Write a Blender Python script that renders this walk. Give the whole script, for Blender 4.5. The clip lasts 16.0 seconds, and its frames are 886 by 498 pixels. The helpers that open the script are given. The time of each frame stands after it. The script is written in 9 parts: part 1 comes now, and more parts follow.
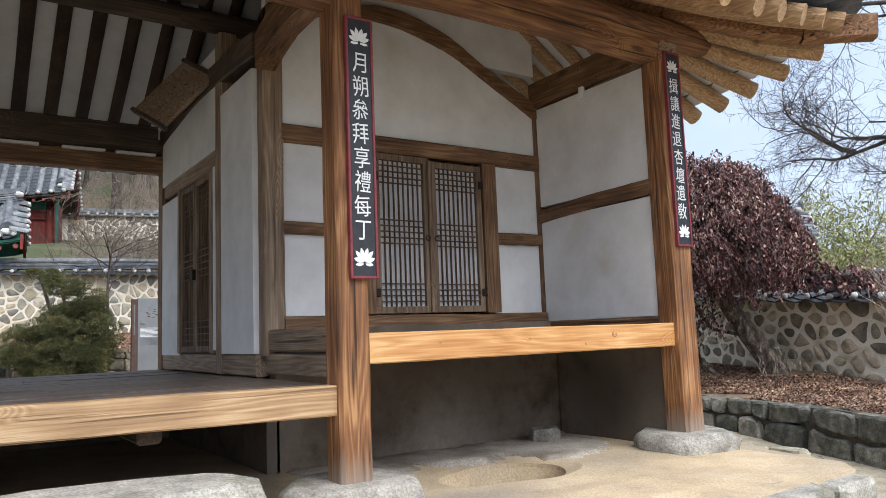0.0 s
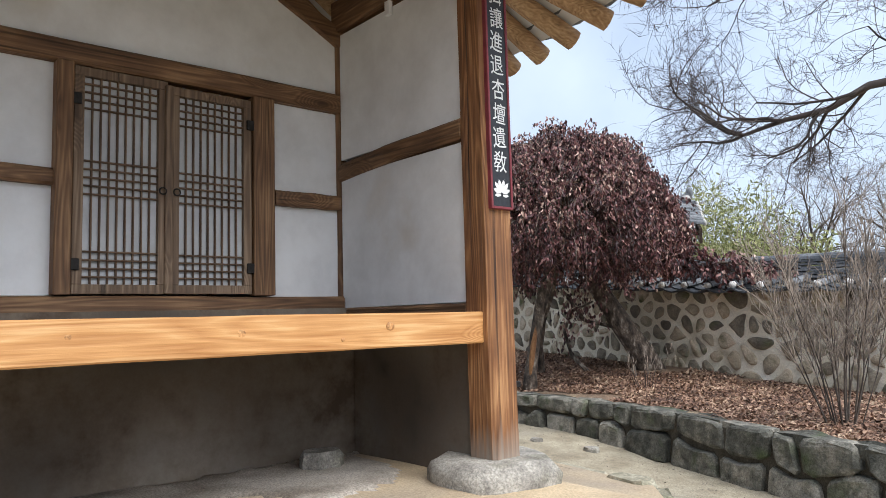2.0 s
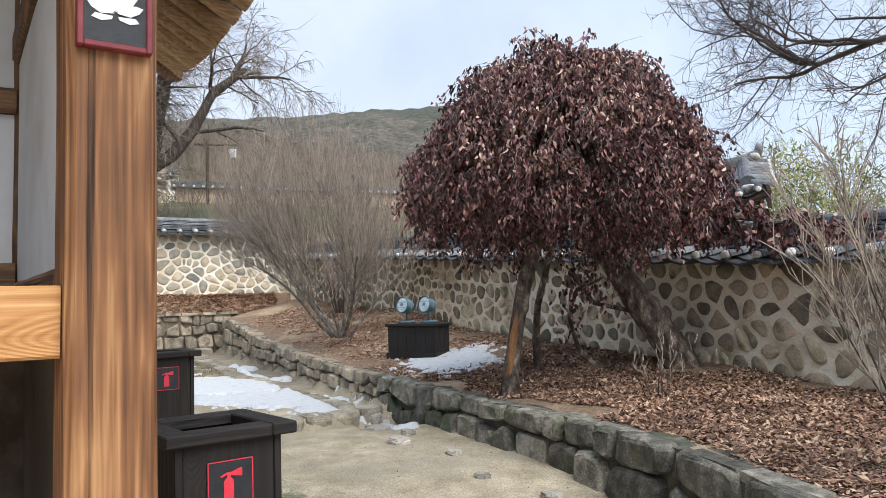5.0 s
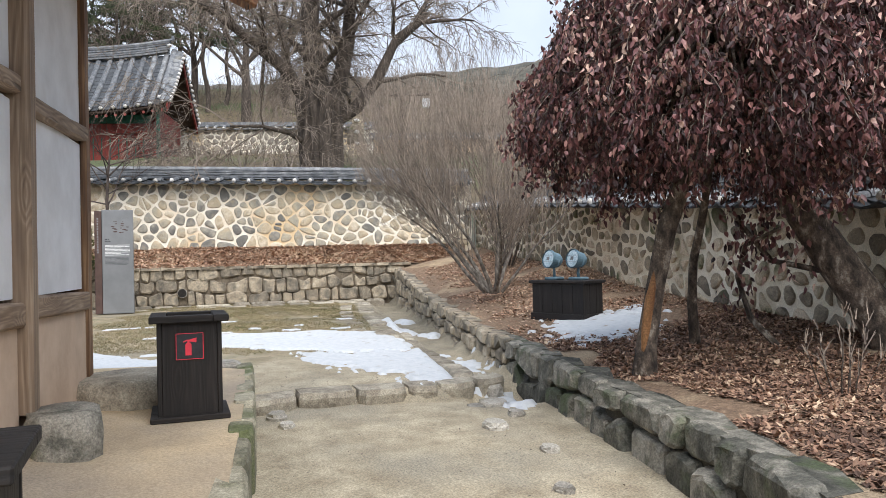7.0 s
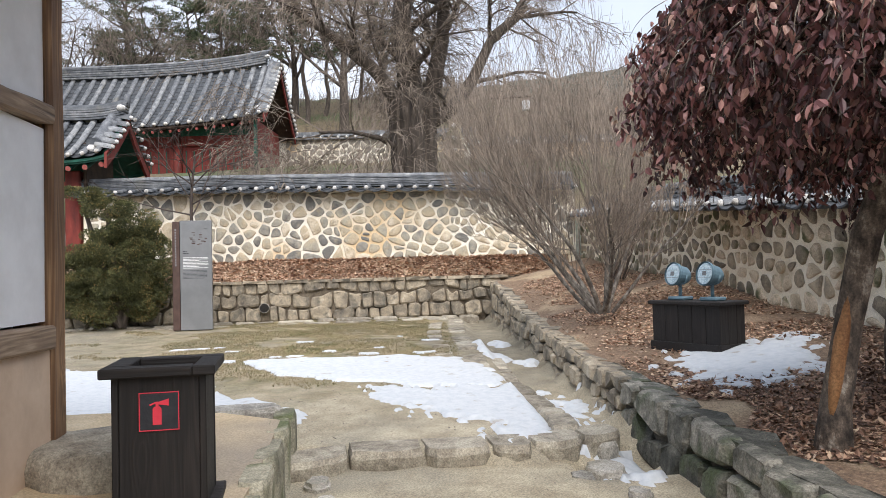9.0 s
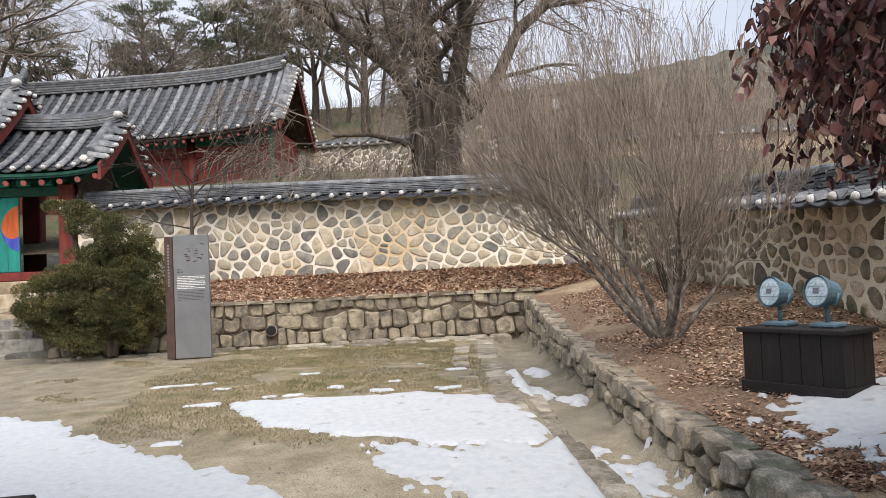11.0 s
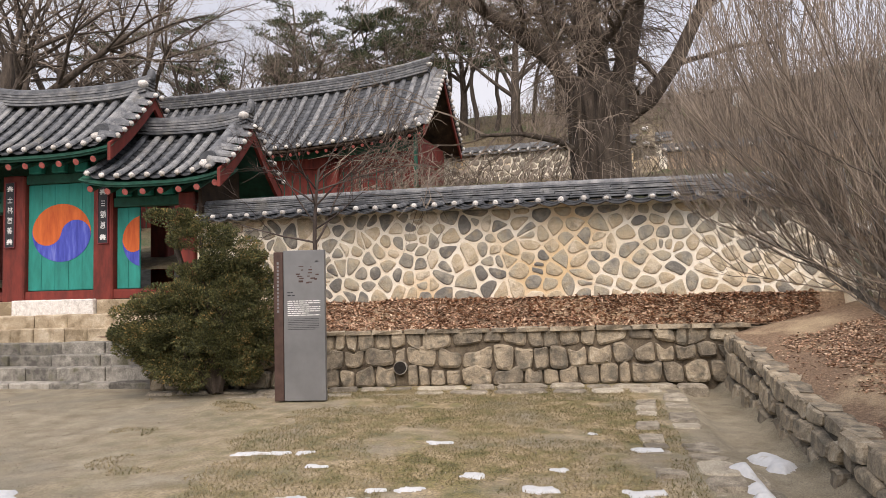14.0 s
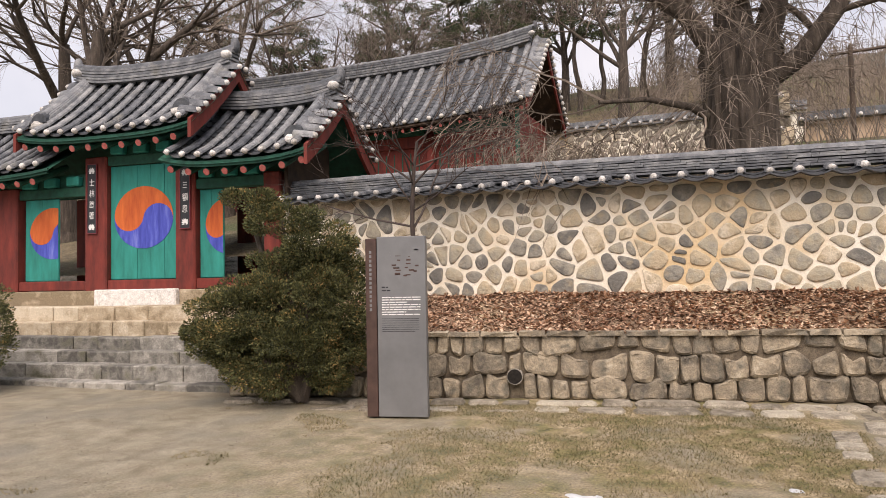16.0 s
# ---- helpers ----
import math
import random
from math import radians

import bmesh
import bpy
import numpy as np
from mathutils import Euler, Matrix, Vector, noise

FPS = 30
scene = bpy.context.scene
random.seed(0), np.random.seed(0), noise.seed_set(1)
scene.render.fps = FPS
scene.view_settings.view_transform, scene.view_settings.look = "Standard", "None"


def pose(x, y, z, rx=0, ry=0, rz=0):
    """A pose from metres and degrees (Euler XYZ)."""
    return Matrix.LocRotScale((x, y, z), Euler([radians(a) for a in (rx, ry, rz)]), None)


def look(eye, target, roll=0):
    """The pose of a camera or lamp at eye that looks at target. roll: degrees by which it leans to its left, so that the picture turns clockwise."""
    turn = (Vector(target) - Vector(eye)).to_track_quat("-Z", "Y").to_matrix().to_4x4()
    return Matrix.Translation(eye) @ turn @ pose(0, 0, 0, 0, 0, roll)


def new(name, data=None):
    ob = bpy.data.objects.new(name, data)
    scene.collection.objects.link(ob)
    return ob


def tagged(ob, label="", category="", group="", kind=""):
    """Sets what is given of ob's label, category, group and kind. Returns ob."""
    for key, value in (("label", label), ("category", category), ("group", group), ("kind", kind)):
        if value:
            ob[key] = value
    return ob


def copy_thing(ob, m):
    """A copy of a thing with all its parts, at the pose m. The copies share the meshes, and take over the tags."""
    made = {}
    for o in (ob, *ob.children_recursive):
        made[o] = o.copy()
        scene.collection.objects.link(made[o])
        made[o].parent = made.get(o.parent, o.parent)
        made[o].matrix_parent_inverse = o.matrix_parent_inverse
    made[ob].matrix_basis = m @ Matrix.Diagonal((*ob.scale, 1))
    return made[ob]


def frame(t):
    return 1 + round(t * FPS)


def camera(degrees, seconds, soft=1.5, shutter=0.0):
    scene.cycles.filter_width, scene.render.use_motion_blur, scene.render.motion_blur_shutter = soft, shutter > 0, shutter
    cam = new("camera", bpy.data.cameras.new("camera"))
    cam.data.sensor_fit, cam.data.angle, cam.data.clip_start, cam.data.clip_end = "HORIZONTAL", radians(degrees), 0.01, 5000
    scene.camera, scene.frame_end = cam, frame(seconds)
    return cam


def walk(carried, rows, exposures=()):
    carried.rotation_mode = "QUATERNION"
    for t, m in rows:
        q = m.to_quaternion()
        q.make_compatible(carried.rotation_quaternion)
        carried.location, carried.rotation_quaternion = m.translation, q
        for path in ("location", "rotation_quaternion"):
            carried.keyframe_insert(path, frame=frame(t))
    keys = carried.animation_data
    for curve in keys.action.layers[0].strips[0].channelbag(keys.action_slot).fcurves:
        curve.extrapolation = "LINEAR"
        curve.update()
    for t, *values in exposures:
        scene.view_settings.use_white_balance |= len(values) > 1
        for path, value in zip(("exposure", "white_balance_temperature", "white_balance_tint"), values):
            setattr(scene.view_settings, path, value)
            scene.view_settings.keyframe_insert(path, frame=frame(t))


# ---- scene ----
cam = camera(62.0, 16.0, soft=0.8)
PATH = [
    (0, (-0.056, 0.014, 1.429), (-1.7, 1.131, 1.654), -2.2),
    (0.5, (-0.255, 0.418, 1.427), (-1.835, 1.629, 1.62), -1.9),
    (1, (-0.443, 0.869, 1.427), (-1.966, 2.151, 1.618), -1.9),
    (1.5, (-0.595, 1.372, 1.425), (-2.101, 2.675, 1.613), -1.8),
    (2, (-0.79, 1.829, 1.404), (-2.294, 3.135, 1.591), -1.6),
    (2.5, (-0.953, 2.3, 1.399), (-2.459, 3.604, 1.583), -1.5),
    (3, (-1.092, 2.773, 1.415), (-2.62, 4.05, 1.6), -1.3),
    (3.2, (-1.181, 2.954, 1.394), (-2.714, 4.226, 1.578), -1.3),
    (5.3, (-1.952, 4.887, 1.363), (-3.651, 5.935, 1.487), -2.1),
    (5.5, (-2.02, 5.056, 1.385), (-3.77, 6.017, 1.5), -2.2),
    (6, (-2.242, 5.42, 1.37), (-4.029, 6.317, 1.438), -2.5),
    (6.5, (-2.412, 5.808, 1.371), (-4.259, 6.575, 1.412), -3.2),
    (7, (-2.579, 6.181, 1.395), (-4.483, 6.792, 1.419), -1.3),
    (7.5, (-2.934, 6.422, 1.393), (-4.859, 6.966, 1.396), -0.7),
    (8, (-3.321, 6.563, 1.413), (-5.269, 7.016, 1.421), -0.7),
    (8.5, (-3.754, 6.662, 1.462), (-5.721, 7.023, 1.498), -1.0),
    (8.7, (-3.918, 6.702, 1.453), (-5.887, 7.053, 1.499), -1.2),
    (10.8, (-5.82, 7.109, 1.571), (-7.798, 7.392, 1.652), -2.6),
    (11, (-5.979, 7.133, 1.582), (-7.96, 7.397, 1.662), -2.6),
    (11.5, (-6.422, 7.18, 1.66), (-8.411, 7.366, 1.749), -1.9),
    (12, (-6.917, 7.173, 1.692), (-8.911, 7.3, 1.792), -1.0),
    (12.5, (-7.387, 7.285, 1.741), (-9.383, 7.237, 1.859), -0.8),
    (13, (-7.878, 7.32, 1.785), (-9.868, 7.187, 1.931), -0.4),
    (13.5, (-8.411, 7.217, 1.801), (-10.402, 7.086, 1.937), -0.7),
    (14, (-8.99, 7.184, 1.833), (-10.981, 7.049, 1.963), -1.4),
    (14.5, (-9.512, 7.046, 1.831), (-11.503, 6.905, 1.957), -1.4),
    (15, (-9.985, 6.877, 1.838), (-11.975, 6.721, 1.963), -1.4),
    (15.5, (-10.521, 6.741, 1.941), (-12.505, 6.513, 2.05), -1.2),
    (16, (-10.936, 6.641, 2.007), (-12.897, 6.256, 2.096), -1.1),
]
walk(cam, [(t, look(eye, target, roll)) for t, eye, target, roll in PATH],
     exposures=[(0, 0.66, 5900, 9), (5, 0.63, 6100, 9), (8.5, 0.72, 6200, 11), (10.8, 0.56, 6450, 12), (12.4, 0.36, 6700, 14), (16, 0.45, 7100, 19)])

# ---- world, sun, exposure ----
world = bpy.data.worlds.new("sky")
scene.world = world
world.use_nodes = True
wn, wl = world.node_tree.nodes, world.node_tree.links
bg = wn["Background"]
sky = wn.new("ShaderNodeTexSky")
sky.sky_type, sky.sun_disc = "NISHITA", False
sky.sun_elevation, sky.sun_rotation = radians(51.5), radians(86.5)
sky.air_density, sky.dust_density, sky.ozone_density = 1.0, 3.0, 1.6
veil = wn.new("ShaderNodeTexNoise")
veil.inputs["Scale"].default_value, veil.inputs["Detail"].default_value = 2.2, 6
vr = wn.new("ShaderNodeMapRange")
vr.inputs[1].default_value, vr.inputs[2].default_value, vr.inputs[3].default_value, vr.inputs[4].default_value = 0.35, 0.65, 0.5, 0.9
wm = wn.new("ShaderNodeMix")
wm.data_type = "RGBA"
wc = wn.new("ShaderNodeTexCoord")
ws = wn.new("ShaderNodeSeparateXYZ")
wr = wn.new("ShaderNodeMapRange")
wr.inputs[1].default_value, wr.inputs[2].default_value = -0.45, -0.95
wh = wn.new("ShaderNodeMix")
wh.data_type = "RGBA"
wh.inputs[6].default_value, wh.inputs[7].default_value = (6.6, 7.3, 8.4, 1), (7.9, 8.2, 8.8, 1)
wl.new(wc.outputs["Generated"], ws.inputs[0])
wl.new(ws.outputs["X"], wr.inputs[0])
wl.new(wr.outputs[0], wh.inputs[0])
wl.new(wh.outputs[2], wm.inputs[7])
wl.new(veil.outputs["Fac"], vr.inputs[0])
wl.new(vr.outputs[0], wm.inputs[0])
wl.new(sky.outputs["Color"], wm.inputs[6])
wl.new(wm.outputs[2], bg.inputs["Color"])
bg.inputs["Strength"].default_value = 0.094
sun = new("sun", bpy.data.lights.new("sun", "SUN"))
sun.data.energy, sun.data.angle, sun.data.color = 2.7, radians(60), (1.0, 0.94, 0.86)
sun.matrix_world = look((13, 0.8, 16.5), (0, 0, 0))


# ---- materials ----
def mat(name, cols, scale=6.0, stretch=(1, 1, 1), rough=0.8, bump=0.3, bscale=None, island=0.0, objrand=0.0, stain=None, metal=0.0, detail=8, bdist=0.02, speck=0.36, grain=70.0):
    """Noise-coloured surface: cols is a list of (position, colour); island and objrand vary the tone by piece."""
    m = bpy.data.materials.new(name)
    m.use_nodes = True
    n, l = m.node_tree.nodes, m.node_tree.links
    b = n["Principled BSDF"]
    b.inputs["Roughness"].default_value, b.inputs["Metallic"].default_value = rough, metal
    tc, mp = n.new("ShaderNodeTexCoord"), n.new("ShaderNodeMapping")
    mp.inputs["Scale"].default_value = stretch
    l.new(tc.outputs["Object"], mp.inputs["Vector"])
    t = n.new("ShaderNodeTexNoise")
    t.inputs["Scale"].default_value, t.inputs["Detail"].default_value, t.inputs["Roughness"].default_value = scale, detail, 0.62
    l.new(mp.outputs["Vector"], t.inputs["Vector"])
    r = n.new("ShaderNodeValToRGB")
    while len(r.color_ramp.elements) < len(cols):
        r.color_ramp.elements.new(0.5)
    for e, (p, c) in zip(r.color_ramp.elements, cols):
        e.position, e.color = p, (*c, 1)
    fac = t.outputs["Fac"]
    if island or objrand:
        src = n.new("ShaderNodeNewGeometry").outputs["Random Per Island"] if island else n.new("ShaderNodeObjectInfo").outputs["Random"]
        ma = n.new("ShaderNodeMath")
        ma.operation = "MULTIPLY_ADD"
        k = island or objrand
        ma.inputs[1].default_value, ma.inputs[2].default_value = k, -k / 2
        l.new(src, ma.inputs[0])
        ad = n.new("ShaderNodeMath")
        l.new(fac, ad.inputs[0])
        l.new(ma.outputs[0], ad.inputs[1])
        fac = ad.outputs[0]
    l.new(fac, r.inputs["Fac"])
    col = r.outputs["Color"]
    if stain:
        sc, lo, hi, c = stain
        s = n.new("ShaderNodeTexNoise")
        s.inputs["Scale"].default_value, s.inputs["Detail"].default_value = sc, 5
        l.new(tc.outputs["Object"], s.inputs["Vector"])
        mr = n.new("ShaderNodeMapRange")
        mr.inputs[1].default_value, mr.inputs[2].default_value = lo, hi
        l.new(s.outputs["Fac"], mr.inputs[0])
        mx = n.new("ShaderNodeMix")
        mx.data_type = "RGBA"
        mx.inputs[7].default_value = (*c, 1)
        l.new(mr.outputs[0], mx.inputs[0])
        l.new(col, mx.inputs[6])
        col = mx.outputs[2]
    if bump >= 0.3 and not metal:
        # fine grain of the surface
        gn = n.new("ShaderNodeTexNoise")
        gn.inputs["Scale"].default_value, gn.inputs["Detail"].default_value, gn.inputs["Roughness"].default_value = grain, 5, 0.7
        l.new(tc.outputs["Object"], gn.inputs["Vector"])
        gr = n.new("ShaderNodeMapRange")
        gr.inputs[1].default_value, gr.inputs[2].default_value, gr.inputs[3].default_value, gr.inputs[4].default_value = 0.36, 0.64, 1 - speck, 1 + speck
        l.new(gn.outputs["Fac"], gr.inputs[0])
        gx = n.new("ShaderNodeMix")
        gx.data_type, gx.blend_type = "RGBA", "MULTIPLY"
        gx.inputs[0].default_value = 1.0
        l.new(col, gx.inputs[6])
        l.new(gr.outputs[0], gx.inputs[7])
        col = gx.outputs[2]
    l.new(col, b.inputs["Base Color"])
    if bump:
        bt = n.new("ShaderNodeTexNoise")
        bt.inputs["Scale"].default_value, bt.inputs["Detail"].default_value = bscale or scale * 3, 6
        l.new(mp.outputs["Vector"], bt.inputs["Vector"])
        bp = n.new("ShaderNodeBump")
        bp.inputs["Strength"].default_value, bp.inputs["Distance"].default_value = bump, bdist
        l.new(bt.outputs["Fac"], bp.inputs["Height"])
        l.new(bp.outputs["Normal"], b.inputs["Normal"])
    return m


def wood(name, dark, mid, light, axis, rough=0.7, cracks=0.5, foot=None):
    """Timber with grain along one axis: rings cut lengthwise, fine fibre, and dark drying cracks."""
    m = bpy.data.materials.new(name)
    m.use_nodes = True
    n, l = m.node_tree.nodes, m.node_tree.links
    b = n["Principled BSDF"]
    b.inputs["Roughness"].default_value = rough
    tc = n.new("ShaderNodeTexCoord")
    inf = n.new("ShaderNodeObjectInfo")
    off = n.new("ShaderNodeVectorMath")
    off.operation = "MULTIPLY_ADD"
    off.inputs[1].default_value = (37, 19, 53)
    l.new(inf.outputs["Random"], off.inputs[0])
    l.new(tc.outputs["Object"], off.inputs[2])

    def stretched(s, along):
        mp = n.new("ShaderNodeMapping")
        v = [s, s, s]
        v["xyz".index(axis)] = along
        mp.inputs["Scale"].default_value = v
        l.new(off.outputs[0], mp.inputs["Vector"])
        return mp.outputs["Vector"]

    rings = n.new("ShaderNodeTexNoise")
    rings.inputs["Scale"].default_value, rings.inputs["Detail"].default_value = 1.0, 2
    l.new(stretched(5.0, 0.30), rings.inputs["Vector"])
    mul = n.new("ShaderNodeMath")
    mul.operation = "MULTIPLY"
    mul.inputs[1].default_value = 17.0
    # knots: rings that close round scattered centres
    vo = n.new("ShaderNodeTexVoronoi")
    vo.inputs["Scale"].default_value = 1.0
    l.new(stretched(3.4, 1.25), vo.inputs["Vector"])
    kn = n.new("ShaderNodeMapRange")
    kn.interpolation_type = "SMOOTHSTEP"
    kn.inputs[1].default_value, kn.inputs[2].default_value, kn.inputs[3].default_value, kn.inputs[4].default_value = 0.0, 0.34, 0.42, 0.0
    l.new(vo.outputs["Distance"], kn.inputs[0])
    ka = n.new("ShaderNodeMath")
    ka.operation = "ADD"
    l.new(rings.outputs["Fac"], ka.inputs[0])
    l.new(kn.outputs[0], ka.inputs[1])
    l.new(ka.outputs[0], mul.inputs[0])
    fr = n.new("ShaderNodeMath")
    fr.operation = "PINGPONG"
    fr.inputs[1].default_value = 0.5
    l.new(mul.outputs[0], fr.inputs[0])
    fib = n.new("ShaderNodeTexNoise")
    fib.inputs["Scale"].default_value, fib.inputs["Detail"].default_value = 1.0, 7
    l.new(stretched(60.0, 2.0), fib.inputs["Vector"])
    big = n.new("ShaderNodeTexNoise")
    big.inputs["Scale"].default_value, big.inputs["Detail"].default_value = 1.7, 4
    l.new(off.outputs[0], big.inputs["Vector"])
    a1 = n.new("ShaderNodeMath")
    a1.operation = "MULTIPLY_ADD"
    a1.inputs[1].default_value = 0.34
    l.new(fr.outputs[0], a1.inputs[0])
    fs = n.new("ShaderNodeMath")
    fs.operation = "MULTIPLY_ADD"
    fs.inputs[1].default_value, fs.inputs[2].default_value = 0.5, 0.25
    l.new(fib.outputs["Fac"], fs.inputs[0])
    l.new(fs.outputs[0], a1.inputs[2])
    a2 = n.new("ShaderNodeMath")
    a2.operation = "MULTIPLY_ADD"
    a2.inputs[1].default_value = 0.5
    l.new(big.outputs["Fac"], a2.inputs[0])
    l.new(a1.outputs[0], a2.inputs[2])
    r = n.new("ShaderNodeValToRGB")
    r.color_ramp.elements.new(0.5)
    for e, (p, c) in zip(r.color_ramp.elements, ((0.62, dark), (0.86, mid), (1.08, light))):
        e.position, e.color = min(p, 1.0), (*c, 1)
    l.new(a2.outputs[0], r.inputs["Fac"])
    cr = n.new("ShaderNodeTexNoise")
    cr.inputs["Scale"].default_value, cr.inputs["Detail"].default_value = 1.0, 3
    l.new(stretched(26.0, 0.5), cr.inputs["Vector"])
    mr = n.new("ShaderNodeMapRange")
    mr.inputs[1].default_value, mr.inputs[2].default_value, mr.inputs[3].default_value, mr.inputs[4].default_value = 0.30, 0.37, cracks, 0.0
    l.new(cr.outputs["Fac"], mr.inputs[0])
    mx = n.new("ShaderNodeMix")
    mx.data_type = "RGBA"
    mx.inputs[7].default_value = (dark[0] * 0.3, dark[1] * 0.3, dark[2] * 0.3, 1)
    l.new(mr.outputs[0], mx.inputs[0])
    l.new(r.outputs["Color"], mx.inputs[6])
    core = n.new("ShaderNodeMapRange")
    core.inputs[1].default_value, core.inputs[2].default_value, core.inputs[3].default_value, core.inputs[4].default_value = 0.05, 0.13, 0.8, 0.0
    l.new(vo.outputs["Distance"], core.inputs[0])
    cx = n.new("ShaderNodeMix")
    cx.data_type = "RGBA"
    cx.inputs[7].default_value = (dark[0] * 0.7, dark[1] * 0.6, dark[2] * 0.55, 1)
    l.new(core.outputs[0], cx.inputs[0])
    l.new(mx.outputs[2], cx.inputs[6])
    col = cx.outputs[2]
    if foot:
        # bleached, frayed foot of a post that stands in the rain
        sep = n.new("ShaderNodeSeparateXYZ")
        l.new(tc.outputs["Object"], sep.inputs[0])
        fm = n.new("ShaderNodeMath")
        fm.operation = "MULTIPLY_ADD"
        fm.inputs[1].default_value = 0.55
        l.new(cr.outputs["Fac"], fm.inputs[0])
        l.new(sep.outputs["Z"], fm.inputs[2])
        fr2 = n.new("ShaderNodeMapRange")
        fr2.inputs[1].default_value, fr2.inputs[2].default_value, fr2.inputs[3].default_value, fr2.inputs[4].default_value = foot[0], foot[1], 0.85, 0.0
        l.new(fm.outputs[0], fr2.inputs[0])
        gx2 = n.new("ShaderNodeMix")
        gx2.data_type = "RGBA"
        gx2.inputs[7].default_value = (0.32, 0.265, 0.21, 1)
        l.new(fr2.outputs[0], gx2.inputs[0])
        l.new(col, gx2.inputs[6])
        col = gx2.outputs[2]
    l.new(col, b.inputs["Base Color"])
    bp = n.new("ShaderNodeBump")
    bp.inputs["Strength"].default_value, bp.inputs["Distance"].default_value = 0.7, 0.009
    sb = n.new("ShaderNodeMath")
    sb.operation = "SUBTRACT"
    l.new(a1.outputs[0], sb.inputs[0])
    l.new(mr.outputs[0], sb.inputs[1])
    l.new(sb.outputs[0], bp.inputs["Height"])
    l.new(bp.outputs["Normal"], b.inputs["Normal"])
    return m


def wood3(name, *a, **k):
    return {ax: wood(name + "_" + ax, *a, ax, **k) for ax in "xyz"}


NEWPINE = wood3("new_pine", (0.40, 0.17, 0.045), (0.60, 0.31, 0.11), (0.70, 0.42, 0.18), rough=0.55, cracks=0.15)
KNOT = mat("pine_knot", [(0.3, (0.30, 0.13, 0.04)), (0.5, (0.50, 0.25, 0.09)), (0.7, (0.62, 0.36, 0.15))], 40, rough=0.6, bump=0.3)
POST = wood3("old_pine", (0.07, 0.030, 0.013), (0.215, 0.10, 0.042), (0.37, 0.20, 0.088), cracks=0.9)
FOOTPOST = wood("post_pine", (0.065, 0.026, 0.010), (0.25, 0.11, 0.041), (0.44, 0.235, 0.10), "z", cracks=0.95, foot=(0.38, 0.60))
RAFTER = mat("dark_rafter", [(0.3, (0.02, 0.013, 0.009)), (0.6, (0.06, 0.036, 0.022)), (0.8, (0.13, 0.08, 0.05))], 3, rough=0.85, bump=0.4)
ASH = mat("ashy_earth", [(0.3, (0.30, 0.26, 0.215)), (0.5, (0.45, 0.40, 0.335)), (0.7, (0.60, 0.55, 0.48))], 3, rough=0.95, bump=0.5, bscale=22, stain=(1.6, 0.5, 0.72, (0.18, 0.145, 0.11)))
DARKTWIG = mat("dark_twig", [(0.3, (0.035, 0.026, 0.022)), (0.7, (0.085, 0.065, 0.055))], 6, rough=0.9, bump=0, island=0.3)
GRASS = mat("dry_grass", [(0.25, (0.09, 0.085, 0.03)), (0.5, (0.20, 0.165, 0.085)), (0.8, (0.36, 0.29, 0.175))], 1, rough=0.9, bump=0, island=0.6)
DOORBAR = wood3("door_bar", (0.05, 0.028, 0.014), (0.12, 0.070, 0.038), (0.20, 0.125, 0.07), cracks=0.5)
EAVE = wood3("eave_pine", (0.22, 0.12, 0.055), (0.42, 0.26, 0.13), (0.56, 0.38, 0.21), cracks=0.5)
LEAFWOOD = wood3("door_leaf_wood", (0.07, 0.043, 0.026), (0.17, 0.11, 0.066), (0.28, 0.195, 0.125), cracks=0.7)
RAIL = wood3("rail_wood", (0.065, 0.030, 0.013), (0.175, 0.092, 0.042), (0.30, 0.172, 0.082), cracks=0.7)
GREYWOOD = wood3("grey_wood", (0.13, 0.085, 0.055), (0.27, 0.19, 0.125), (0.40, 0.30, 0.21), cracks=0.7)
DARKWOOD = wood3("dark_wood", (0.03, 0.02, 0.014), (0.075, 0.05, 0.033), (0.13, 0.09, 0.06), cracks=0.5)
FLOORWOOD = wood3("floor_wood", (0.07, 0.05, 0.04), (0.14, 0.105, 0.085), (0.22, 0.17, 0.14), rough=0.5, cracks=0.6)
BOXWOOD = wood3("box_wood", (0.005, 0.0038, 0.0034), (0.011, 0.008, 0.0066), (0.021, 0.0155, 0.013), rough=0.72, cracks=0.2)
PLASTER = mat("white_plaster", [(0.3, (0.66, 0.65, 0.64)), (0.6, (0.78, 0.775, 0.77)), (0.8, (0.82, 0.82, 0.82))], 3, rough=0.9, bump=0.12, bscale=14, stain=(1.1, 0.62, 0.85, (0.55, 0.47, 0.36)))
MUD = mat("mud_plaster", [(0.3, (0.50, 0.36, 0.25)), (0.6, (0.62, 0.47, 0.34)), (0.8, (0.68, 0.54, 0.40))], 3, rough=0.95, bump=0.2, bscale=20, stain=(1.4, 0.55, 0.8, (0.36, 0.27, 0.2)))
SOOT_SHADE = mat("sooty_shaded_plaster", [(0.34, (0.085, 0.058, 0.038)), (0.5, (0.22, 0.175, 0.13)), (0.66, (0.36, 0.31, 0.25))], 2.0, rough=0.95, bump=0.2, bscale=18, stain=(1.0, 0.40, 0.72, (0.045, 0.032, 0.022)))
SAND = mat("packed_sand", [(0.3, (0.45, 0.34, 0.21)), (0.55, (0.60, 0.47, 0.30)), (0.8, (0.68, 0.56, 0.39))], 2.2, rough=0.95, bump=0.35, bscale=40, stain=(0.7, 0.42, 0.68, (0.331, 0.276, 0.212)), speck=0.2)
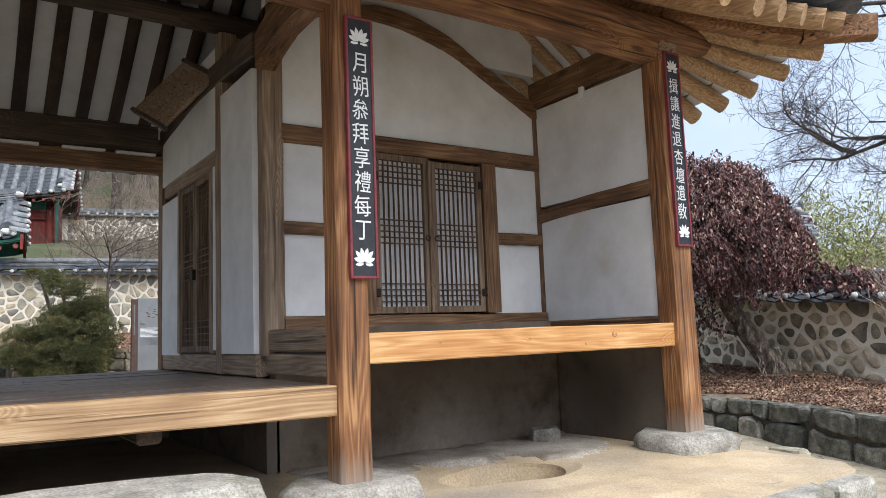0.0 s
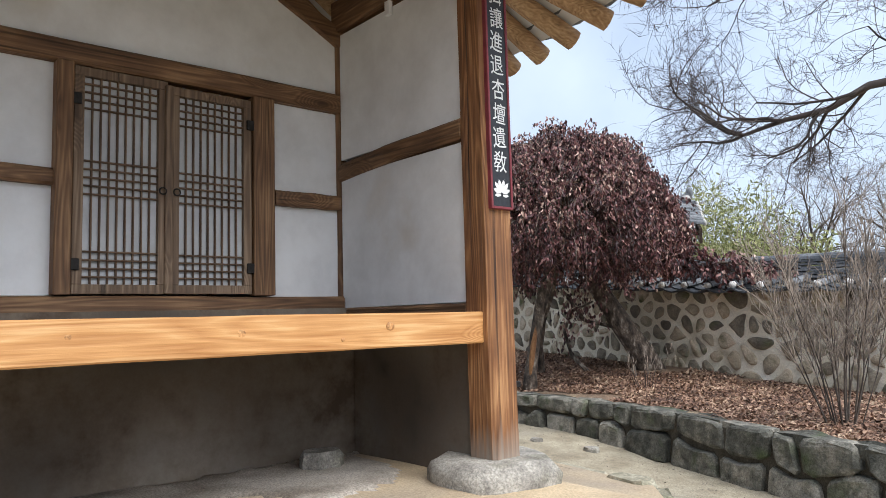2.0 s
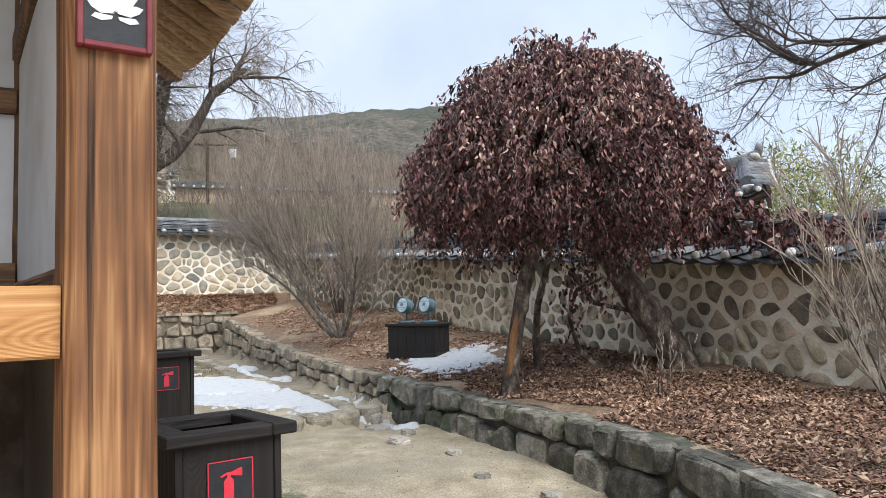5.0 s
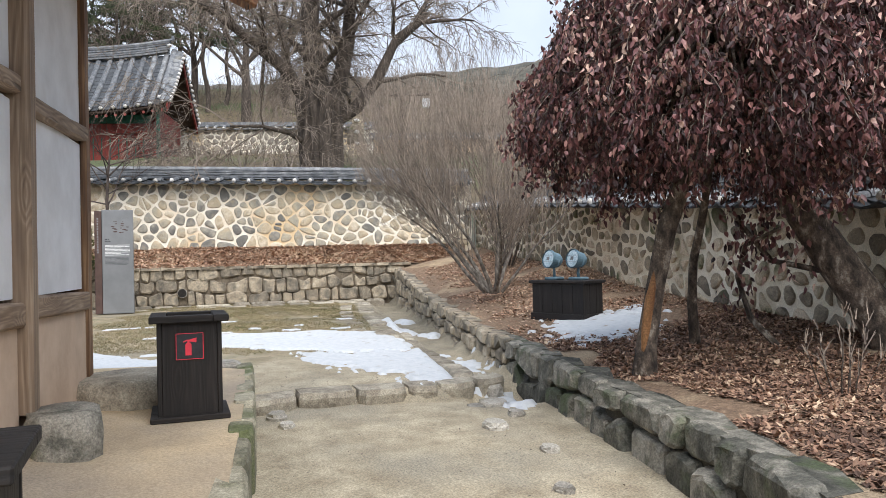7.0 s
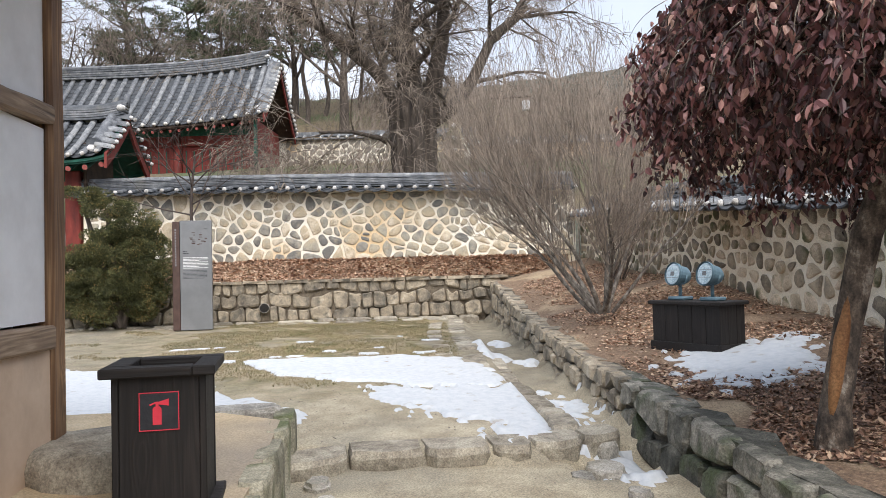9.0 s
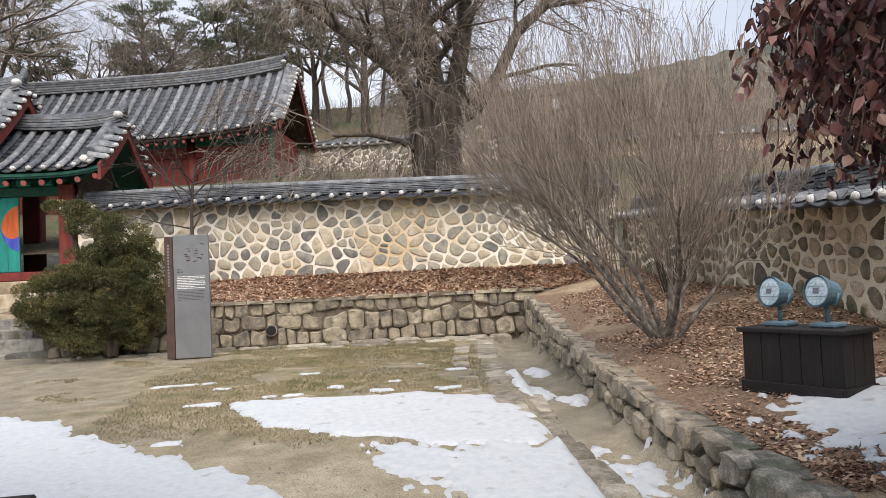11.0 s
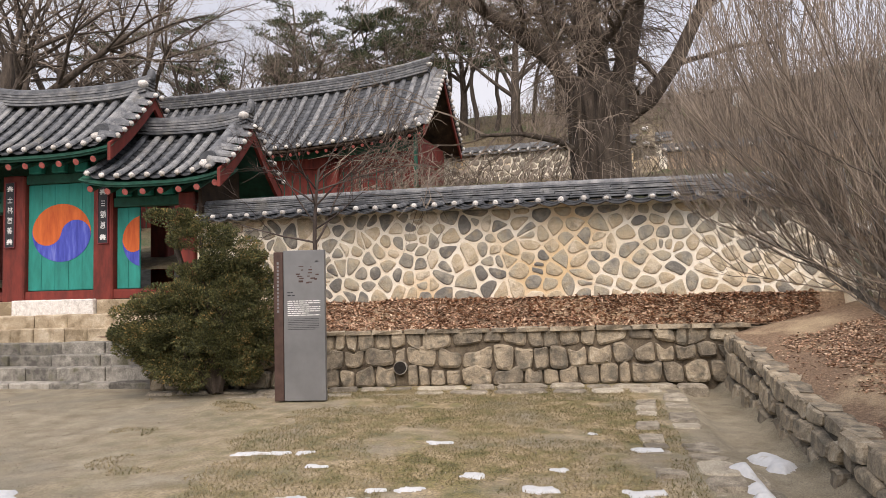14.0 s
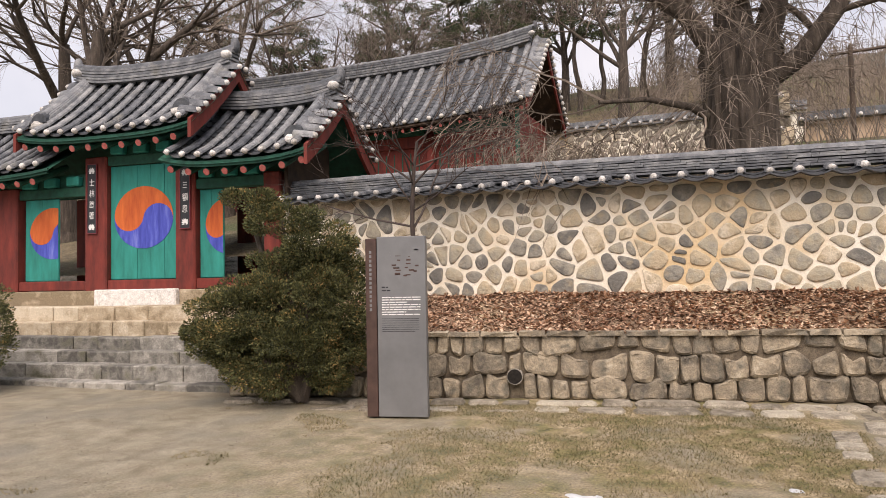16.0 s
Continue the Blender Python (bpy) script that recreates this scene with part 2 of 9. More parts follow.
GRANITE = mat("granite", [(0.3, (0.20, 0.185, 0.16)), (0.5, (0.36, 0.335, 0.29)), (0.75, (0.50, 0.47, 0.41))], 7, rough=0.9, bump=0.6, bscale=30, objrand=0.25, stain=(3, 0.55, 0.75, (0.16, 0.15, 0.10)))
BEDSTONE = mat("retaining_stone", [(0.3, (0.045, 0.045, 0.036)), (0.5, (0.125, 0.12, 0.098)), (0.72, (0.32, 0.295, 0.245))], 7, rough=0.92, bump=1.0, bscale=22, objrand=0.34, stain=(2.6, 0.55, 0.68, (0.07, 0.088, 0.042)))
YARDSTONE = mat("yard_wall_stone", [(0.28, (0.10, 0.088, 0.07)), (0.45, (0.23, 0.195, 0.145)), (0.60, (0.36, 0.30, 0.215)), (0.8, (0.52, 0.46, 0.36))], 5, rough=0.92, bump=0.9, bscale=24, objrand=0.22, stain=(5.5, 0.54, 0.68, (0.15, 0.135, 0.105)), speck=0.26)
WALLSTONE = mat("wall_stone", [(0.2, (0.16, 0.155, 0.14)), (0.36, (0.30, 0.285, 0.24)), (0.5, (0.40, 0.365, 0.28)), (0.66, (0.46, 0.38, 0.26)), (0.82, (0.60, 0.53, 0.41))], 4, rough=0.9, bump=0.9, bscale=20, objrand=0.62, stain=(6, 0.56, 0.70, (0.30, 0.26, 0.19)), speck=0.22)
EARTHJOINT = mat("earth_joint", [(0.3, (0.07, 0.055, 0.04)), (0.7, (0.22, 0.18, 0.13))], 8, rough=1, bump=0.4)
DARKSTONE = mat("dark_wall_stone", [(0.22, (0.14, 0.12, 0.092)), (0.42, (0.29, 0.245, 0.18)), (0.6, (0.45, 0.37, 0.26)), (0.8, (0.64, 0.53, 0.39))], 3.5, rough=0.9, bump=0.8, bscale=24, objrand=0.6, stain=(3.0, 0.55, 0.68, (0.12, 0.125, 0.06)), speck=0.28)
FARSTONE = mat("far_wall_stone", [(0.25, (0.16, 0.145, 0.125)), (0.5, (0.33, 0.30, 0.25)), (0.8, (0.45, 0.40, 0.31))], 3, rough=0.9, bump=0.3, island=0.4)
MORTAR = mat("lime_mortar", [(0.3, (0.72, 0.66, 0.53)), (0.55, (0.82, 0.77, 0.66)), (0.8, (0.86, 0.83, 0.75))], 2.5, rough=0.95, bump=0.5, bscale=16, stain=(0.7, 0.50, 0.66, (0.66, 0.50, 0.30)), speck=0.14)
TANSTONE = mat("tan_step_stone", [(0.32, (0.23, 0.18, 0.115)), (0.5, (0.41, 0.335, 0.235)), (0.68, (0.55, 0.48, 0.37))], 4, rough=0.92, bump=0.6, bscale=24, objrand=0.4)
MORTAR2 = mat("weathered_mortar", [(0.3, (0.70, 0.62, 0.47)), (0.55, (0.82, 0.75, 0.61)), (0.8, (0.87, 0.82, 0.71))], 2.5, rough=0.95, bump=0.5, bscale=24, stain=(1.6, 0.56, 0.70, (0.42, 0.35, 0.23)), speck=0.16)
JOINT = mat("dark_joint", [(0.3, (0.04, 0.035, 0.028)), (0.7, (0.11, 0.095, 0.07))], 8, rough=1, bump=0.3)
# Darker copy of the roof tile: shade between the round rows, put into colour
SHADEDTILE = mat("dark_shaded_tile", [(0.3, (0.028, 0.032, 0.038)), (0.55, (0.06, 0.066, 0.075)), (0.8, (0.12, 0.125, 0.13))], 5, rough=0.7, bump=0.3, bscale=30)
STEPGREY = mat("worn_step_stone", [(0.32, (0.10, 0.095, 0.085)), (0.5, (0.22, 0.21, 0.185)), (0.68, (0.38, 0.36, 0.32))], 6, rough=0.92, bump=0.8, bscale=22, objrand=0.3, stain=(3, 0.55, 0.7, (0.11, 0.105, 0.07)))
MOSSEDGE = mat("mossy_edge_stone", [(0.32, (0.13, 0.125, 0.085)), (0.5, (0.27, 0.25, 0.18)), (0.68, (0.42, 0.385, 0.29))], 6, rough=0.94, bump=1.0, bscale=18, objrand=0.25, stain=(2.2, 0.5, 0.66, (0.12, 0.135, 0.06)))
SLAB = mat("flat_step_stone", [(0.32, (0.15, 0.13, 0.098)), (0.5, (0.29, 0.255, 0.20)), (0.68, (0.42, 0.38, 0.30))], 6, rough=0.93, bump=0.9, bscale=20, objrand=0.3)
TILE = mat("roof_tile", [(0.3, (0.06, 0.066, 0.075)), (0.52, (0.14, 0.147, 0.158)), (0.75, (0.28, 0.285, 0.285))], 5, rough=0.62, bump=0.3, bscale=30, objrand=0.25, stain=(1.5, 0.6, 0.8, (0.17, 0.16, 0.13)))
PLUG = mat("tile_plug", [(0.3, (0.38, 0.36, 0.33)), (0.7, (0.74, 0.72, 0.69))], 12, rough=0.9, bump=0.3, objrand=0.3)
RED = mat("red_paint", [(0.3, (0.085, 0.014, 0.010)), (0.6, (0.19, 0.028, 0.019)), (0.85, (0.30, 0.055, 0.038))], 6, stretch=(1, 1, 0.3), rough=0.75, bump=0.2)
GREEN = mat("green_paint", [(0.3, (0.006, 0.05, 0.034)), (0.7, (0.013, 0.11, 0.072))], 6, rough=0.75, bump=0.15)
TEAL = mat("teal_paint", [(0.3, (0.006, 0.16, 0.13)), (0.7, (0.014, 0.30, 0.25))], 5, stretch=(1, 1, 0.25), rough=0.7, bump=0.15)
ORANGE = mat("orange_paint", [(0.3, (0.42, 0.065, 0.012)), (0.7, (0.72, 0.17, 0.035))], 6, stretch=(1, 1, 0.2), rough=0.7, bump=0.1)
BLUE = mat("blue_paint", [(0.3, (0.02, 0.03, 0.26)), (0.55, (0.07, 0.095, 0.50)), (0.72, (0.20, 0.24, 0.62))], 8, stretch=(1, 1, 0.15), rough=0.7, bump=0.1)
PINK = mat("rafter_end_paint", [(0.3, (0.35, 0.07, 0.06)), (0.7, (0.55, 0.17, 0.15))], 14, rough=0.7, bump=0.1)
BLACK = mat("black_lacquer", [(0.3, (0.012, 0.013, 0.017)), (0.7, (0.026, 0.028, 0.034))], 20, rough=0.55, bump=0.1)
MAROON = mat("maroon_lacquer", [(0.3, (0.15, 0.022, 0.03)), (0.7, (0.26, 0.045, 0.055))], 14, rough=0.6, bump=0.1)
WHITE = mat("white_lettering", [(0.3, (0.72, 0.72, 0.70)), (0.7, (0.84, 0.84, 0.83))], 20, rough=0.8, bump=0.1)
PAPER = mat("door_paper", [(0.3, (0.47, 0.47, 0.47)), (0.7, (0.60, 0.61, 0.62))], 5, rough=0.9, bump=0.05)
SIGNRED = mat("sign_red", [(0.3, (0.60, 0.025, 0.05)), (0.7, (0.78, 0.05, 0.08))], 14, rough=0.5, bump=0)
IRON = mat("black_iron", [(0.3, (0.012, 0.011, 0.01)), (0.7, (0.035, 0.03, 0.026))], 30, rough=0.6, bump=0.2, metal=0.6)
STEEL = mat("grey_panel", [(0.3, (0.17, 0.175, 0.18)), (0.7, (0.23, 0.235, 0.24))], 2, rough=0.45, bump=0.04, metal=0.3)
RUST = mat("brown_steel", [(0.3, (0.055, 0.032, 0.026)), (0.7, (0.105, 0.062, 0.05))], 5, rough=0.6, bump=0.1, metal=0.3)
LAMPBLUE = mat("blue_grey_enamel", [(0.3, (0.085, 0.15, 0.19)), (0.7, (0.15, 0.235, 0.285))], 10, rough=0.5, bump=0.1)
LENS = mat("lamp_lens", [(0.36, (0.30, 0.44, 0.52)), (0.6, (0.66, 0.76, 0.80))], 46, rough=0.3, bump=0.2)
SNOW = mat("old_snow", [(0.3, (0.48, 0.51, 0.54)), (0.6, (0.585, 0.60, 0.615))], 14, rough=0.7, bump=0.28, bscale=30, stain=(5, 0.64, 0.76, (0.342, 0.304, 0.251)))
LITTER = mat("leaf_litter_soil", [(0.3, (0.10, 0.068, 0.044)), (0.5, (0.20, 0.132, 0.085)), (0.75, (0.34, 0.245, 0.16))], 26, rough=0.95, bump=0.8, bscale=60, stain=(0.9, 0.53, 0.68, (0.40, 0.31, 0.20)))
LEAFDRY = mat("dry_leaf", [(0.2, (0.085, 0.049, 0.034)), (0.5, (0.225, 0.125, 0.082)), (0.72, (0.40, 0.25, 0.165)), (0.9, (0.60, 0.45, 0.31))], 2, rough=0.85, bump=0, island=0.7)
LEAFTAN = mat("bleached_leaf", [(0.2, (0.20, 0.11, 0.068)), (0.5, (0.46, 0.28, 0.18)), (0.72, (0.62, 0.43, 0.30)), (0.9, (0.72, 0.58, 0.43))], 2, rough=0.85, bump=0, island=0.7)
LEAFRED = mat("purple_leaf", [(0.2, (0.030, 0.012, 0.012)), (0.45, (0.095, 0.034, 0.036)), (0.64, (0.185, 0.074, 0.070)), (0.78, (0.31, 0.16, 0.135)), (0.90, (0.64, 0.45, 0.36))], 0.9, rough=0.55, bump=0, island=0.75)
YEW = mat("yew_leaf", [(0.2, (0.030, 0.036, 0.014)), (0.5, (0.088, 0.098, 0.034)), (0.75, (0.17, 0.16, 0.06)), (0.90, (0.40, 0.25, 0.09))], 2, rough=0.85, bump=0, island=0.62)
PINE = mat("pine_needles", [(0.25, (0.022, 0.034, 0.016)), (0.55, (0.06, 0.078, 0.034)), (0.85, (0.12, 0.135, 0.06))], 1, rough=0.8, bump=0, island=0.5)
BAMBOO = mat("bamboo_leaf", [(0.25, (0.16, 0.18, 0.06)), (0.55, (0.29, 0.30, 0.12)), (0.85, (0.44, 0.43, 0.20))], 1, rough=0.8, bump=0, island=0.5)
GRASSY = mat("dry_hill_grass", grain=9.0, cols=[(0.3, (0.085, 0.066, 0.038)), (0.5, (0.155, 0.12, 0.07)), (0.75, (0.20, 0.165, 0.095))], scale=3, rough=0.95, bump=0.8, bscale=14, bdist=0.1, stain=(0.25, 0.48, 0.62, (0.085, 0.10, 0.04)))
BARK = mat("bark", [(0.3, (0.030, 0.023, 0.018)), (0.55, (0.085, 0.067, 0.053)), (0.8, (0.17, 0.14, 0.112))], 9, stretch=(1, 1, 0.18), rough=0.95, bump=0.9, bscale=14, bdist=0.05)
TWIG = mat("twig", [(0.3, (0.12, 0.095, 0.075)), (0.7, (0.27, 0.22, 0.175))], 6, rough=0.9, bump=0, island=0.4)
GREYBARK = mat("grey_lichen_bark", [(0.34, (0.07, 0.06, 0.05)), (0.5, (0.15, 0.13, 0.11)), (0.66, (0.34, 0.31, 0.27))], 14, stretch=(1, 1, 0.5), rough=0.95, bump=0.8)
TWIGPALE = mat("pale_twig", [(0.3, (0.12, 0.098, 0.081)), (0.7, (0.35, 0.285, 0.225))], 6, rough=0.9, bump=0, island=0.4)
PEELBARK = mat("flaking_bark", [(0.36, (0.03, 0.024, 0.019)), (0.47, (0.085, 0.066, 0.052)), (0.56, (0.155, 0.12, 0.09)), (0.63, (0.32, 0.28, 0.23))], 11, stretch=(1, 1, 0.55), rough=0.92, bump=1.0, bscale=26)
SCAR = mat("bare_scar_wood", [(0.3, (0.14, 0.056, 0.021)), (0.55, (0.294, 0.147, 0.0595)), (0.8, (0.385, 0.238, 0.119))], 9, stretch=(1, 1, 0.15), rough=0.8, bump=0.5)
FARHILL = mat("wooded_hill", grain=0.8, cols=[(0.3, (0.035, 0.045, 0.032)), (0.5, (0.095, 0.085, 0.066)), (0.75, (0.16, 0.138, 0.11))], scale=0.16, rough=1, bump=0.8, bscale=0.5, bdist=2.0, stain=(0.03, 0.5, 0.62, (0.06, 0.066, 0.045)))


def ground_mat():
    m = mat("yard_ground", [(0.34, (0.27, 0.225, 0.155)), (0.5, (0.36, 0.31, 0.22)), (0.66, (0.46, 0.40, 0.29))], 3.1, rough=0.95, bump=0.5, bscale=34, stain=(0.9, 0.5, 0.72, (0.27, 0.245, 0.19)))
    n, l = m.node_tree.nodes, m.node_tree.links
    b = n["Principled BSDF"]
    old = b.inputs["Base Color"].links[0].from_socket
    tc = n.new("ShaderNodeTexCoord")
    # moss and straw-coloured turf over the far half of the court
    sep = n.new("ShaderNodeSeparateXYZ")
    l.new(tc.outputs["Object"], sep.inputs[0])
    mr = n.new("ShaderNodeMapRange")
    mr.inputs[1].default_value, mr.inputs[2].default_value = -10.5, -15.0
    l.new(sep.outputs["X"], mr.inputs[0])
    nz = n.new("ShaderNodeTexNoise")
    nz.inputs["Scale"].default_value, nz.inputs["Detail"].default_value = 1.1, 10
    l.new(tc.outputs["Object"], nz.inputs["Vector"])
    mul = n.new("ShaderNodeMath")
    mul.operation = "MULTIPLY"
    my = n.new("ShaderNodeMapRange")
    my.inputs[1].default_value, my.inputs[2].default_value, my.inputs[3].default_value = 2.2, 6.2, 0.10
    l.new(sep.outputs["Y"], my.inputs[0])
    both = n.new("ShaderNodeMath")
    both.operation = "MULTIPLY"
    l.new(mr.outputs[0], both.inputs[0])
    l.new(my.outputs[0], both.inputs[1])
    l.new(both.outputs[0], mul.inputs[0])
    st = n.new("ShaderNodeMapRange")
    st.inputs[1].default_value, st.inputs[2].default_value = 0.30, 0.50
    l.new(nz.outputs["Fac"], st.inputs[0])
    l.new(st.outputs[0], mul.inputs[1])
    tn = n.new("ShaderNodeTexNoise")
    tn.inputs["Scale"].default_value, tn.inputs["Detail"].default_value = 3.2, 14
    l.new(tc.outputs["Object"], tn.inputs["Vector"])
    tr = n.new("ShaderNodeValToRGB")
    tr.color_ramp.elements.new(0.4)
    tr.color_ramp.elements.new(0.5)
    for e, (p, c) in zip(tr.color_ramp.elements, ((0.34, (0.10, 0.092, 0.034)), (0.44, (0.18, 0.155, 0.066)), (0.54, (0.25, 0.195, 0.11)), (0.66, (0.36, 0.29, 0.185)))):
        e.position, e.color = p, (*c, 1)
    l.new(tn.outputs["Fac"], tr.inputs["Fac"])
    mx = n.new("ShaderNodeMix")
    mx.data_type = "RGBA"
    dm = n.new("ShaderNodeMix")
    dm.data_type, dm.blend_type = "RGBA", "MULTIPLY"
    dm.inputs[7].default_value = (0.66, 0.67, 0.69, 1)
    l.new(mr.outputs[0], dm.inputs[0])
    l.new(old, dm.inputs[6])
    l.new(dm.outputs[2], mx.inputs[6])
    # bare gravelly strip along the gutter
    gut = n.new("ShaderNodeMath")
    gut.operation = "MULTIPLY_ADD"
    gut.inputs[1].default_value = 0.137
    l.new(sep.outputs["X"], gut.inputs[0])
    l.new(sep.outputs["Y"], gut.inputs[2])
    gm = n.new("ShaderNodeMapRange")
    gm.inputs[1].default_value, gm.inputs[2].default_value, gm.inputs[3].default_value, gm.inputs[4].default_value = 6.55, 6.95, 1.0, 0.1
    l.new(gut.outputs[0], gm.inputs[0])
    gk = n.new("ShaderNodeMath")
    gk.operation = "MULTIPLY"
    l.new(mul.outputs[0], gk.inputs[0])
    l.new(gm.outputs[0], gk.inputs[1])
    l.new(gk.outputs[0], mx.inputs[0])
    fg = n.new("ShaderNodeTexNoise")
    fg.inputs["Scale"].default_value, fg.inputs["Detail"].default_value, fg.inputs["Roughness"].default_value = 34, 6, 0.75
    l.new(tc.outputs["Object"], fg.inputs["Vector"])
    fr = n.new("ShaderNodeMapRange")
    fr.inputs[1].default_value, fr.inputs[2].default_value, fr.inputs[3].default_value, fr.inputs[4].default_value = 0.36, 0.64, 0.45, 1.6
    l.new(fg.outputs["Fac"], fr.inputs[0])
    fx = n.new("ShaderNodeMix")
    fx.data_type, fx.blend_type = "RGBA", "MULTIPLY"
    fx.inputs[0].default_value = 1.0
    l.new(tr.outputs["Color"], fx.inputs[6])
    l.new(fr.outputs[0], fx.inputs[7])
    l.new(fx.outputs[2], mx.inputs[7])
    l.new(mx.outputs[2], b.inputs["Base Color"])
    return m


GROUND = ground_mat()


# ---- mesh tools ----
class MB:
    """Vertices and faces of one mesh in the making."""

    def __init__(self):
        self.v, self.f = [], []

    def add(self, vs, fs):
        k = len(self.v)
        self.v += [tuple(p) for p in vs]
        self.f += [tuple(i + k for i in g) for g in fs]
        return self

    def box(self, x0, x1, y0, y1, z0, z1, b=0.006):
        """A box with chamfered edges."""
        c, h = ((x0 + x1) / 2, (y0 + y1) / 2, (z0 + z1) / 2), (abs(x1 - x0) / 2, abs(y1 - y0) / 2, abs(z1 - z0) / 2)
        b = min(b, min(h) * 0.6)
        vs, idx = [], {}
        for sx in (-1, 1):
            for sy in (-1, 1):
                for sz in (-1, 1):
                    for ax in range(3):
                        d = [h[0] - b, h[1] - b, h[2] - b]
                        d[ax] += b
                        idx[sx, sy, sz, ax] = len(vs)
                        vs.append((c[0] + sx * d[0], c[1] + sy * d[1], c[2] + sz * d[2]))
        fs = []
        for s in (-1, 1):
            for ax in range(3):
                o1, o2 = [(1, 2), (2, 0), (0, 1)][ax]
                q = []
                for a, e in ((-1, -1), (1, -1), (1, 1), (-1, 1)):
                    k = [0, 0, 0]
                    k[ax], k[o1], k[o2] = s, a, e
                    q.append(idx[(*k, ax)])
                fs.append(q if s > 0 else q[::-1])
        for ax in range(3):
            o1, o2 = [(1, 2), (2, 0), (0, 1)][ax]
            for a in (-1, 1):
                for e in (-1, 1):
                    k0, k1 = [0, 0, 0], [0, 0, 0]
                    k0[ax], k1[ax] = -1, 1
                    k0[o1] = k1[o1] = a
                    k0[o2] = k1[o2] = e
                    q = [idx[(*k0, o1)], idx[(*k1, o1)], idx[(*k1, o2)], idx[(*k0, o2)]]
                    fs.append(q[::-1] if a * e > 0 else q)
        for sx in (-1, 1):
            for sy in (-1, 1):
                for sz in (-1, 1):
                    q = [idx[sx, sy, sz, a] for a in range(3)]
                    fs.append(q if sx * sy * sz > 0 else q[::-1])
        return self.add(vs, fs)

    def timber(self, p, q, w, h, up=(0, 0, 1), seg=5, wob=0.006, bow=0.0, b=0.015, seed=0):
        """A hewn timber from p to q, w wide and h high, a little uneven; bow lifts its middle."""
        r = random.Random(seed + int(1000 * (p[0] + 3 * p[1] + 7 * p[2])))
        p, q = Vector(p), Vector(q)
        d = (q - p).normalized()
        s = d.cross(Vector(up)).normalized()
        u = s.cross(d)
        w, h = w / 2, h / 2
        prof = [(-w + b, -h), (w - b, -h), (w, -h + b), (w, h - b), (w - b, h), (-w + b, h), (-w, h - b), (-w, -h + b)]
        vs, fs = [], []
        for i in range(seg + 1):
            t = i / seg
            c = p.lerp(q, t) + u * (bow * 4 * t * (1 - t)) + s * r.uniform(-wob, wob) + u * r.uniform(-wob, wob) * 0.5
            k = 1 + r.uniform(-wob, wob) * 3
            vs += [c + s * (a * k) + u * (e * k) for a, e in prof]
        n = len(prof)
        for i in range(seg):
            for j in range(n):
                fs.append((i * n + j, i * n + (j + 1) % n, (i + 1) * n + (j + 1) % n, (i + 1) * n + j))
        fs.append(tuple(range(n))[::-1])
        fs.append(tuple(range(seg * n, seg * n + n)))
        return self.add(vs, fs)

    def tube(self, pts, rad, sides=8, caps=True):
        """A round limb along pts with a radius at each."""
        pts = [Vector(p) for p in pts]
        n = len(pts)
        d0 = (pts[1] - pts[0]).normalized()
        a = d0.cross(Vector((0.31, 0.77, 0.55)))
        a = a.normalized() if a.length > 1e-4 else Vector((1, 0, 0))
        vs, fs = [], []
        for i, c in enumerate(pts):
            d = (pts[min(i + 1, n - 1)] - pts[max(i - 1, 0)]).normalized()
            a = (a - d * a.dot(d)).normalized()
            e = d.cross(a)
            r = rad[i]
            for k in range(sides):
                t = 2 * math.pi * k / sides
                vs.append(c + a * (r * math.cos(t)) + e * (r * math.sin(t)))
        for i in range(n - 1):
            for k in range(sides):
                fs.append((i * sides + k, i * sides + (k + 1) % sides, (i + 1) * sides + (k + 1) % sides, (i + 1) * sides + k))
        if caps:
            fs.append(tuple(range(sides))[::-1])
            fs.append(tuple(range((n - 1) * sides, n * sides)))
        return self.add(vs, fs)

    def ball(self, c, r, nu=8, nv=5, jitter=0.0, rnd=None):
        vs, fs = [], []
        rx, ry, rz = r
        for i in range(nv + 1):
            t = math.pi * i / nv
            for j in range(nu):
                k = 1 + (rnd.uniform(-jitter, jitter) if rnd and 0 < i < nv else 0)
                a = 2 * math.pi * j / nu
                vs.append((c[0] + rx * k * math.sin(t) * math.cos(a), c[1] + ry * k * math.sin(t) * math.sin(a), c[2] + rz * k * math.cos(t)))
        for i in range(nv):
            for j in range(nu):
                fs.append((i * nu + j, (i + 1) * nu + j, (i + 1) * nu + (j + 1) % nu, i * nu + (j + 1) % nu))
        return self.add(vs, fs)

    def moved(self, m):
        self.v = [tuple(m @ Vector(p)) for p in self.v]
        if m.determinant() < 0:
            self.f = [g[::-1] for g in self.f]
        return self


ORG = {}


def thing(name, at, label, category, group="", kind=""):
    ob = new(name)
    ob.location = at
    ob.empty_display_size = 0.2
    ORG[ob.name] = Vector(at)
    return tagged(ob, label, category, group, kind)


def mesh_of(name, mb, org=Vector((0, 0, 0)), smooth=False):
    me = bpy.data.meshes.new(name)
    me.from_pydata([(p[0] - org[0], p[1] - org[1], p[2] - org[2]) for p in mb.v], [], mb.f)
    if smooth:
        me.shade_smooth()
    me.update()
    return me


def part(name, mb, material, parent, label="", smooth=False):
    """Links a mesh, given in world places, as one part under a thing or a part."""
    org = ORG[parent.name]
    ob = new(name, mesh_of(name, mb, org, smooth))
    ob.data.materials.append(material)
    ob.parent = parent
    ORG[ob.name] = org
    return tagged(ob, label) if label else ob


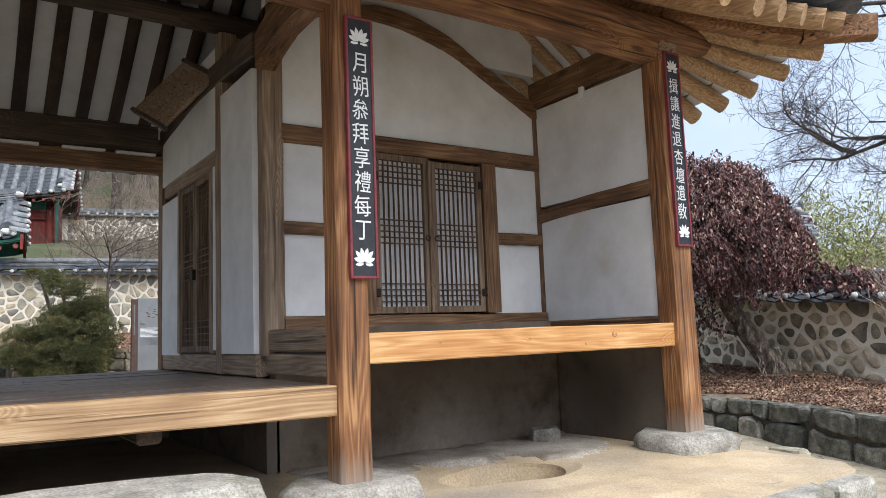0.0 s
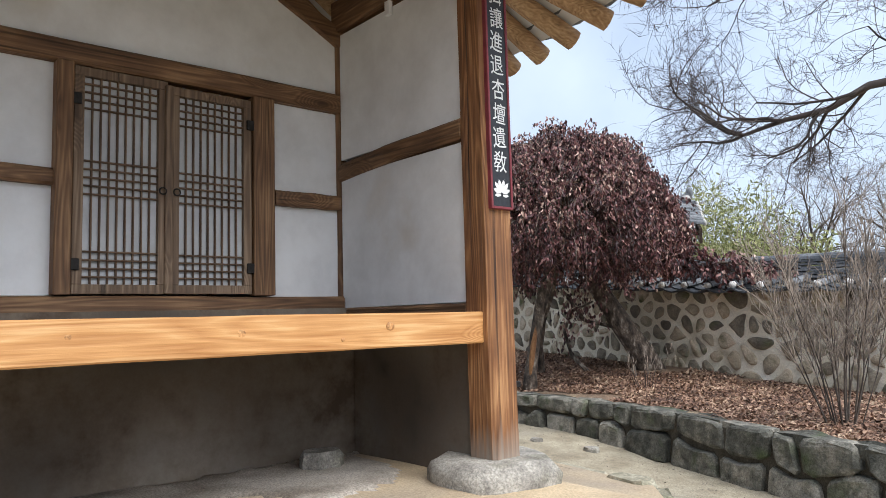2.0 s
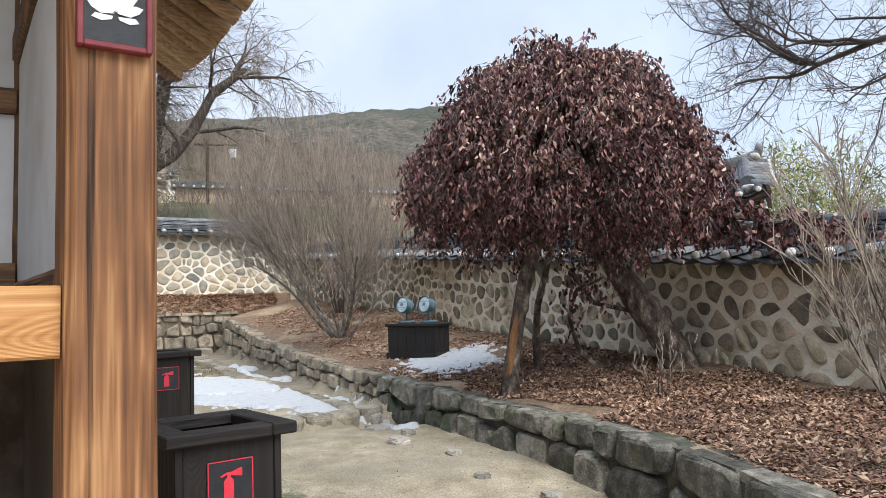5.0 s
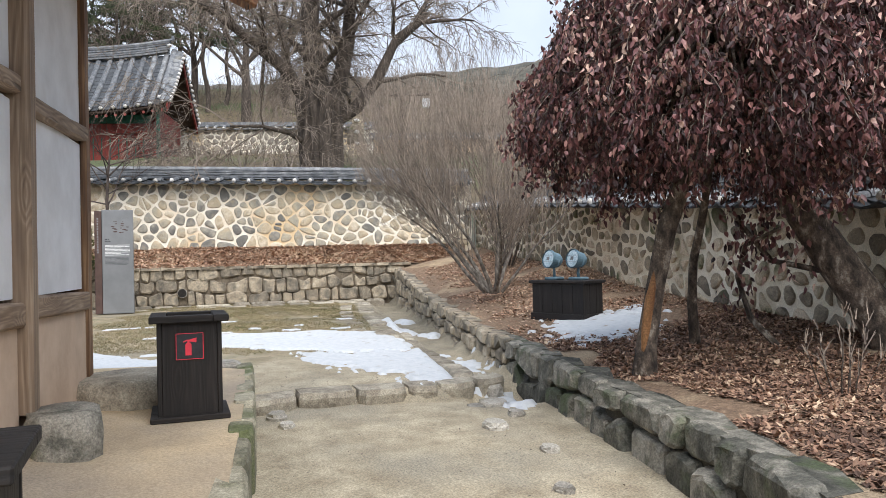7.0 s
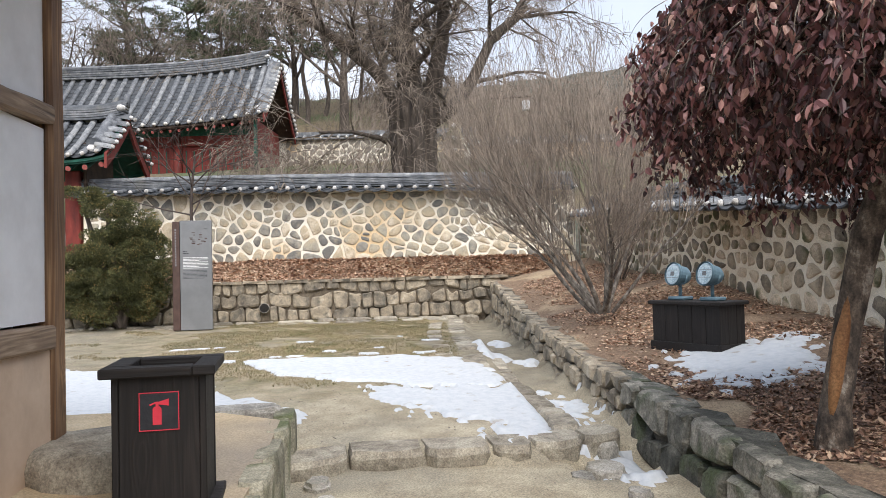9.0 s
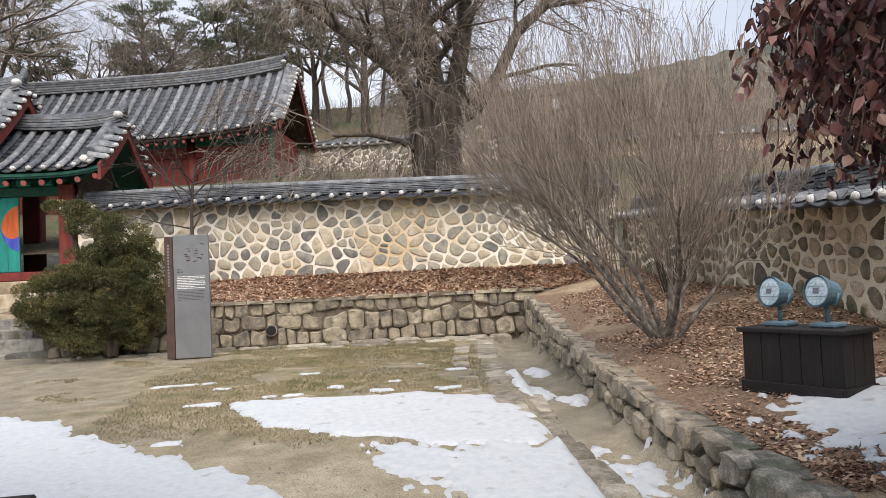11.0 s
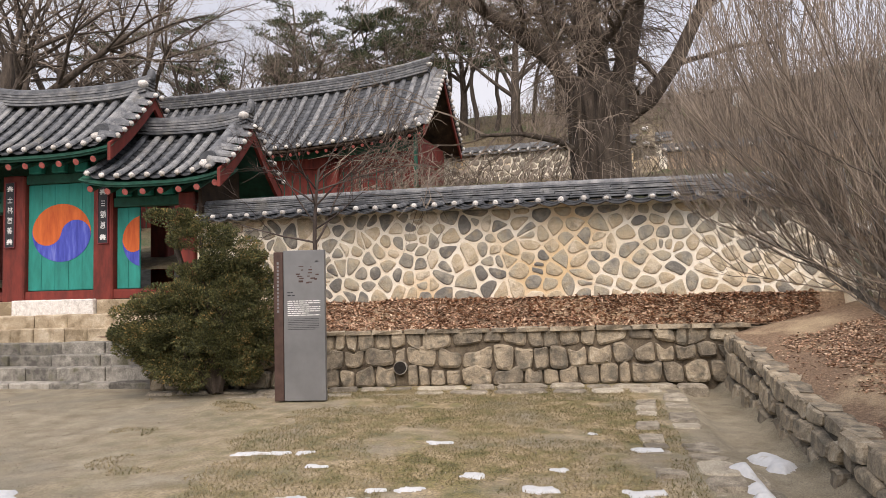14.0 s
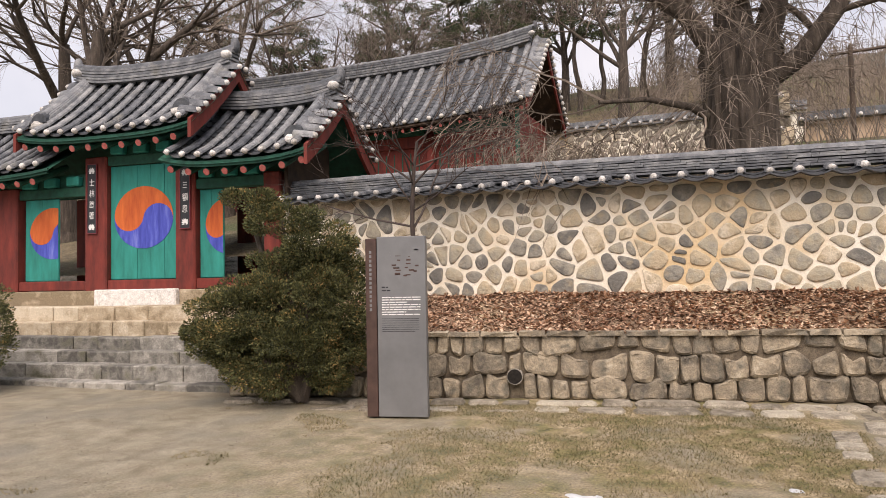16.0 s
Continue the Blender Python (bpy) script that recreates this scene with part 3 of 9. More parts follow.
def solid(name, mb, material, label, category="", kind="", group="", smooth=False, at=(0, 0, 0)):
    """A thing or a piece of the setting that is one mesh."""
    ob = new(name, mesh_of(name, mb, Vector(at), smooth))
    ob.location = at
    ob.data.materials.append(material)
    ORG[ob.name] = Vector(at)
    return tagged(ob, label, category, group, kind)


def lerp(x, xs, ys):
    return float(np.interp(x, xs, ys))


# ---- lie of the land ----
def bank_y(x):
    """Foot of the low retaining wall beside the path."""
    return lerp(x, (-20.8, -16.6, -12.4, -9.5, -7.2, -6.4, -5.5, -4.8, -4, -3, 6), (10.75, 10.2, 9.62, 9.33, 9.0, 8.88, 8.68, 8.42, 8.05, 7.72, 6.3))


def bank_z(x):
    return lerp(x, (-20.9, -19, -17, -14, -11.4, -8, -6.4, -5, 6), (1.18, 0.93, 0.70, 0.55, 0.44, 0.37, 0.38, 0.38, 0.34))


def wall_y(x):
    """Front face of the long yard wall beside the bed."""
    return 12.15 + (-6.2 - x) * 0.072


def bed_z(x, y):
    d = max(0.0, y - bank_y(x) - 0.25)
    return bank_z(x) - 0.03 + d * lerp(x, (-20, -15, -13, -9, -7.2, -6, -4.5), (0.22, 0.28, 0.16, 0.10, 0.06, 0.02, -0.01)) + 0.05 * noise.noise((x * 0.7, y * 0.7, 3.0))


def ground_z(x, y):
    if x > -9.75 - 0.18 * math.sin(y * 2.1):
        z = -0.13 * max(0.0, min(1.0, (x + 7.4) / 2.2)) ** 2
    else:
        z = 0.12 + (-9.8 - x) * 0.023
        z = min(z, 0.42)
    g = bank_y(x) - y
    if x < -9.0 and 0.0 < g < 0.75:
        z -= 0.13 * min(1.0, (0.75 - g) / 0.12)
    return z + 0.02 * noise.noise((x * 0.6, y * 0.6, 0.0)) + 0.008 * noise.noise((x * 3, y * 3, 1.0))


# gate frame: u along the gate wall, n out towards the court
GU, GN, GO = Vector((0.206, 0.9785, 0)), Vector((0.9785, -0.206, 0)), Vector((-24.65, -2.2, 0))


def gp(u, n, z):
    return GO + GU * u + GN * n + Vector((0, 0, z))


GM = Matrix(((GU.x, GN.x, 0, GO.x), (GU.y, GN.y, 0, GO.y), (0, 0, 1, 0), (0, 0, 0, 1)))  # (u, n, z) to the world; it mirrors


KA = radians(6)     # the gate itself stands turned a little less than its wall
KU, KN, KO = Vector((math.sin(KA), math.cos(KA), 0)), Vector((math.cos(KA), -math.sin(KA), 0)), Vector((-24.6, -2.25, 0))
KM = Matrix(((KU.x, KN.x, 0, KO.x), (KU.y, KN.y, 0, KO.y), (0, 0, 1, 0), (0, 0, 0, 1)))


def kp(u, n, z):
    return KO + KU * u + KN * n + Vector((0, 0, z))


def grid(xs, ys, zf, keep=None):
    mb = MB()
    vs = [(x, y, zf(x, y)) for y in ys for x in xs]
    nx = len(xs)
    fs = []
    for j in range(len(ys) - 1):
        for i in range(nx - 1):
            if keep is None or keep((xs[i] + xs[i + 1]) / 2, (ys[j] + ys[j + 1]) / 2):
                fs.append((j * nx + i, j * nx + i + 1, (j + 1) * nx + i + 1, (j + 1) * nx + i))
    return mb.add(vs, fs)


def spread(a, b, step):
    return list(np.linspace(a, b, max(2, int(round((b - a) / step)) + 1)))


# one sheet of ground to the horizon
gx = [-900, -300, -120, -60, -40, -30] + spread(-24, 4, 0.12) + [6, 10, 20, 60, 200, 900]
gy = [-900, -300, -100, -40, -20, -12] + spread(-8, 11, 0.12) + [12, 14, 20, 40, 100, 300, 900]
solid("ground", grid(gx, gy, ground_z), GROUND, "packed pale earth yard with thin dry turf", "ground", "structure", smooth=True)

# ---- raised beds and slopes ----
bx, by = spread(-21.6, 6, 0.16), spread(0, 1, 0.04)
mb = MB()
nb = len(by)
for x in bx:
    y0, y1 = bank_y(x) + 0.14, wall_y(x) + 0.2
    mb.v += [(x, y0 + (y1 - y0) * t, bed_z(x, y0 + (y1 - y0) * t)) for t in by]
mb.f += [(i * nb + j, i * nb + j + 1, (i + 1) * nb + j + 1, (i + 1) * nb + j) for i in range(len(bx) - 1) for j in range(nb - 1)]
mb.f = [g[::-1] for g in mb.f]
solid("planting_bed", mb, LITTER, "sloping bed of bare soil and brown fallen leaves", "ground", "structure", smooth=True)


def terrace_z(u, n):
    """Leafy strip between the far retaining wall and the gate wall."""
    return 1.27 + 0.50 * max(0.0, min(1.0, (1.70 - n) / 1.6)) ** 1.25 + 0.05 * noise.noise((u * 0.8, n, 5.0)) + 0.02 * noise.noise((u * 4, n * 4, 6.0))


mb = MB()
us, ns = spread(3.2, 15.4, 0.2), spread(-0.2, 1, 0.12)
for u in us:
    p0 = gp(u, 0, 0)
    reach = (-21.2 - p0.x) / GN.x
    mb.v += [tuple(gp(u, reach * max(t, -0.05), terrace_z(u, 1.75 * max(t, 0)))) for t in ns]
k = len(ns)
mb.f += [(i * k + j, i * k + j + 1, (i + 1) * k + j + 1, (i + 1) * k + j) for i in range(len(us) - 1) for j in range(k - 1)]
solid("leafy_terrace", mb, LITTER, "narrow terrace of brown fallen leaves under the wall", "ground", "structure", smooth=True)


def slope_z(u, n):
    """Ground behind the gate wall: a leafy slope, a level, then a grass mound with pines."""
    z = lerp(n, (-70, -48, -36, -27, -21, -20, -10, -4, -0.4), (17, 16, 14.2, 10.2, 7.4, 7.1, 5.4, 3.4, 2.6))
    if n < -20:
        z -= max(0.0, (u - 9) * 0.12) * min(1.0, (-20 - n) / 10)
    if u < -1:
        z = min(z, lerp(n, (-50, -36, -22, -14, -0.4), (15, 12.5, 7, 5, 2.3)))
    return z + 0.25 * noise.noise((u * 0.25, n * 0.25, 2.0)) * min(1, -n / 6)


mb = MB()
us, ns = spread(-60, 60, 0.8), spread(-70, -0.4, 0.7)
mb.v = [tuple(gp(u, n, slope_z(u, n))) for u in us for n in ns]
k = len(ns)
mb.f = [(i * k + j, i * k + j + 1, (i + 1) * k + j + 1, (i + 1) * k + j) for i in range(len(us) - 1) for j in range(k - 1)]
solid("grass_slope", mb, GRASSY, "dry grassy slope with brown leaves behind the wall", "ground", "structure", smooth=True)


# ---- masonry ----
def cells(w, h, sx, sy, seed, jit=0.34):
    """Irregular cells that fill a w by h face, from jittered rows."""
    r = random.Random(seed)
    pts = []
    ny = max(1, round(h / sy))
    for j in range(ny):
        nx = max(1, round(w / sx))
        for i in range(nx):
            pts.append(((i + 0.5 + 0.5 * (j % 2) - 0.25 + r.uniform(-jit, jit)) * w / nx, (j + 0.5 + r.uniform(-jit, jit) * 0.9) * h / ny))
    pts = [p for p in pts if r.random() > 0.13] + [(r.uniform(0, w), r.uniform(0, h)) for _ in range(len(pts) // 9)]
    out = []
    for i, (px, py) in enumerate(pts):
        poly = [(max(0, px - 2 * sx), max(0, py - 2 * sy)), (min(w, px + 2 * sx), max(0, py - 2 * sy)), (min(w, px + 2 * sx), min(h, py + 2 * sy)), (max(0, px - 2 * sx), min(h, py + 2 * sy))]
        for k, (qx, qy) in enumerate(pts):
            if k == i or abs(qx - px) > 3 * sx or abs(qy - py) > 3 * sy:
                continue
            mx, my, dx, dy = (px + qx) / 2, (py + qy) / 2, qx - px, qy - py
            new_poly = []
            for a, (ax, ay) in enumerate(poly):
                ex, ey = poly[(a + 1) % len(poly)]
                da, de = (ax - mx) * dx + (ay - my) * dy, (ex - mx) * dx + (ey - my) * dy
                if da <= 0:
                    new_poly.append((ax, ay))
                if da * de < 0:
                    t = da / (da - de)
                    new_poly.append((ax + (ex - ax) * t, ay + (ey - ay) * t))
            poly = new_poly
            if len(poly) < 3:
                break
        if len(poly) >= 3:
            out.append(poly)
    return out


def pebble(poly, gap, proud, r, flat=0.7, cut=0.24, round_off=False):
    """A stone bedded in its cell: rounded outline, domed face. Returns (a, b, depth) vertices and faces."""
    cx, cy = sum(p[0] for p in poly) / len(poly), sum(p[1] for p in poly) / len(poly)
    ring = []
    for i, (ax, ay) in enumerate(poly):
        ex, ey = poly[(i + 1) % len(poly)]
        if math.hypot(ex - ax, ey - ay) < 0.03:
            ring.append(((ax + ex) / 2, (ay + ey) / 2))
        else:
            ring += [(ax + (ex - ax) * cut, ay + (ey - ay) * cut), (ax + (ex - ax) * (1 - cut), ay + (ey - ay) * (1 - cut))]
    if round_off:
        ring = [(a[0] * (1 - k) + c[0] * k, a[1] * (1 - k) + c[1] * k) for a, c in zip(ring, ring[1:] + ring[:1]) for k in (0.25, 0.75)]
        gap = min(gap * r.uniform(0.6, 1.6), 0.24 * sum(math.hypot(a - cx, b - cy) for a, b in ring) / len(ring))
    out = []
    for ax, ay in ring:
        d = math.hypot(ax - cx, ay - cy) or 1
        k = max(0.3, (d - gap * (r.uniform(0.88, 1.12) if round_off else r.uniform(0.7, 1.5))) / d)
        out.append((cx + (ax - cx) * k, cy + (ay - cy) * k))
    n = len(out)
    tx, ty = r.uniform(-0.3, 0.3) * proud, r.uniform(-0.3, 0.3) * proud
    vs = [(a, b, -0.03) for a, b in out]
    vs += [(cx + (a - cx) * 0.93, cy + (b - cy) * 0.93, proud * 0.65) for a, b in out]
    vs += [(cx + (a - cx) * flat * r.uniform(0.85, 1.05), cy + (b - cy) * flat * r.uniform(0.85, 1.05), proud * (1 + r.uniform(-0.15, 0.15)) + (a - cx) * tx + (b - cy) * ty) for a, b in out]
    fs = [(k * n + i, k * n + (i + 1) % n, (k + 1) * n + (i + 1) % n, (k + 1) * n + i) for k in (0, 1) for i in range(n)]
    fs.append(tuple(range(2 * n, 3 * n)))
    return vs, fs


def coursed(w, h, rows, sx, seed, rough=0.07):
    """Cells of rough squared courses."""
    r = random.Random(seed)
    out = []
    edge = [[0.0] * 200]
    for j in range(rows):
        edge.append([(j + 1) / rows + (r.uniform(-rough, rough) if j < rows - 1 else r.uniform(-0.05, 0.02)) for _ in range(200)])
    for j in range(rows):
        x = -r.uniform(0, sx)
        while x < w:
            e = x + sx * r.choice((0.55, 0.75, 0.9, 1.0, 1.2, 1.5))
            a, b = max(0, x), min(w, e)
            if b - a > 0.08:
                ia, ib = int(a / w * 60), int(b / w * 60)
                lean0, lean1 = r.uniform(-0.03, 0.03), r.uniform(-0.03, 0.03)
                out.append([(a + lean0, edge[j][ia] * h), (b + lean1, edge[j][ib] * h), (b - lean1, edge[j + 1][ib] * h), ((a + b) / 2, edge[j + 1][(ia + ib) // 2] * h + r.uniform(-0.02, 0.03)), (a - lean0, edge[j + 1][ia] * h)])
            x = e
    return out


def lay(polys, place, gap, proud, material, parent, seed, name="stone", flat=0.7, cut=0.24, smooth=True, limit=300, choose=None, round_off=False):
    """Beds each stone as a part of its own; past the limit the rest are one part of kind stuff."""
    r = random.Random(seed)
    polys = sorted(polys, key=choose) if choose else polys
    rest = MB()
    for i, poly in enumerate(polys):
        vs, fs = pebble(poly, gap, proud * r.uniform(0.6, 1.3), r, flat, cut, round_off)
        vs = [place(*p) for p in vs]
        if i < limit:
            part(name, MB().add(vs, fs), material, parent, smooth=smooth)
        else:
            rest.add(vs, fs)
    if rest.v:
        tagged(part("rubble", rest, material, parent, smooth=smooth), kind="stuff")


# gate wall: mortar core, stones, then a tiled coping
def half_tube(mb, pts, rad, side, up, steps=6):
    """A round tile row along pts: half a pipe that lies over them."""
    vs, fs = [], []
    m = steps + 1
    for c, r in zip(pts, rad):
        for k in range(m):
            a = math.pi * k / steps
            vs.append(Vector(c) + Vector(side) * (r * math.cos(a)) + Vector(up) * (r * math.sin(a)))
    for i in range(len(pts) - 1):
        for k in range(steps):
            fs.append((i * m + k, i * m + k + 1, (i + 1) * m + k + 1, (i + 1) * m + k))
    fs.append(tuple(range(m)))
    fs.append(tuple(range((len(pts) - 1) * m, len(pts) * m))[::-1])
    return mb.add(vs, fs)


def coping(parent, place, length, z0, step, seed, lift=lambda a: 0.0, back=True, zr=0.23, reach=0.34, depth=0.62):
    """Tiled coping of a wall: rows of round tiles with white plugs over pan tiles, and a stacked ridge. place(a, out, z)."""
    r = random.Random(seed)
    mid = -depth / 2
    n = int(length / step)
    for sgn in ((1, -1) if back else (1,)):
        pans = MB()
        for i in range(n + 1):
            a = i * length / n
            j = r.uniform(-0.015, 0.015)
            z = z0 + lift(a) + r.uniform(-0.012, 0.012)
            ps = [(mid + sgn * (depth / 2 + reach - 0.02) * t, z + 0.03 + (zr - 0.1) * (1 - t) ** 1.2) for t in (0.05, 0.35, 0.352, 0.68, 0.682, 1.0)]
            w = Vector(place(1, 0, 0)) - Vector(place(0, 0, 0))
            pts = [place(a + j, o, zz) for o, zz in ps]
            mb = half_tube(MB(), pts, (0.06, 0.072, 0.06, 0.074, 0.062, 0.076), w.normalized(), (0, 0, 1))
            row = part("round_tile", mb, TILE, parent, smooth=False)
            e = place(a + j, ps[-1][0] + sgn * 0.012, ps[-1][1] + 0.02)
            if sgn > 0:
                part("tile_plug", MB().ball(e, (0.055, 0.055, 0.055 * r.uniform(0.8, 1.1)), 8, 5, 0.12, r), PLUG, row, smooth=True)
            if i < n:
                b = (i + 1) * length / n
                for t0, t1, dz in ((0.0, 0.4, 0.03), (0.36, 0.74, 0.015), (0.7, 1.06, 0.0)):
                    q = []
                    for t, ddz in ((t0, 0.0), (t1, 0.018)):
                        for s in (0, 0.25, 0.5, 0.75, 1):
                            aa = a + (b - a) * s
                            q.append(place(aa, mid + sgn * (depth / 2 + reach) * t, z0 + lift(aa) + (zr - 0.1) * max(0, 1 - t) ** 1.2 + dz + ddz - 0.06 * math.sin(math.pi * s)))
                    q += [tuple(Vector(p) - Vector((0, 0, 0.022))) for p in q]
                    f = []
                    for s in range(4):
                        f += [(s, s + 1, s + 6, s + 5), (10 + s, 15 + s, 16 + s, 11 + s), (5 + s, 6 + s, 16 + s, 15 + s)]
                    pans.add(q, f)
        part("pan_tile_bed", pans, SHADEDTILE, parent)
    for k in range(6):
        mb = MB()
        a = 0.0
        while a < length:
            b = min(length, a + r.uniform(0.28, 0.36))
            o = 0.15 - 0.010 * k + r.uniform(-0.012, 0.012) + 0.014 * (k % 2)
            h = z0 + (lift(a) + lift(b)) / 2 + zr - 0.085 + k * 0.042 + r.uniform(-0.006, 0.006)
            vs = [place(x, mid + y, z) for z in (h, h + 0.03) for x, y in ((a, -o), (b - 0.006, -o), (b - 0.006, o), (a, o))]
            mb.add(vs, [(0, 1, 5, 4), (1, 2, 6, 5), (2, 3, 7, 6), (3, 0, 4, 7), (4, 5, 6, 7), (3, 2, 1, 0)])
            a = b
        part("ridge_course", mb, TILE, parent)
    mb = MB()
    a = 0.0
    while a < length:
        b = min(length, a + 0.34)
        z = z0 + zr - 0.085 + 0.252
        half_tube(mb, [place(a, mid, z + lift(a)), place(b, mid, z + lift(b))], (0.085, 0.078), (Vector(place(0, 1, 0)) - Vector(place(0, 0, 0))).normalized(), (0, 0, 1))
        a = b
    part("ridge_cap", mb, TILE, parent)


WALL_TOP = 3.52
gate_wall = thing("wall_gate", gp(9, -0.3, 1.6), "rubble stone wall in pale mortar with a grey tiled coping", "wall", kind="structure")


def gate_drop(a):
    """The wall's top sinks a little towards its far end."""
    return -0.16 * max(0.0, min(1.0, (a - 3.0) / 9.5)) ** 1.3


mb = MB()
for a in spread(0.2, 12.5, 0.4):
    mb.v += [tuple(gp(3.1 + a, o, z)) for o, z in ((0, 1.0), (0, WALL_TOP + 0.02 + gate_drop(a)), (-0.6, WALL_TOP + 0.02 + gate_drop(a)), (-0.6, 1.0))]
k = len(mb.v) // 4
mb.f = [(i * 4 + j, i * 4 + 4 + j, i * 4 + 4 + (j + 1) % 4, i * 4 + (j + 1) % 4) for i in range(k - 1) for j in range(4)] + [(0, 1, 2, 3), (4 * k - 1, 4 * k - 2, 4 * k - 3, 4 * k - 4)]
part("core", mb, MORTAR, gate_wall)
coping(gate_wall, lambda a, o, z: gp(3.1 + a, o, z), 12.5, WALL_TOP, 0.39, 11, lift=gate_drop)

YW0, YW1 = 6.0, -21.6
yl = math.hypot(YW0 - YW1, wall_y(YW1) - wall_y(YW0))


def yard_top(x):
    return lerp(x, (-22, -16, -11, -6.5, 6), (2.75, 2.42, 2.05, 1.72, 1.35))


def yard(a, o, z):
    x = YW0 + (YW1 - YW0) * a / yl
    return (x + o * -0.07, wall_y(x) - o, z)


yard_wall = thing("wall_yard", (-8, 12.6, 0.5), "boulder wall in weathered mortar with a grey tiled coping", "wall", kind="structure")
mb = MB()
for a in spread(0, yl, 0.8):
    x = yard(a, 0, 0)[0]
    mb.v += [yard(a, 0, -0.1), yard(a, 0, yard_top(x) + 0.05), yard(a, -0.6, yard_top(x) + 0.05), yard(a, -0.6, -0.1)]
k = len(mb.v) // 4
mb.f = [(i * 4 + j, i * 4 + (j + 1) % 4, i * 4 + 4 + (j + 1) % 4, i * 4 + 4 + j) for i in range(k - 1) for j in range(4)]
part("core", mb, MORTAR2, yard_wall)
coping(yard_wall, yard, yl, 0.0, 0.40, 12, lift=lambda a: yard_top(yard(a, 0, 0)[0]))

# ---- the hall: platform, posts, floors, walls ----
PLAT = [(-2.62, -7.5), (-2.66, -3), (-2.7, 0), (-2.62, 3.2), (-2.68, 5.0), (-3.5, 5.85), (-5.75, 6.22), (-8.0, 6.42), (-10.1, 6.52), (-10.15, 3), (-10.15, -7.5)]
PZ = 0.44


def plat_z(x, y):
    """The platform dips along its north edge, most at the north-east corner."""
    return PZ - max(0.0, min(1.0, (y - 5.2) / 0.3)) * lerp(x, (-9.6, -7.8, -6.6, -5.8), (0.02, 0.06, 0.06, 0.10))


def platform():
    mb = MB()
    cx, cy, rx, ry = -4.32, 3.35, 0.36, 0.5
    hole = [(cx + rx * math.cos(a) * (1 + 0.12 * math.sin(3 * a)), cy + ry * math.sin(a)) for a in np.linspace(0, 2 * math.pi, 56, endpoint=False)]
    outer = []
    for (ax, ay) in hole:
        d = Vector((ax - cx, ay - cy)).normalized()
        best = None
        for i, p in enumerate(PLAT):
            q = PLAT[(i + 1) % len(PLAT)]
            e = (q[0] - p[0], q[1] - p[1])
            den = d.x * e[1] - d.y * e[0]
            if abs(den) < 1e-9:
                continue
            t = ((p[0] - cx) * e[1] - (p[1] - cy) * e[0]) / den
            s = ((p[0] - cx) * d.y - (p[1] - cy) * d.x) / den
            if t > 0 and -1e-6 <= s <= 1 + 1e-6 and (best is None or t < best):
                best = t
        outer.append((cx + d.x * best, cy + d.y * best))
    n = len(hole)
    rings = []
    for t in (0, 0.06, 0.15, 0.25, 0.4, 0.5, 0.6, 0.7, 0.8, 0.9, 1.0):
        rings.append([(h[0] + (o[0] - h[0]) * t, h[1] + (o[1] - h[1]) * t, plat_z(h[0] + (o[0] - h[0]) * t, h[1] + (o[1] - h[1]) * t) + (0.015 * noise.noise((h[0] * 3 + t * 9, h[1] * 3, 0)) if 0 < t < 1 else 0) - (0.03 if t == 0 else 0)) for h, o in zip(hole, outer)])
    pit = [[(cx + (h[0] - cx) * k, cy + (h[1] - cy) * k, PZ - z) for h in hole] for k, z in ((0.55, 0.34), (0.85, 0.30), (1.0, 0.06))]
    allr = pit + rings + [[(o[0], o[1], -0.3) for o in outer]]
    for rg in allr:
        mb.v += rg
    for i in range(len(allr) - 1):
        for j in range(n):
            mb.f.append((i * n + j, i * n + (j + 1) % n, (i + 1) * n + (j + 1) % n, (i + 1) * n + j))
    mb.f.append(tuple(range(n)))
    mb.f = [g[::-1] for g in mb.f]
    return mb


plat = solid("platform", platform(), SAND, "low platform of packed sandy earth edged with stones", "platform", "structure", smooth=False)

hall = thing("wooden_hall", (-6.3, 2, PZ), "old timber hall with white plaster walls and tiled hip roof", "hall")
FX = -4.02      # centre line of the front posts
PW = 0.205


def post(name, x, y, z0, z1, w=PW, material=POST["z"], lean=0.0, label=""):
    return part(name, MB().timber((x, y, z0), (x + lean, y, z1), w, w, up=(0, 1, 0), seg=9, wob=0.004, b=0.022), material, hall, label)


def stone_base(x, y, rx, ry, z0, z1, seed):
    r = random.Random(seed)
    mb = MB()
    n = 14
    ring = [(math.cos(2 * math.pi * i / n) * rx * r.uniform(0.86, 1.08), math.sin(2 * math.pi * i / n) * ry * r.uniform(0.86, 1.08)) for i in range(n)]
    for k, z in ((1.0, z0 - 0.05), (1.04, z0 + 0.5 * (z1 - z0)), (0.96, z1 - 0.025), (0.86, z1)):
        mb.v += [(x + a * k + r.uniform(-0.01, 0.01), y + b * k + r.uniform(-0.01, 0.01), z + (r.uniform(-0.012, 0.012) if z < z1 else 0)) for a, b in ring]
    mb.f = [(k * n + i, k * n + (i + 1) % n, (k + 1) * n + (i + 1) % n, (k + 1) * n + i) for k in range(3) for i in range(n)] + [tuple(range(3 * n, 4 * n))]
    return mb


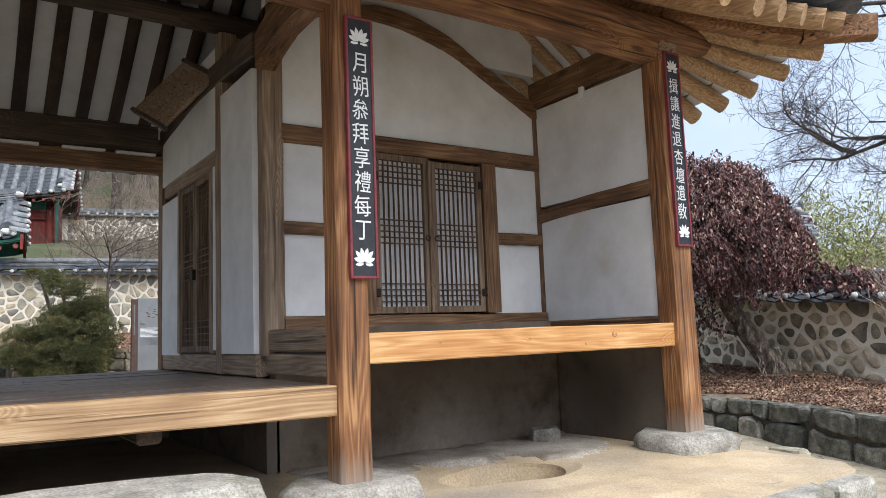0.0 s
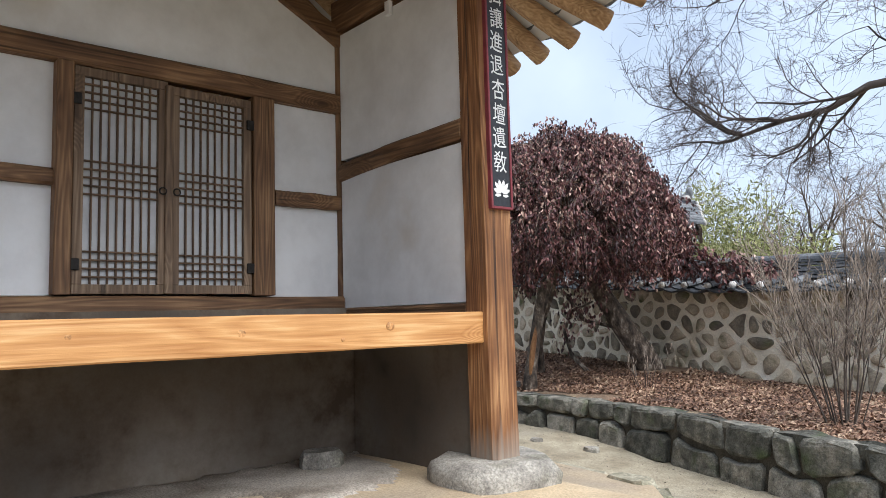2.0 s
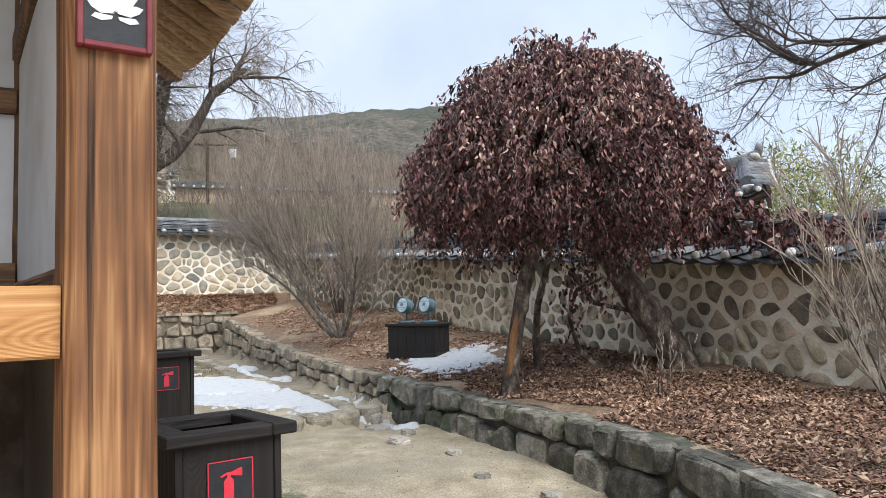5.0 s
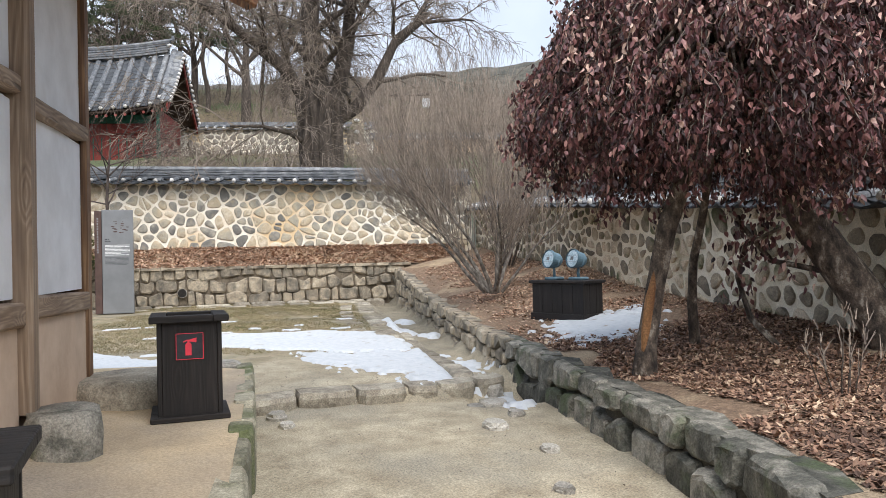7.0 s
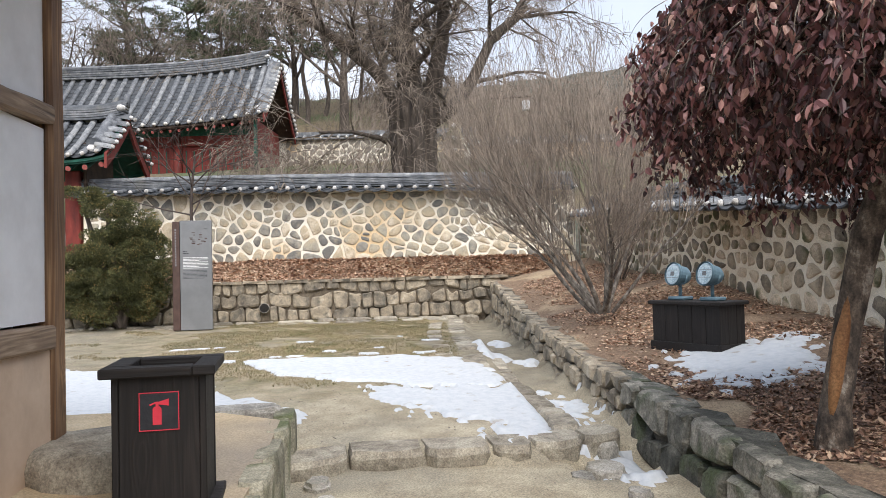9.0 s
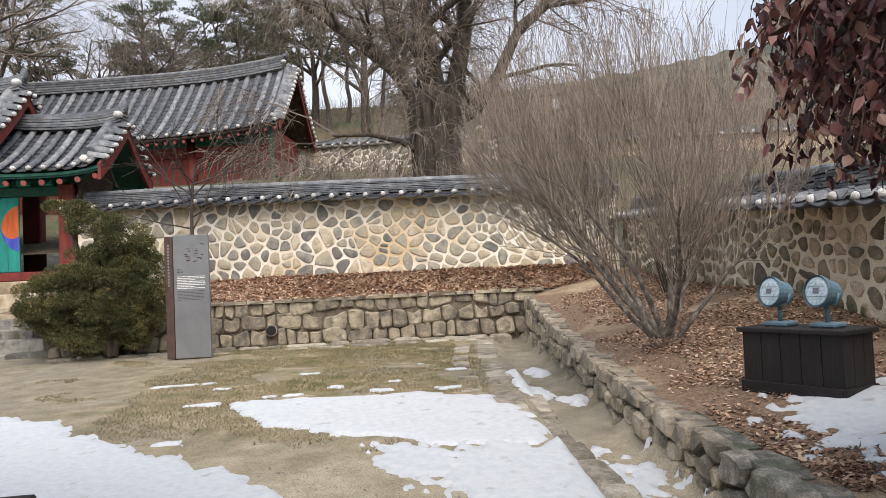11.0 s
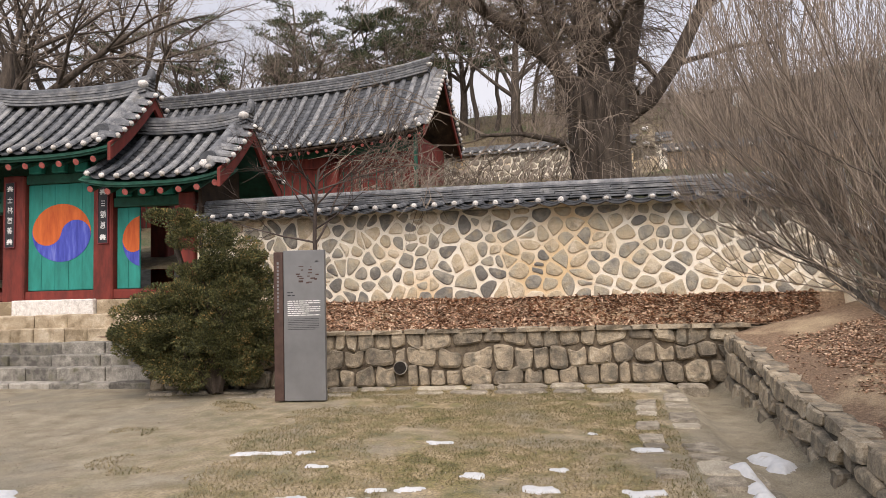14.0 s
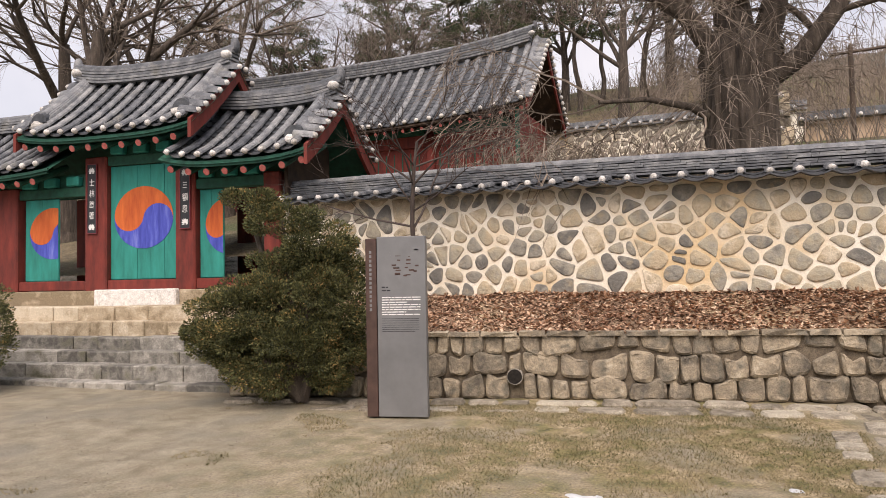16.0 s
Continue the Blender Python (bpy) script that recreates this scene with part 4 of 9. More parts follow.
FRONT_Y = (-6.8, -3.9, -0.95, 2.0, 5.0)
for i, y in enumerate(FRONT_Y):
    zb = (0.60 if i != 4 else 0.575)
    solid("post_stone", stone_base(FX - 0.02, y, 0.40, 0.42, PZ - 0.02, zb, 40 + i), GRANITE, "flat natural granite stone under a post", "foundation stone", group="post stones", smooth=True)
    post("front_post", FX, y, zb, 3.66, 0.205 if i < 4 else 0.225, FOOTPOST)
BX = -8.6
for i, y in enumerate((-6.8, -3.9, -0.95, 2.1, 5.25)):
    solid("post_stone", stone_base(BX, y, 0.34, 0.36, PZ - 0.02, 0.56, 50 + i), GRANITE, "flat natural granite stone under a post", "foundation stone", group="post stones", smooth=True)
    post("rear_post", BX, y, 0.56, 3.5, 0.21, RAIL["z"])
# inner posts at the room's corners, and the post between door and partition
RX = -5.55      # face of the room's door wall
post("inner_post", RX - 0.02, 2.13, 1.3, 3.72, 0.17, GREYWOOD["z"])
post("inner_post", RX - 0.03, 4.96, 1.40, 3.75, 0.13, RAIL["z"])
post("partition_post", -6.50, 2.08, 1.15, 4.2, 0.17, GREYWOOD["z"])
post("mid_post", -7.02, 5.22, 0.62, 3.6, 0.17, GREYWOOD["z"])
solid("post_stone", stone_base(-6.98, 5.44, 0.26, 0.2, PZ - 0.02, 0.63, 57), BEDSTONE, "dark natural boulder under a wall post", "foundation stone", group="post stones", smooth=True)
solid("sill_stone", stone_base(-8.5, 5.62, 0.42, 0.46, PZ - 0.02, 0.585, 58), SLAB, "long brown-grey stone at the foot of the corner post", "foundation stone", smooth=True)

# front beams under the floors: pale new pine
part("floor_beam", MB().timber((-4.03, 2.105, 1.352), (-4.03, 4.885, 1.345), 0.13, 0.185, seg=8, wob=0.003, b=0.008), NEWPINE["y"], hall, "pale new pine beam with knots")
part("floor_beam", MB().timber((-4.03, -0.845, 1.10), (-4.03, 1.895, 1.066), 0.13, 0.172, seg=8, wob=0.003, b=0.008), EAVE["y"], hall, "weathered tan pine beam with knots")
for a, b in ((-6.7, -4.0), (-3.8, -1.05)):
    part("floor_beam", MB().timber((-4.03, a, 1.10), (-4.03, b, 1.10), 0.13, 0.172, seg=6, wob=0.003, b=0.008), NEWPINE["y"], hall)
# knots in the new beams
for y, z, rr in ((2.62, 1.37, 0.021), (3.35, 1.36, 0.03), (4.2, 1.37, 0.028), (3.9, 1.31, 0.012)):
    part("knot", MB().ball((-3.966, y, z), (0.004, rr, rr * 0.85), 12, 6), KNOT, hall, "round brown knot", smooth=True)
# room floor edge and the hall's plank floor
part("room_floor", MB().box(-5.5, -4.1, 2.12, 4.86, 1.27, 1.42), FLOORWOOD["y"], hall)
mz = 1.145
r = random.Random(5)
x = -8.5
while x < -4.1:
    w = min(r.uniform(0.26, 0.4), -4.1 - x)
    if w > 0.08:
        y = -6.7
        while y < 1.95:
            e = min(1.97, y + r.uniform(0.9, 1.5))
            part("floor_plank", MB().box(x + 0.003, x + w - 0.003, y + 0.002, e - 0.002, mz - 0.05, mz + r.uniform(-0.004, 0.004), 0.004), FLOORWOOD["y"], hall)
            y = e
    x += w
part("rear_floor_beam", MB().timber((BX, -6.8, 1.06), (BX, 2.0, 1.06), 0.14, 0.17), GREYWOOD["y"], hall)
for y in (-3.9, -0.95, 0.9):
    part("floor_joist", MB().timber((BX, y, 1.0), (-4.1, y, 1.0), 0.12, 0.16), DARKWOOD["x"], hall)


def panel(name, mb, material=PLASTER, label=""):
    return part(name, mb, material, hall, label)


def quadwall(p, q, z0, z1, t, zt=None):
    """A plaster panel between two plan points, t thick towards its far side."""
    p, q = Vector((*p, 0)), Vector((*q, 0))
    d = (q - p).normalized()
    s = Vector((-d.y, d.x, 0)) * t
    zt = zt or (z1, z1)
    mb = MB()
    n = 8
    for i in range(n + 1):
        c = p.lerp(q, i / n)
        zz = zt[0] + (zt[1] - zt[0]) * i / n
        mb.v += [tuple(c + Vector((0, 0, z0))), tuple(c + Vector((0, 0, zz))), tuple(c + s + Vector((0, 0, zz))), tuple(c + s + Vector((0, 0, z0)))]
    mb.f = [(i * 4 + j, i * 4 + (j + 1) % 4, i * 4 + 4 + (j + 1) % 4, i * 4 + 4 + j) for i in range(n) for j in range(4)]
    mb.f += [(3, 2, 1, 0), (4 * n, 4 * n + 1, 4 * n + 2, 4 * n + 3)]
    return mb


# door wall of the room, facing the path
def arch_z(y):
    return lerp(y, (2.1, 2.6, 3.1, 3.43, 3.92, 4.38, 4.75, 4.96), (3.98, 4.13, 4.20, 4.17, 4.04, 3.80, 3.62, 3.50))


W0, W1 = 2.2, 4.9
panel("wall_panel", quadwall((RX + 0.0, W0), (RX, 3.0), 1.60, 2.26, 0.10))
panel("wall_panel", quadwall((RX, W0), (RX, 3.0), 2.34, 3.02, 0.10))
panel("wall_panel", quadwall((RX, 4.3), (RX, W1), 1.59, 2.25, 0.10))
panel("wall_panel", quadwall((RX, 4.3), (RX, W1), 2.35, 3.0, 0.10))
mb = MB()
for y in spread(W0 - 0.1, W1 + 0.05, 0.1):
    mb.v += [(RX, y, 3.1), (RX, y, arch_z(y) + 0.1), (RX - 0.1, y, arch_z(y) + 0.1), (RX - 0.1, y, 3.1)]
k = len(mb.v) // 4
mb.f = [(i * 4 + j, i * 4 + 4 + j, i * 4 + 4 + (j + 1) % 4, i * 4 + (j + 1) % 4) for i in range(k - 1) for j in range(4)]
panel("wall_panel", mb)
part("head_rail", MB().timber((RX + 0.01, W0, 3.07), (RX + 0.01, W1, 3.075), 0.11, 0.145, seg=7), RAIL["y"], hall)
part("mid_rail", MB().timber((RX + 0.01, W0, 2.30), (RX + 0.01, 2.93, 2.30), 0.10, 0.10), RAIL["y"], hall)
part("mid_rail", MB().timber((RX + 0.01, 4.35, 2.30), (RX + 0.01, W1, 2.30), 0.10, 0.11), RAIL["y"], hall)
part("sill_rail", MB().timber((RX + 0.02, W0, 1.52), (RX + 0.02, W1, 1.51), 0.12, 0.15, seg=7), RAIL["y"], hall)
mb = MB()
ys = spread(2.1, 4.97, 0.16)
for y in ys:
    z = arch_z(y)
    h = 0.13 + 0.02 * math.sin(y * 4)
    mb.v += [(RX + 0.06, y, z), (RX + 0.06, y, z + h), (RX - 0.12, y, z + h), (RX - 0.12, y, z)]
k = len(ys)
mb.f = [(i * 4 + j, i * 4 + 4 + j, i * 4 + 4 + (j + 1) % 4, i * 4 + (j + 1) % 4) for i in range(k - 1) for j in range(4)] + [(0, 1, 2, 3), (4 * k - 1, 4 * k - 2, 4 * k - 3, 4 * k - 4)]
part("curved_beam", mb, RAIL["y"], hall, "naturally curved dark roof beam")
panel("wall_panel", quadwall((RX - 0.02, 2.1), (RX - 0.02, 4.96), 4.0, 4.75, 0.08))

# plaster below the floor, stained by smoke; its colour also holds the shade there
panel("under_wall", quadwall((-5.42, 2.1), (-5.42, 5.0), PZ - 0.1, 1.5, 0.14), SOOT_SHADE, "smoke-stained mud wall, darkened for shade, under the floor")
panel("under_wall", quadwall((-5.4, 4.93), (-4.1, 4.93), PZ - 0.1, 1.27, 0.12), SOOT_SHADE)
panel("under_wall", quadwall((-5.42, 2.12), (-8.5, 2.12), PZ - 0.1, 1.1, 0.1), SOOT_SHADE)

# side wall of the alcove, plaster inside and out, running on as the north wall
NP, NQ = (-4.12, 5.07), (-8.6, 5.36)


def north(x):
    return NP[1] + (NQ[1] - NP[1]) * (NP[0] - x) / (NP[0] - NQ[0])


panel("wall_panel", quadwall((-5.5, 4.91), (-4.12, 4.91), 1.50, 2.50, 0.07))
panel("wall_panel", quadwall((-5.5, 4.91), (-4.12, 4.91), 2.63, 3.62, 0.07))
part("side_rail", MB().timber((-5.5, 4.93, 2.53), (-4.12, 4.93, 2.585), 0.10, 0.13, bow=0.012, seg=7), RAIL["x"], hall)
part("side_sill", MB().timber((-5.5, 4.93, 1.46), (-4.12, 4.93, 1.45), 0.10, 0.08), RAIL["x"], hall)
part("side_head", MB().timber((-5.55, 4.95, 3.77), (-4.1, 4.97, 3.80), 0.16, 0.26, seg=7), RAIL["x"], hall)
for a, b in ((-4.12, -5.47), (-5.63, -6.94), (-7.1, -8.5)):
    for z0, z1 in ((1.23, 2.28), (2.39, 3.6)):
        panel("wall_panel", quadwall((a, north(a) - 0.04), (b, north(b) - 0.04), z0, z1, 0.08))
    panel("lower_wall", quadwall((a, north(a) - 0.02), (b, north(b) - 0.02), PZ - 0.05, 1.12, 0.12), MUD, "beige mud plaster base wall")
    part("side_rail", MB().timber((a, north(a) - 0.04, 2.31), (b, north(b) - 0.04, 2.36), 0.11, 0.105, seg=6, bow=-0.01), GREYWOOD["x"], hall)
    part("side_rail", MB().timber((a, north(a) - 0.04, 1.17), (b, north(b) - 0.04, 1.145), 0.12, 0.13, seg=6), GREYWOOD["x"], hall)
post("mid_post", -5.55, north(-5.55) - 0.04, 0.5, 3.6, 0.17, GREYWOOD["z"])
part("north_plate", MB().timber((-3.9, north(-3.9) - 0.06, 3.68), (-8.8, north(-8.8) - 0.06, 3.62), 0.18, 0.2, seg=8), GREYWOOD["x"], hall)
# west wall of the room
panel("wall_panel", quadwall((BX + 0.05, 2.1), (BX + 0.05, 5.3), 1.1, 3.5, 0.1))
panel("lower_wall", quadwall((BX + 0.05, 2.1), (BX + 0.05, 5.3), PZ - 0.05, 1.1, 0.1), MUD)

# Walls added to close the space under the floor; its shade is in their colour
panel("under_wall", quadwall((BX + 0.05, -7), (BX + 0.05, 2.0), PZ - 0.1, 0.98, 0.1), SOOT_SHADE)
panel("under_wall", quadwall((BX, -6.9), (-4.1, -6.9), PZ - 0.1, 0.98, 0.1), SOOT_SHADE)

# partition between hall and room
PY = 2.08
for a, b, z0, z1 in ((-5.62, -6.42, 1.32, 3.6), (-6.58, -6.72, 1.35, 3.0), (-7.82, -8.52, 1.3, 2.95), (-6.58, -8.52, 3.15, 4.1)):
    panel("wall_panel", quadwall((a, PY), (b, PY), z0, z1, 0.08))
part("partition_rail", MB().timber((-6.55, PY - 0.0, 3.07), (-8.55, PY, 3.10), 0.12, 0.15), GREYWOOD["x"], hall)
part("partition_sill", MB().timber((-5.6, PY - 0.02, 1.23), (-8.52, PY - 0.02, 1.23), 0.10, 0.17), GREYWOOD["x"], hall)
for z0, z1 in ((1.16, 1.32), (1.33, 1.50)):
    part("skirting_board", MB().timber((-4.13, 2.06, (z0 + z1) / 2), (-5.52, 2.09, (z0 + z1) / 2), 0.05, z1 - z0 - 0.006, wob=0.003), GREYWOOD["x"], hall, "grey weathered board")
part("tie_beam", MB().timber((-5.5, 2.07, 3.70), (-4.1, 2.03, 3.72), 0.17, 0.30, bow=0.10, seg=8), RAIL["x"], hall, "bowed tie beam over the alcove")
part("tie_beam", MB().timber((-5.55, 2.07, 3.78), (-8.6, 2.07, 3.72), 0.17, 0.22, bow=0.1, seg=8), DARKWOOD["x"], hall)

# lattice doors
def lattice_door(ax, y0, y1, z0, z1, name, parent, rev=False):
    """One leaf in the plane across ax ('x': the leaf runs along y). Returns the leaf."""
    F = (lambda a, d, z: (RX + 0.035 + d, a, z)) if ax == "x" else (lambda a, d, z: (a, PY - 0.03 - d, z))
    L = "y" if ax == "x" else "x"
    fw = 0.058
    leaf = MB()

    def bar(mb, a0, a1, c0, c1, d0, d1):
        p, q = F(a0, d0, c0), F(a1, d1, c1)
        mb.box(min(p[0], q[0]), max(p[0], q[0]), min(p[1], q[1]), max(p[1], q[1]), c0, c1, 0.003)

    bar(leaf, y0, y1, z0, z0 + fw, 0, 0.045)
    bar(leaf, y0, y1, z1 - fw, z1, 0, 0.045)
    bar(leaf, y0, y0 + fw, z0 + fw, z1 - fw, 0, 0.045)
    bar(leaf, y1 - fw, y1, z0 + fw, z1 - fw, 0, 0.045)
    ob = part(name, leaf, LEAFWOOD["z"], parent, "weathered lattice door leaf with paper behind")
    pp = MB()
    bar(pp, y0 + fw, y1 - fw, z0 + fw, z1 - fw, 0.006, 0.010)
    part("paper", pp, PAPER, ob)
    n = 9
    for i in range(1, n):
        a = y0 + fw + (y1 - y0 - 2 * fw) * i / n
        m2 = MB()
        bar(m2, a - 0.0055, a + 0.0055, z0 + fw, z1 - fw, 0.014, 0.034)
        part("muntin", m2, DOORBAR["z"], ob)
    H = z1 - z0 - 2 * fw
    zs = [z0 + fw + H * f for f in (0.035, 0.075, 0.115, 0.155, 0.43, 0.47, 0.51, 0.55, 0.59, 0.845, 0.885, 0.925, 0.965)]
    for z in zs:
        m2 = MB()
        bar(m2, y0 + fw, y1 - fw, z - 0.0055, z + 0.0055, 0.018, 0.037)
        part("muntin", m2, DOORBAR[L], ob)
    return ob


door = thing("door_1", (RX, 3.56, 1.6), "closed pair of weathered wooden lattice doors", "door", kind="structure")
part("door_frame", MB().box(RX + 0.0, RX + 0.10, 2.905, 3.0, 1.60, 3.0), RAIL["z"], door)
part("door_frame", MB().box(RX + 0.0, RX + 0.10, 4.16, 4.32, 1.595, 2.995), RAIL["z"], door)
d1 = lattice_door("x", 3.005, 3.565, 1.605, 2.985, "door_leaf", door)
d2 = lattice_door("x", 3.585, 4.15, 1.605, 2.96, "door_leaf", door)
part("astragal", MB().box(RX + 0.03, RX + 0.10, 3.545, 3.60, 1.605, 2.96), LEAFWOOD["z"], door)
for y in (3.53, 3.62):
    mb = MB()
    ring = [(RX + 0.10, y + 0.022 * math.cos(a), 2.26 + 0.022 * math.sin(a)) for a in np.linspace(0, 2 * math.pi, 13)]
    mb.tube(ring, [0.005] * 13, 6)
    part("pull_ring", mb, IRON, door, "black iron pull ring", smooth=True)
for y in (3.015, 4.14):
    for z in (1.78, 2.78):
        part("hinge", MB().box(RX + 0.08, RX + 0.095, y - 0.03, y + 0.03, z - 0.035, z + 0.035, 0.004), IRON, door)
pdoor = thing("door_2", (-7.25, PY, 1.32), "closed pair of narrow lattice doors in the partition", "door", kind="structure")
part("door_frame", MB().box(-6.74, -6.66, PY - 0.09, PY, 1.32, 3.0), GREYWOOD["z"], pdoor)
part("door_frame", MB().box(-7.84, -7.76, PY - 0.09, PY, 1.32, 3.0), GREYWOOD["z"], pdoor)
lattice_door("y", -7.755, -7.265, 1.33, 2.98, "door_leaf", pdoor)
lattice_door("y", -7.255, -6.745, 1.33, 2.98, "door_leaf", pdoor)
part("lock", MB().box(-7.33, -7.22, PY - 0.11, PY - 0.075, 2.02, 2.12, 0.006), IRON, pdoor, "black iron latch")

# top beams and roof
for i in range(4):
    a, b = FRONT_Y[i], FRONT_Y[i + 1]
    zz = (3.45, 3.45, 3.45, 3.64)[i]
    part("front_beam", MB().timber((FX, a, zz + 0.09), (FX, b, zz + 0.10), 0.17, 0.24, seg=8, bow=0.03), POST["y"], hall, "orange-brown pine beam over the posts")
part("front_purlin", MB().tube([(FX, y, 3.92) for y in spread(-7.2, 5.6, 0.8)], [0.12] * 17, 10), POST["y"], hall, smooth=True)
part("rear_beam", MB().timber((BX, -6.9, 3.42), (BX, 5.3, 3.42), 0.16, 0.2), RAIL["y"], hall)
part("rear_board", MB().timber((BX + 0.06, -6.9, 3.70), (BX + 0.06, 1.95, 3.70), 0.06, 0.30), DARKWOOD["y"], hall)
part("roof_girder", MB().timber((-6.75, -7.0, 4.86), (-6.75, 2.0, 4.86), 0.34, 0.46), DARKWOOD["y"], hall, "heavy dark girder")
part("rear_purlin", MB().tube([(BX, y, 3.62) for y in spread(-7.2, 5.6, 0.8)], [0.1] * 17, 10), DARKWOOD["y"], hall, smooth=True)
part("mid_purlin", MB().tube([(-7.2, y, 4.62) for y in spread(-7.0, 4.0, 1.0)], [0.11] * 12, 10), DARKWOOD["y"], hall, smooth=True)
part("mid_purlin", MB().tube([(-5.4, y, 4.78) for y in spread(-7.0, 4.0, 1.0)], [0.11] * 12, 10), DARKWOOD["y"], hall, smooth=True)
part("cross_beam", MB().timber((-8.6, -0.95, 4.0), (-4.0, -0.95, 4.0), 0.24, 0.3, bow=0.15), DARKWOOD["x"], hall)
# White strips stand for daylight in the slots; the southern ones stay grey
for yy in (-6.5, -4.6, -2.5, -0.4, 0.35, 0.98, 1.5):
    part("beam_stop", MB().box(BX - 0.02, BX + 0.13, yy, yy + 0.42, 3.50, 3.53), WHITE if yy > -1 else GREYWOOD["y"], hall, "pale strip painted as a slot of light under the rear plate")

E0, E1, S0, S1 = -2.95, -9.35, -8.2, 6.2     # eave lines: east, west, south, north
RIDGE_X, RIDGE_Z = -6.2, 6.1


def north_eave(x):
    """The north eave runs a little askew, as the wall under it does."""
    return S1 + (E0 - x) * 0.05


def eave_lift(t):
    return 0.30 * max(0.0, abs(t) - 0.35) ** 2 / 0.4225


def roof_z(x, y):
    """Underside of the roof boards over a plan point: two long slopes and hips at the ends."""
    dx = (E0 - x) if x > RIDGE_X else (x - E1)
    half = (E0 - RIDGE_X)
    dn, ds = north_eave(x) - y, y - S0
    d = min(dx, dn, ds)
    near = 3.61 + 0.55 * d + 0.06 * d * d
    along = (y - (S0 + S1) / 2) / ((S1 - S0) / 2) if dx <= min(dn, ds) else (x - (E0 + E1) / 2) / ((E0 - E1) / 2)
    return near + eave_lift(along) * max(0.0, 1 - d / 1.8)


xs, ts = spread(E1, E0, 0.2), spread(0, 1, 0.014)


def roof_sheet(up):
    mb = MB()
    mb.v = [(x, S0 + (north_eave(x) - S0) * t, roof_z(x, S0 + (north_eave(x) - S0) * t) + up) for t in ts for x in xs]
    n = len(xs)
    mb.f = [(j * n + i, j * n + i + 1, (j + 1) * n + i + 1, (j + 1) * n + i) for j in range(len(ts) - 1) for i in range(n - 1)]
    return mb


under = roof_sheet(0.0)
under.f = [g[::-1] for g in under.f]
part("roof_lining", under, PLASTER, hall, "plastered roof lining between the rafters", smooth=False)
part("roof_bed", roof_sheet(0.14), TILE, hall)


def rafter(p, q, rad, seed, material=None):
    r = random.Random(seed)
    n = 5
    pts, rr = [], []
    for i in range(n + 1):
        t = i / n
        x, y = p[0] + (q[0] - p[0]) * t, p[1] + (q[1] - p[1]) * t
        pts.append((x, y, roof_z(x, y) - rad - 0.005))
        rr.append(rad * r.uniform(0.94, 1.06))
    part("rafter", MB().tube(pts, rr, 10), material or (EAVE["x"] if abs(q[0] - p[0]) > abs(q[1] - p[1]) else EAVE["y"]), hall, smooth=False)


r = random.Random(8)
for i in range(44):
    y = S0 + 0.9 + i * 0.315
    if y < 4.55:
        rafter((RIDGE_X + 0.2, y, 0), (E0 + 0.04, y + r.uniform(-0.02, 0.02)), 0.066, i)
        # the west slope takes a much darker rafter colour than the east
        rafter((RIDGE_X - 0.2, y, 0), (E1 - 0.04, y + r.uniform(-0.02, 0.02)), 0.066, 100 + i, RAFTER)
# fanned rafters at the two northern corners
for sx, cx, ex in ((1, -4.4, E0), (-1, -8.2, E1)):
    c = (cx - sx * 0.5, 4.45)
    for i in range(5):
        t = i / 5
        rafter(c, (ex + sx * 0.04, 4.75 + (north_eave(ex) - 4.75) * t), 0.08, 200 + i)
    for i in range(6):
        t = i / 6
        rafter(c, (cx - sx * 0.6 + (ex - cx + sx * 0.6) * t, north_eave(cx - sx * 0.6 + (ex - cx + sx * 0.6) * t) + 0.04), 0.08, 220 + i)
    x0, y0 = c
    pts = []
    for t in (0, 0.4, 0.8, 1.0):
        x, y = x0 + (ex + sx * 0.1 - x0) * t, y0 + (north_eave(ex) + 0.1 - y0) * t
        pts.append((x, y, roof_z(min(max(x, E1), E0), min(y, north_eave(x))) - 0.12))
    for a, b in zip(pts, pts[1:]):
        part("hip_rafter", MB().timber(a, b, 0.15, 0.2, seg=3), POST["x"], hall, "squared pale hip rafter", )
for i in range(15):
    x = -7.7 + i * 0.3
    if x < -4.9:
        rafter((x, 4.3), (x, north_eave(x) + 0.04), 0.066, 300 + i)
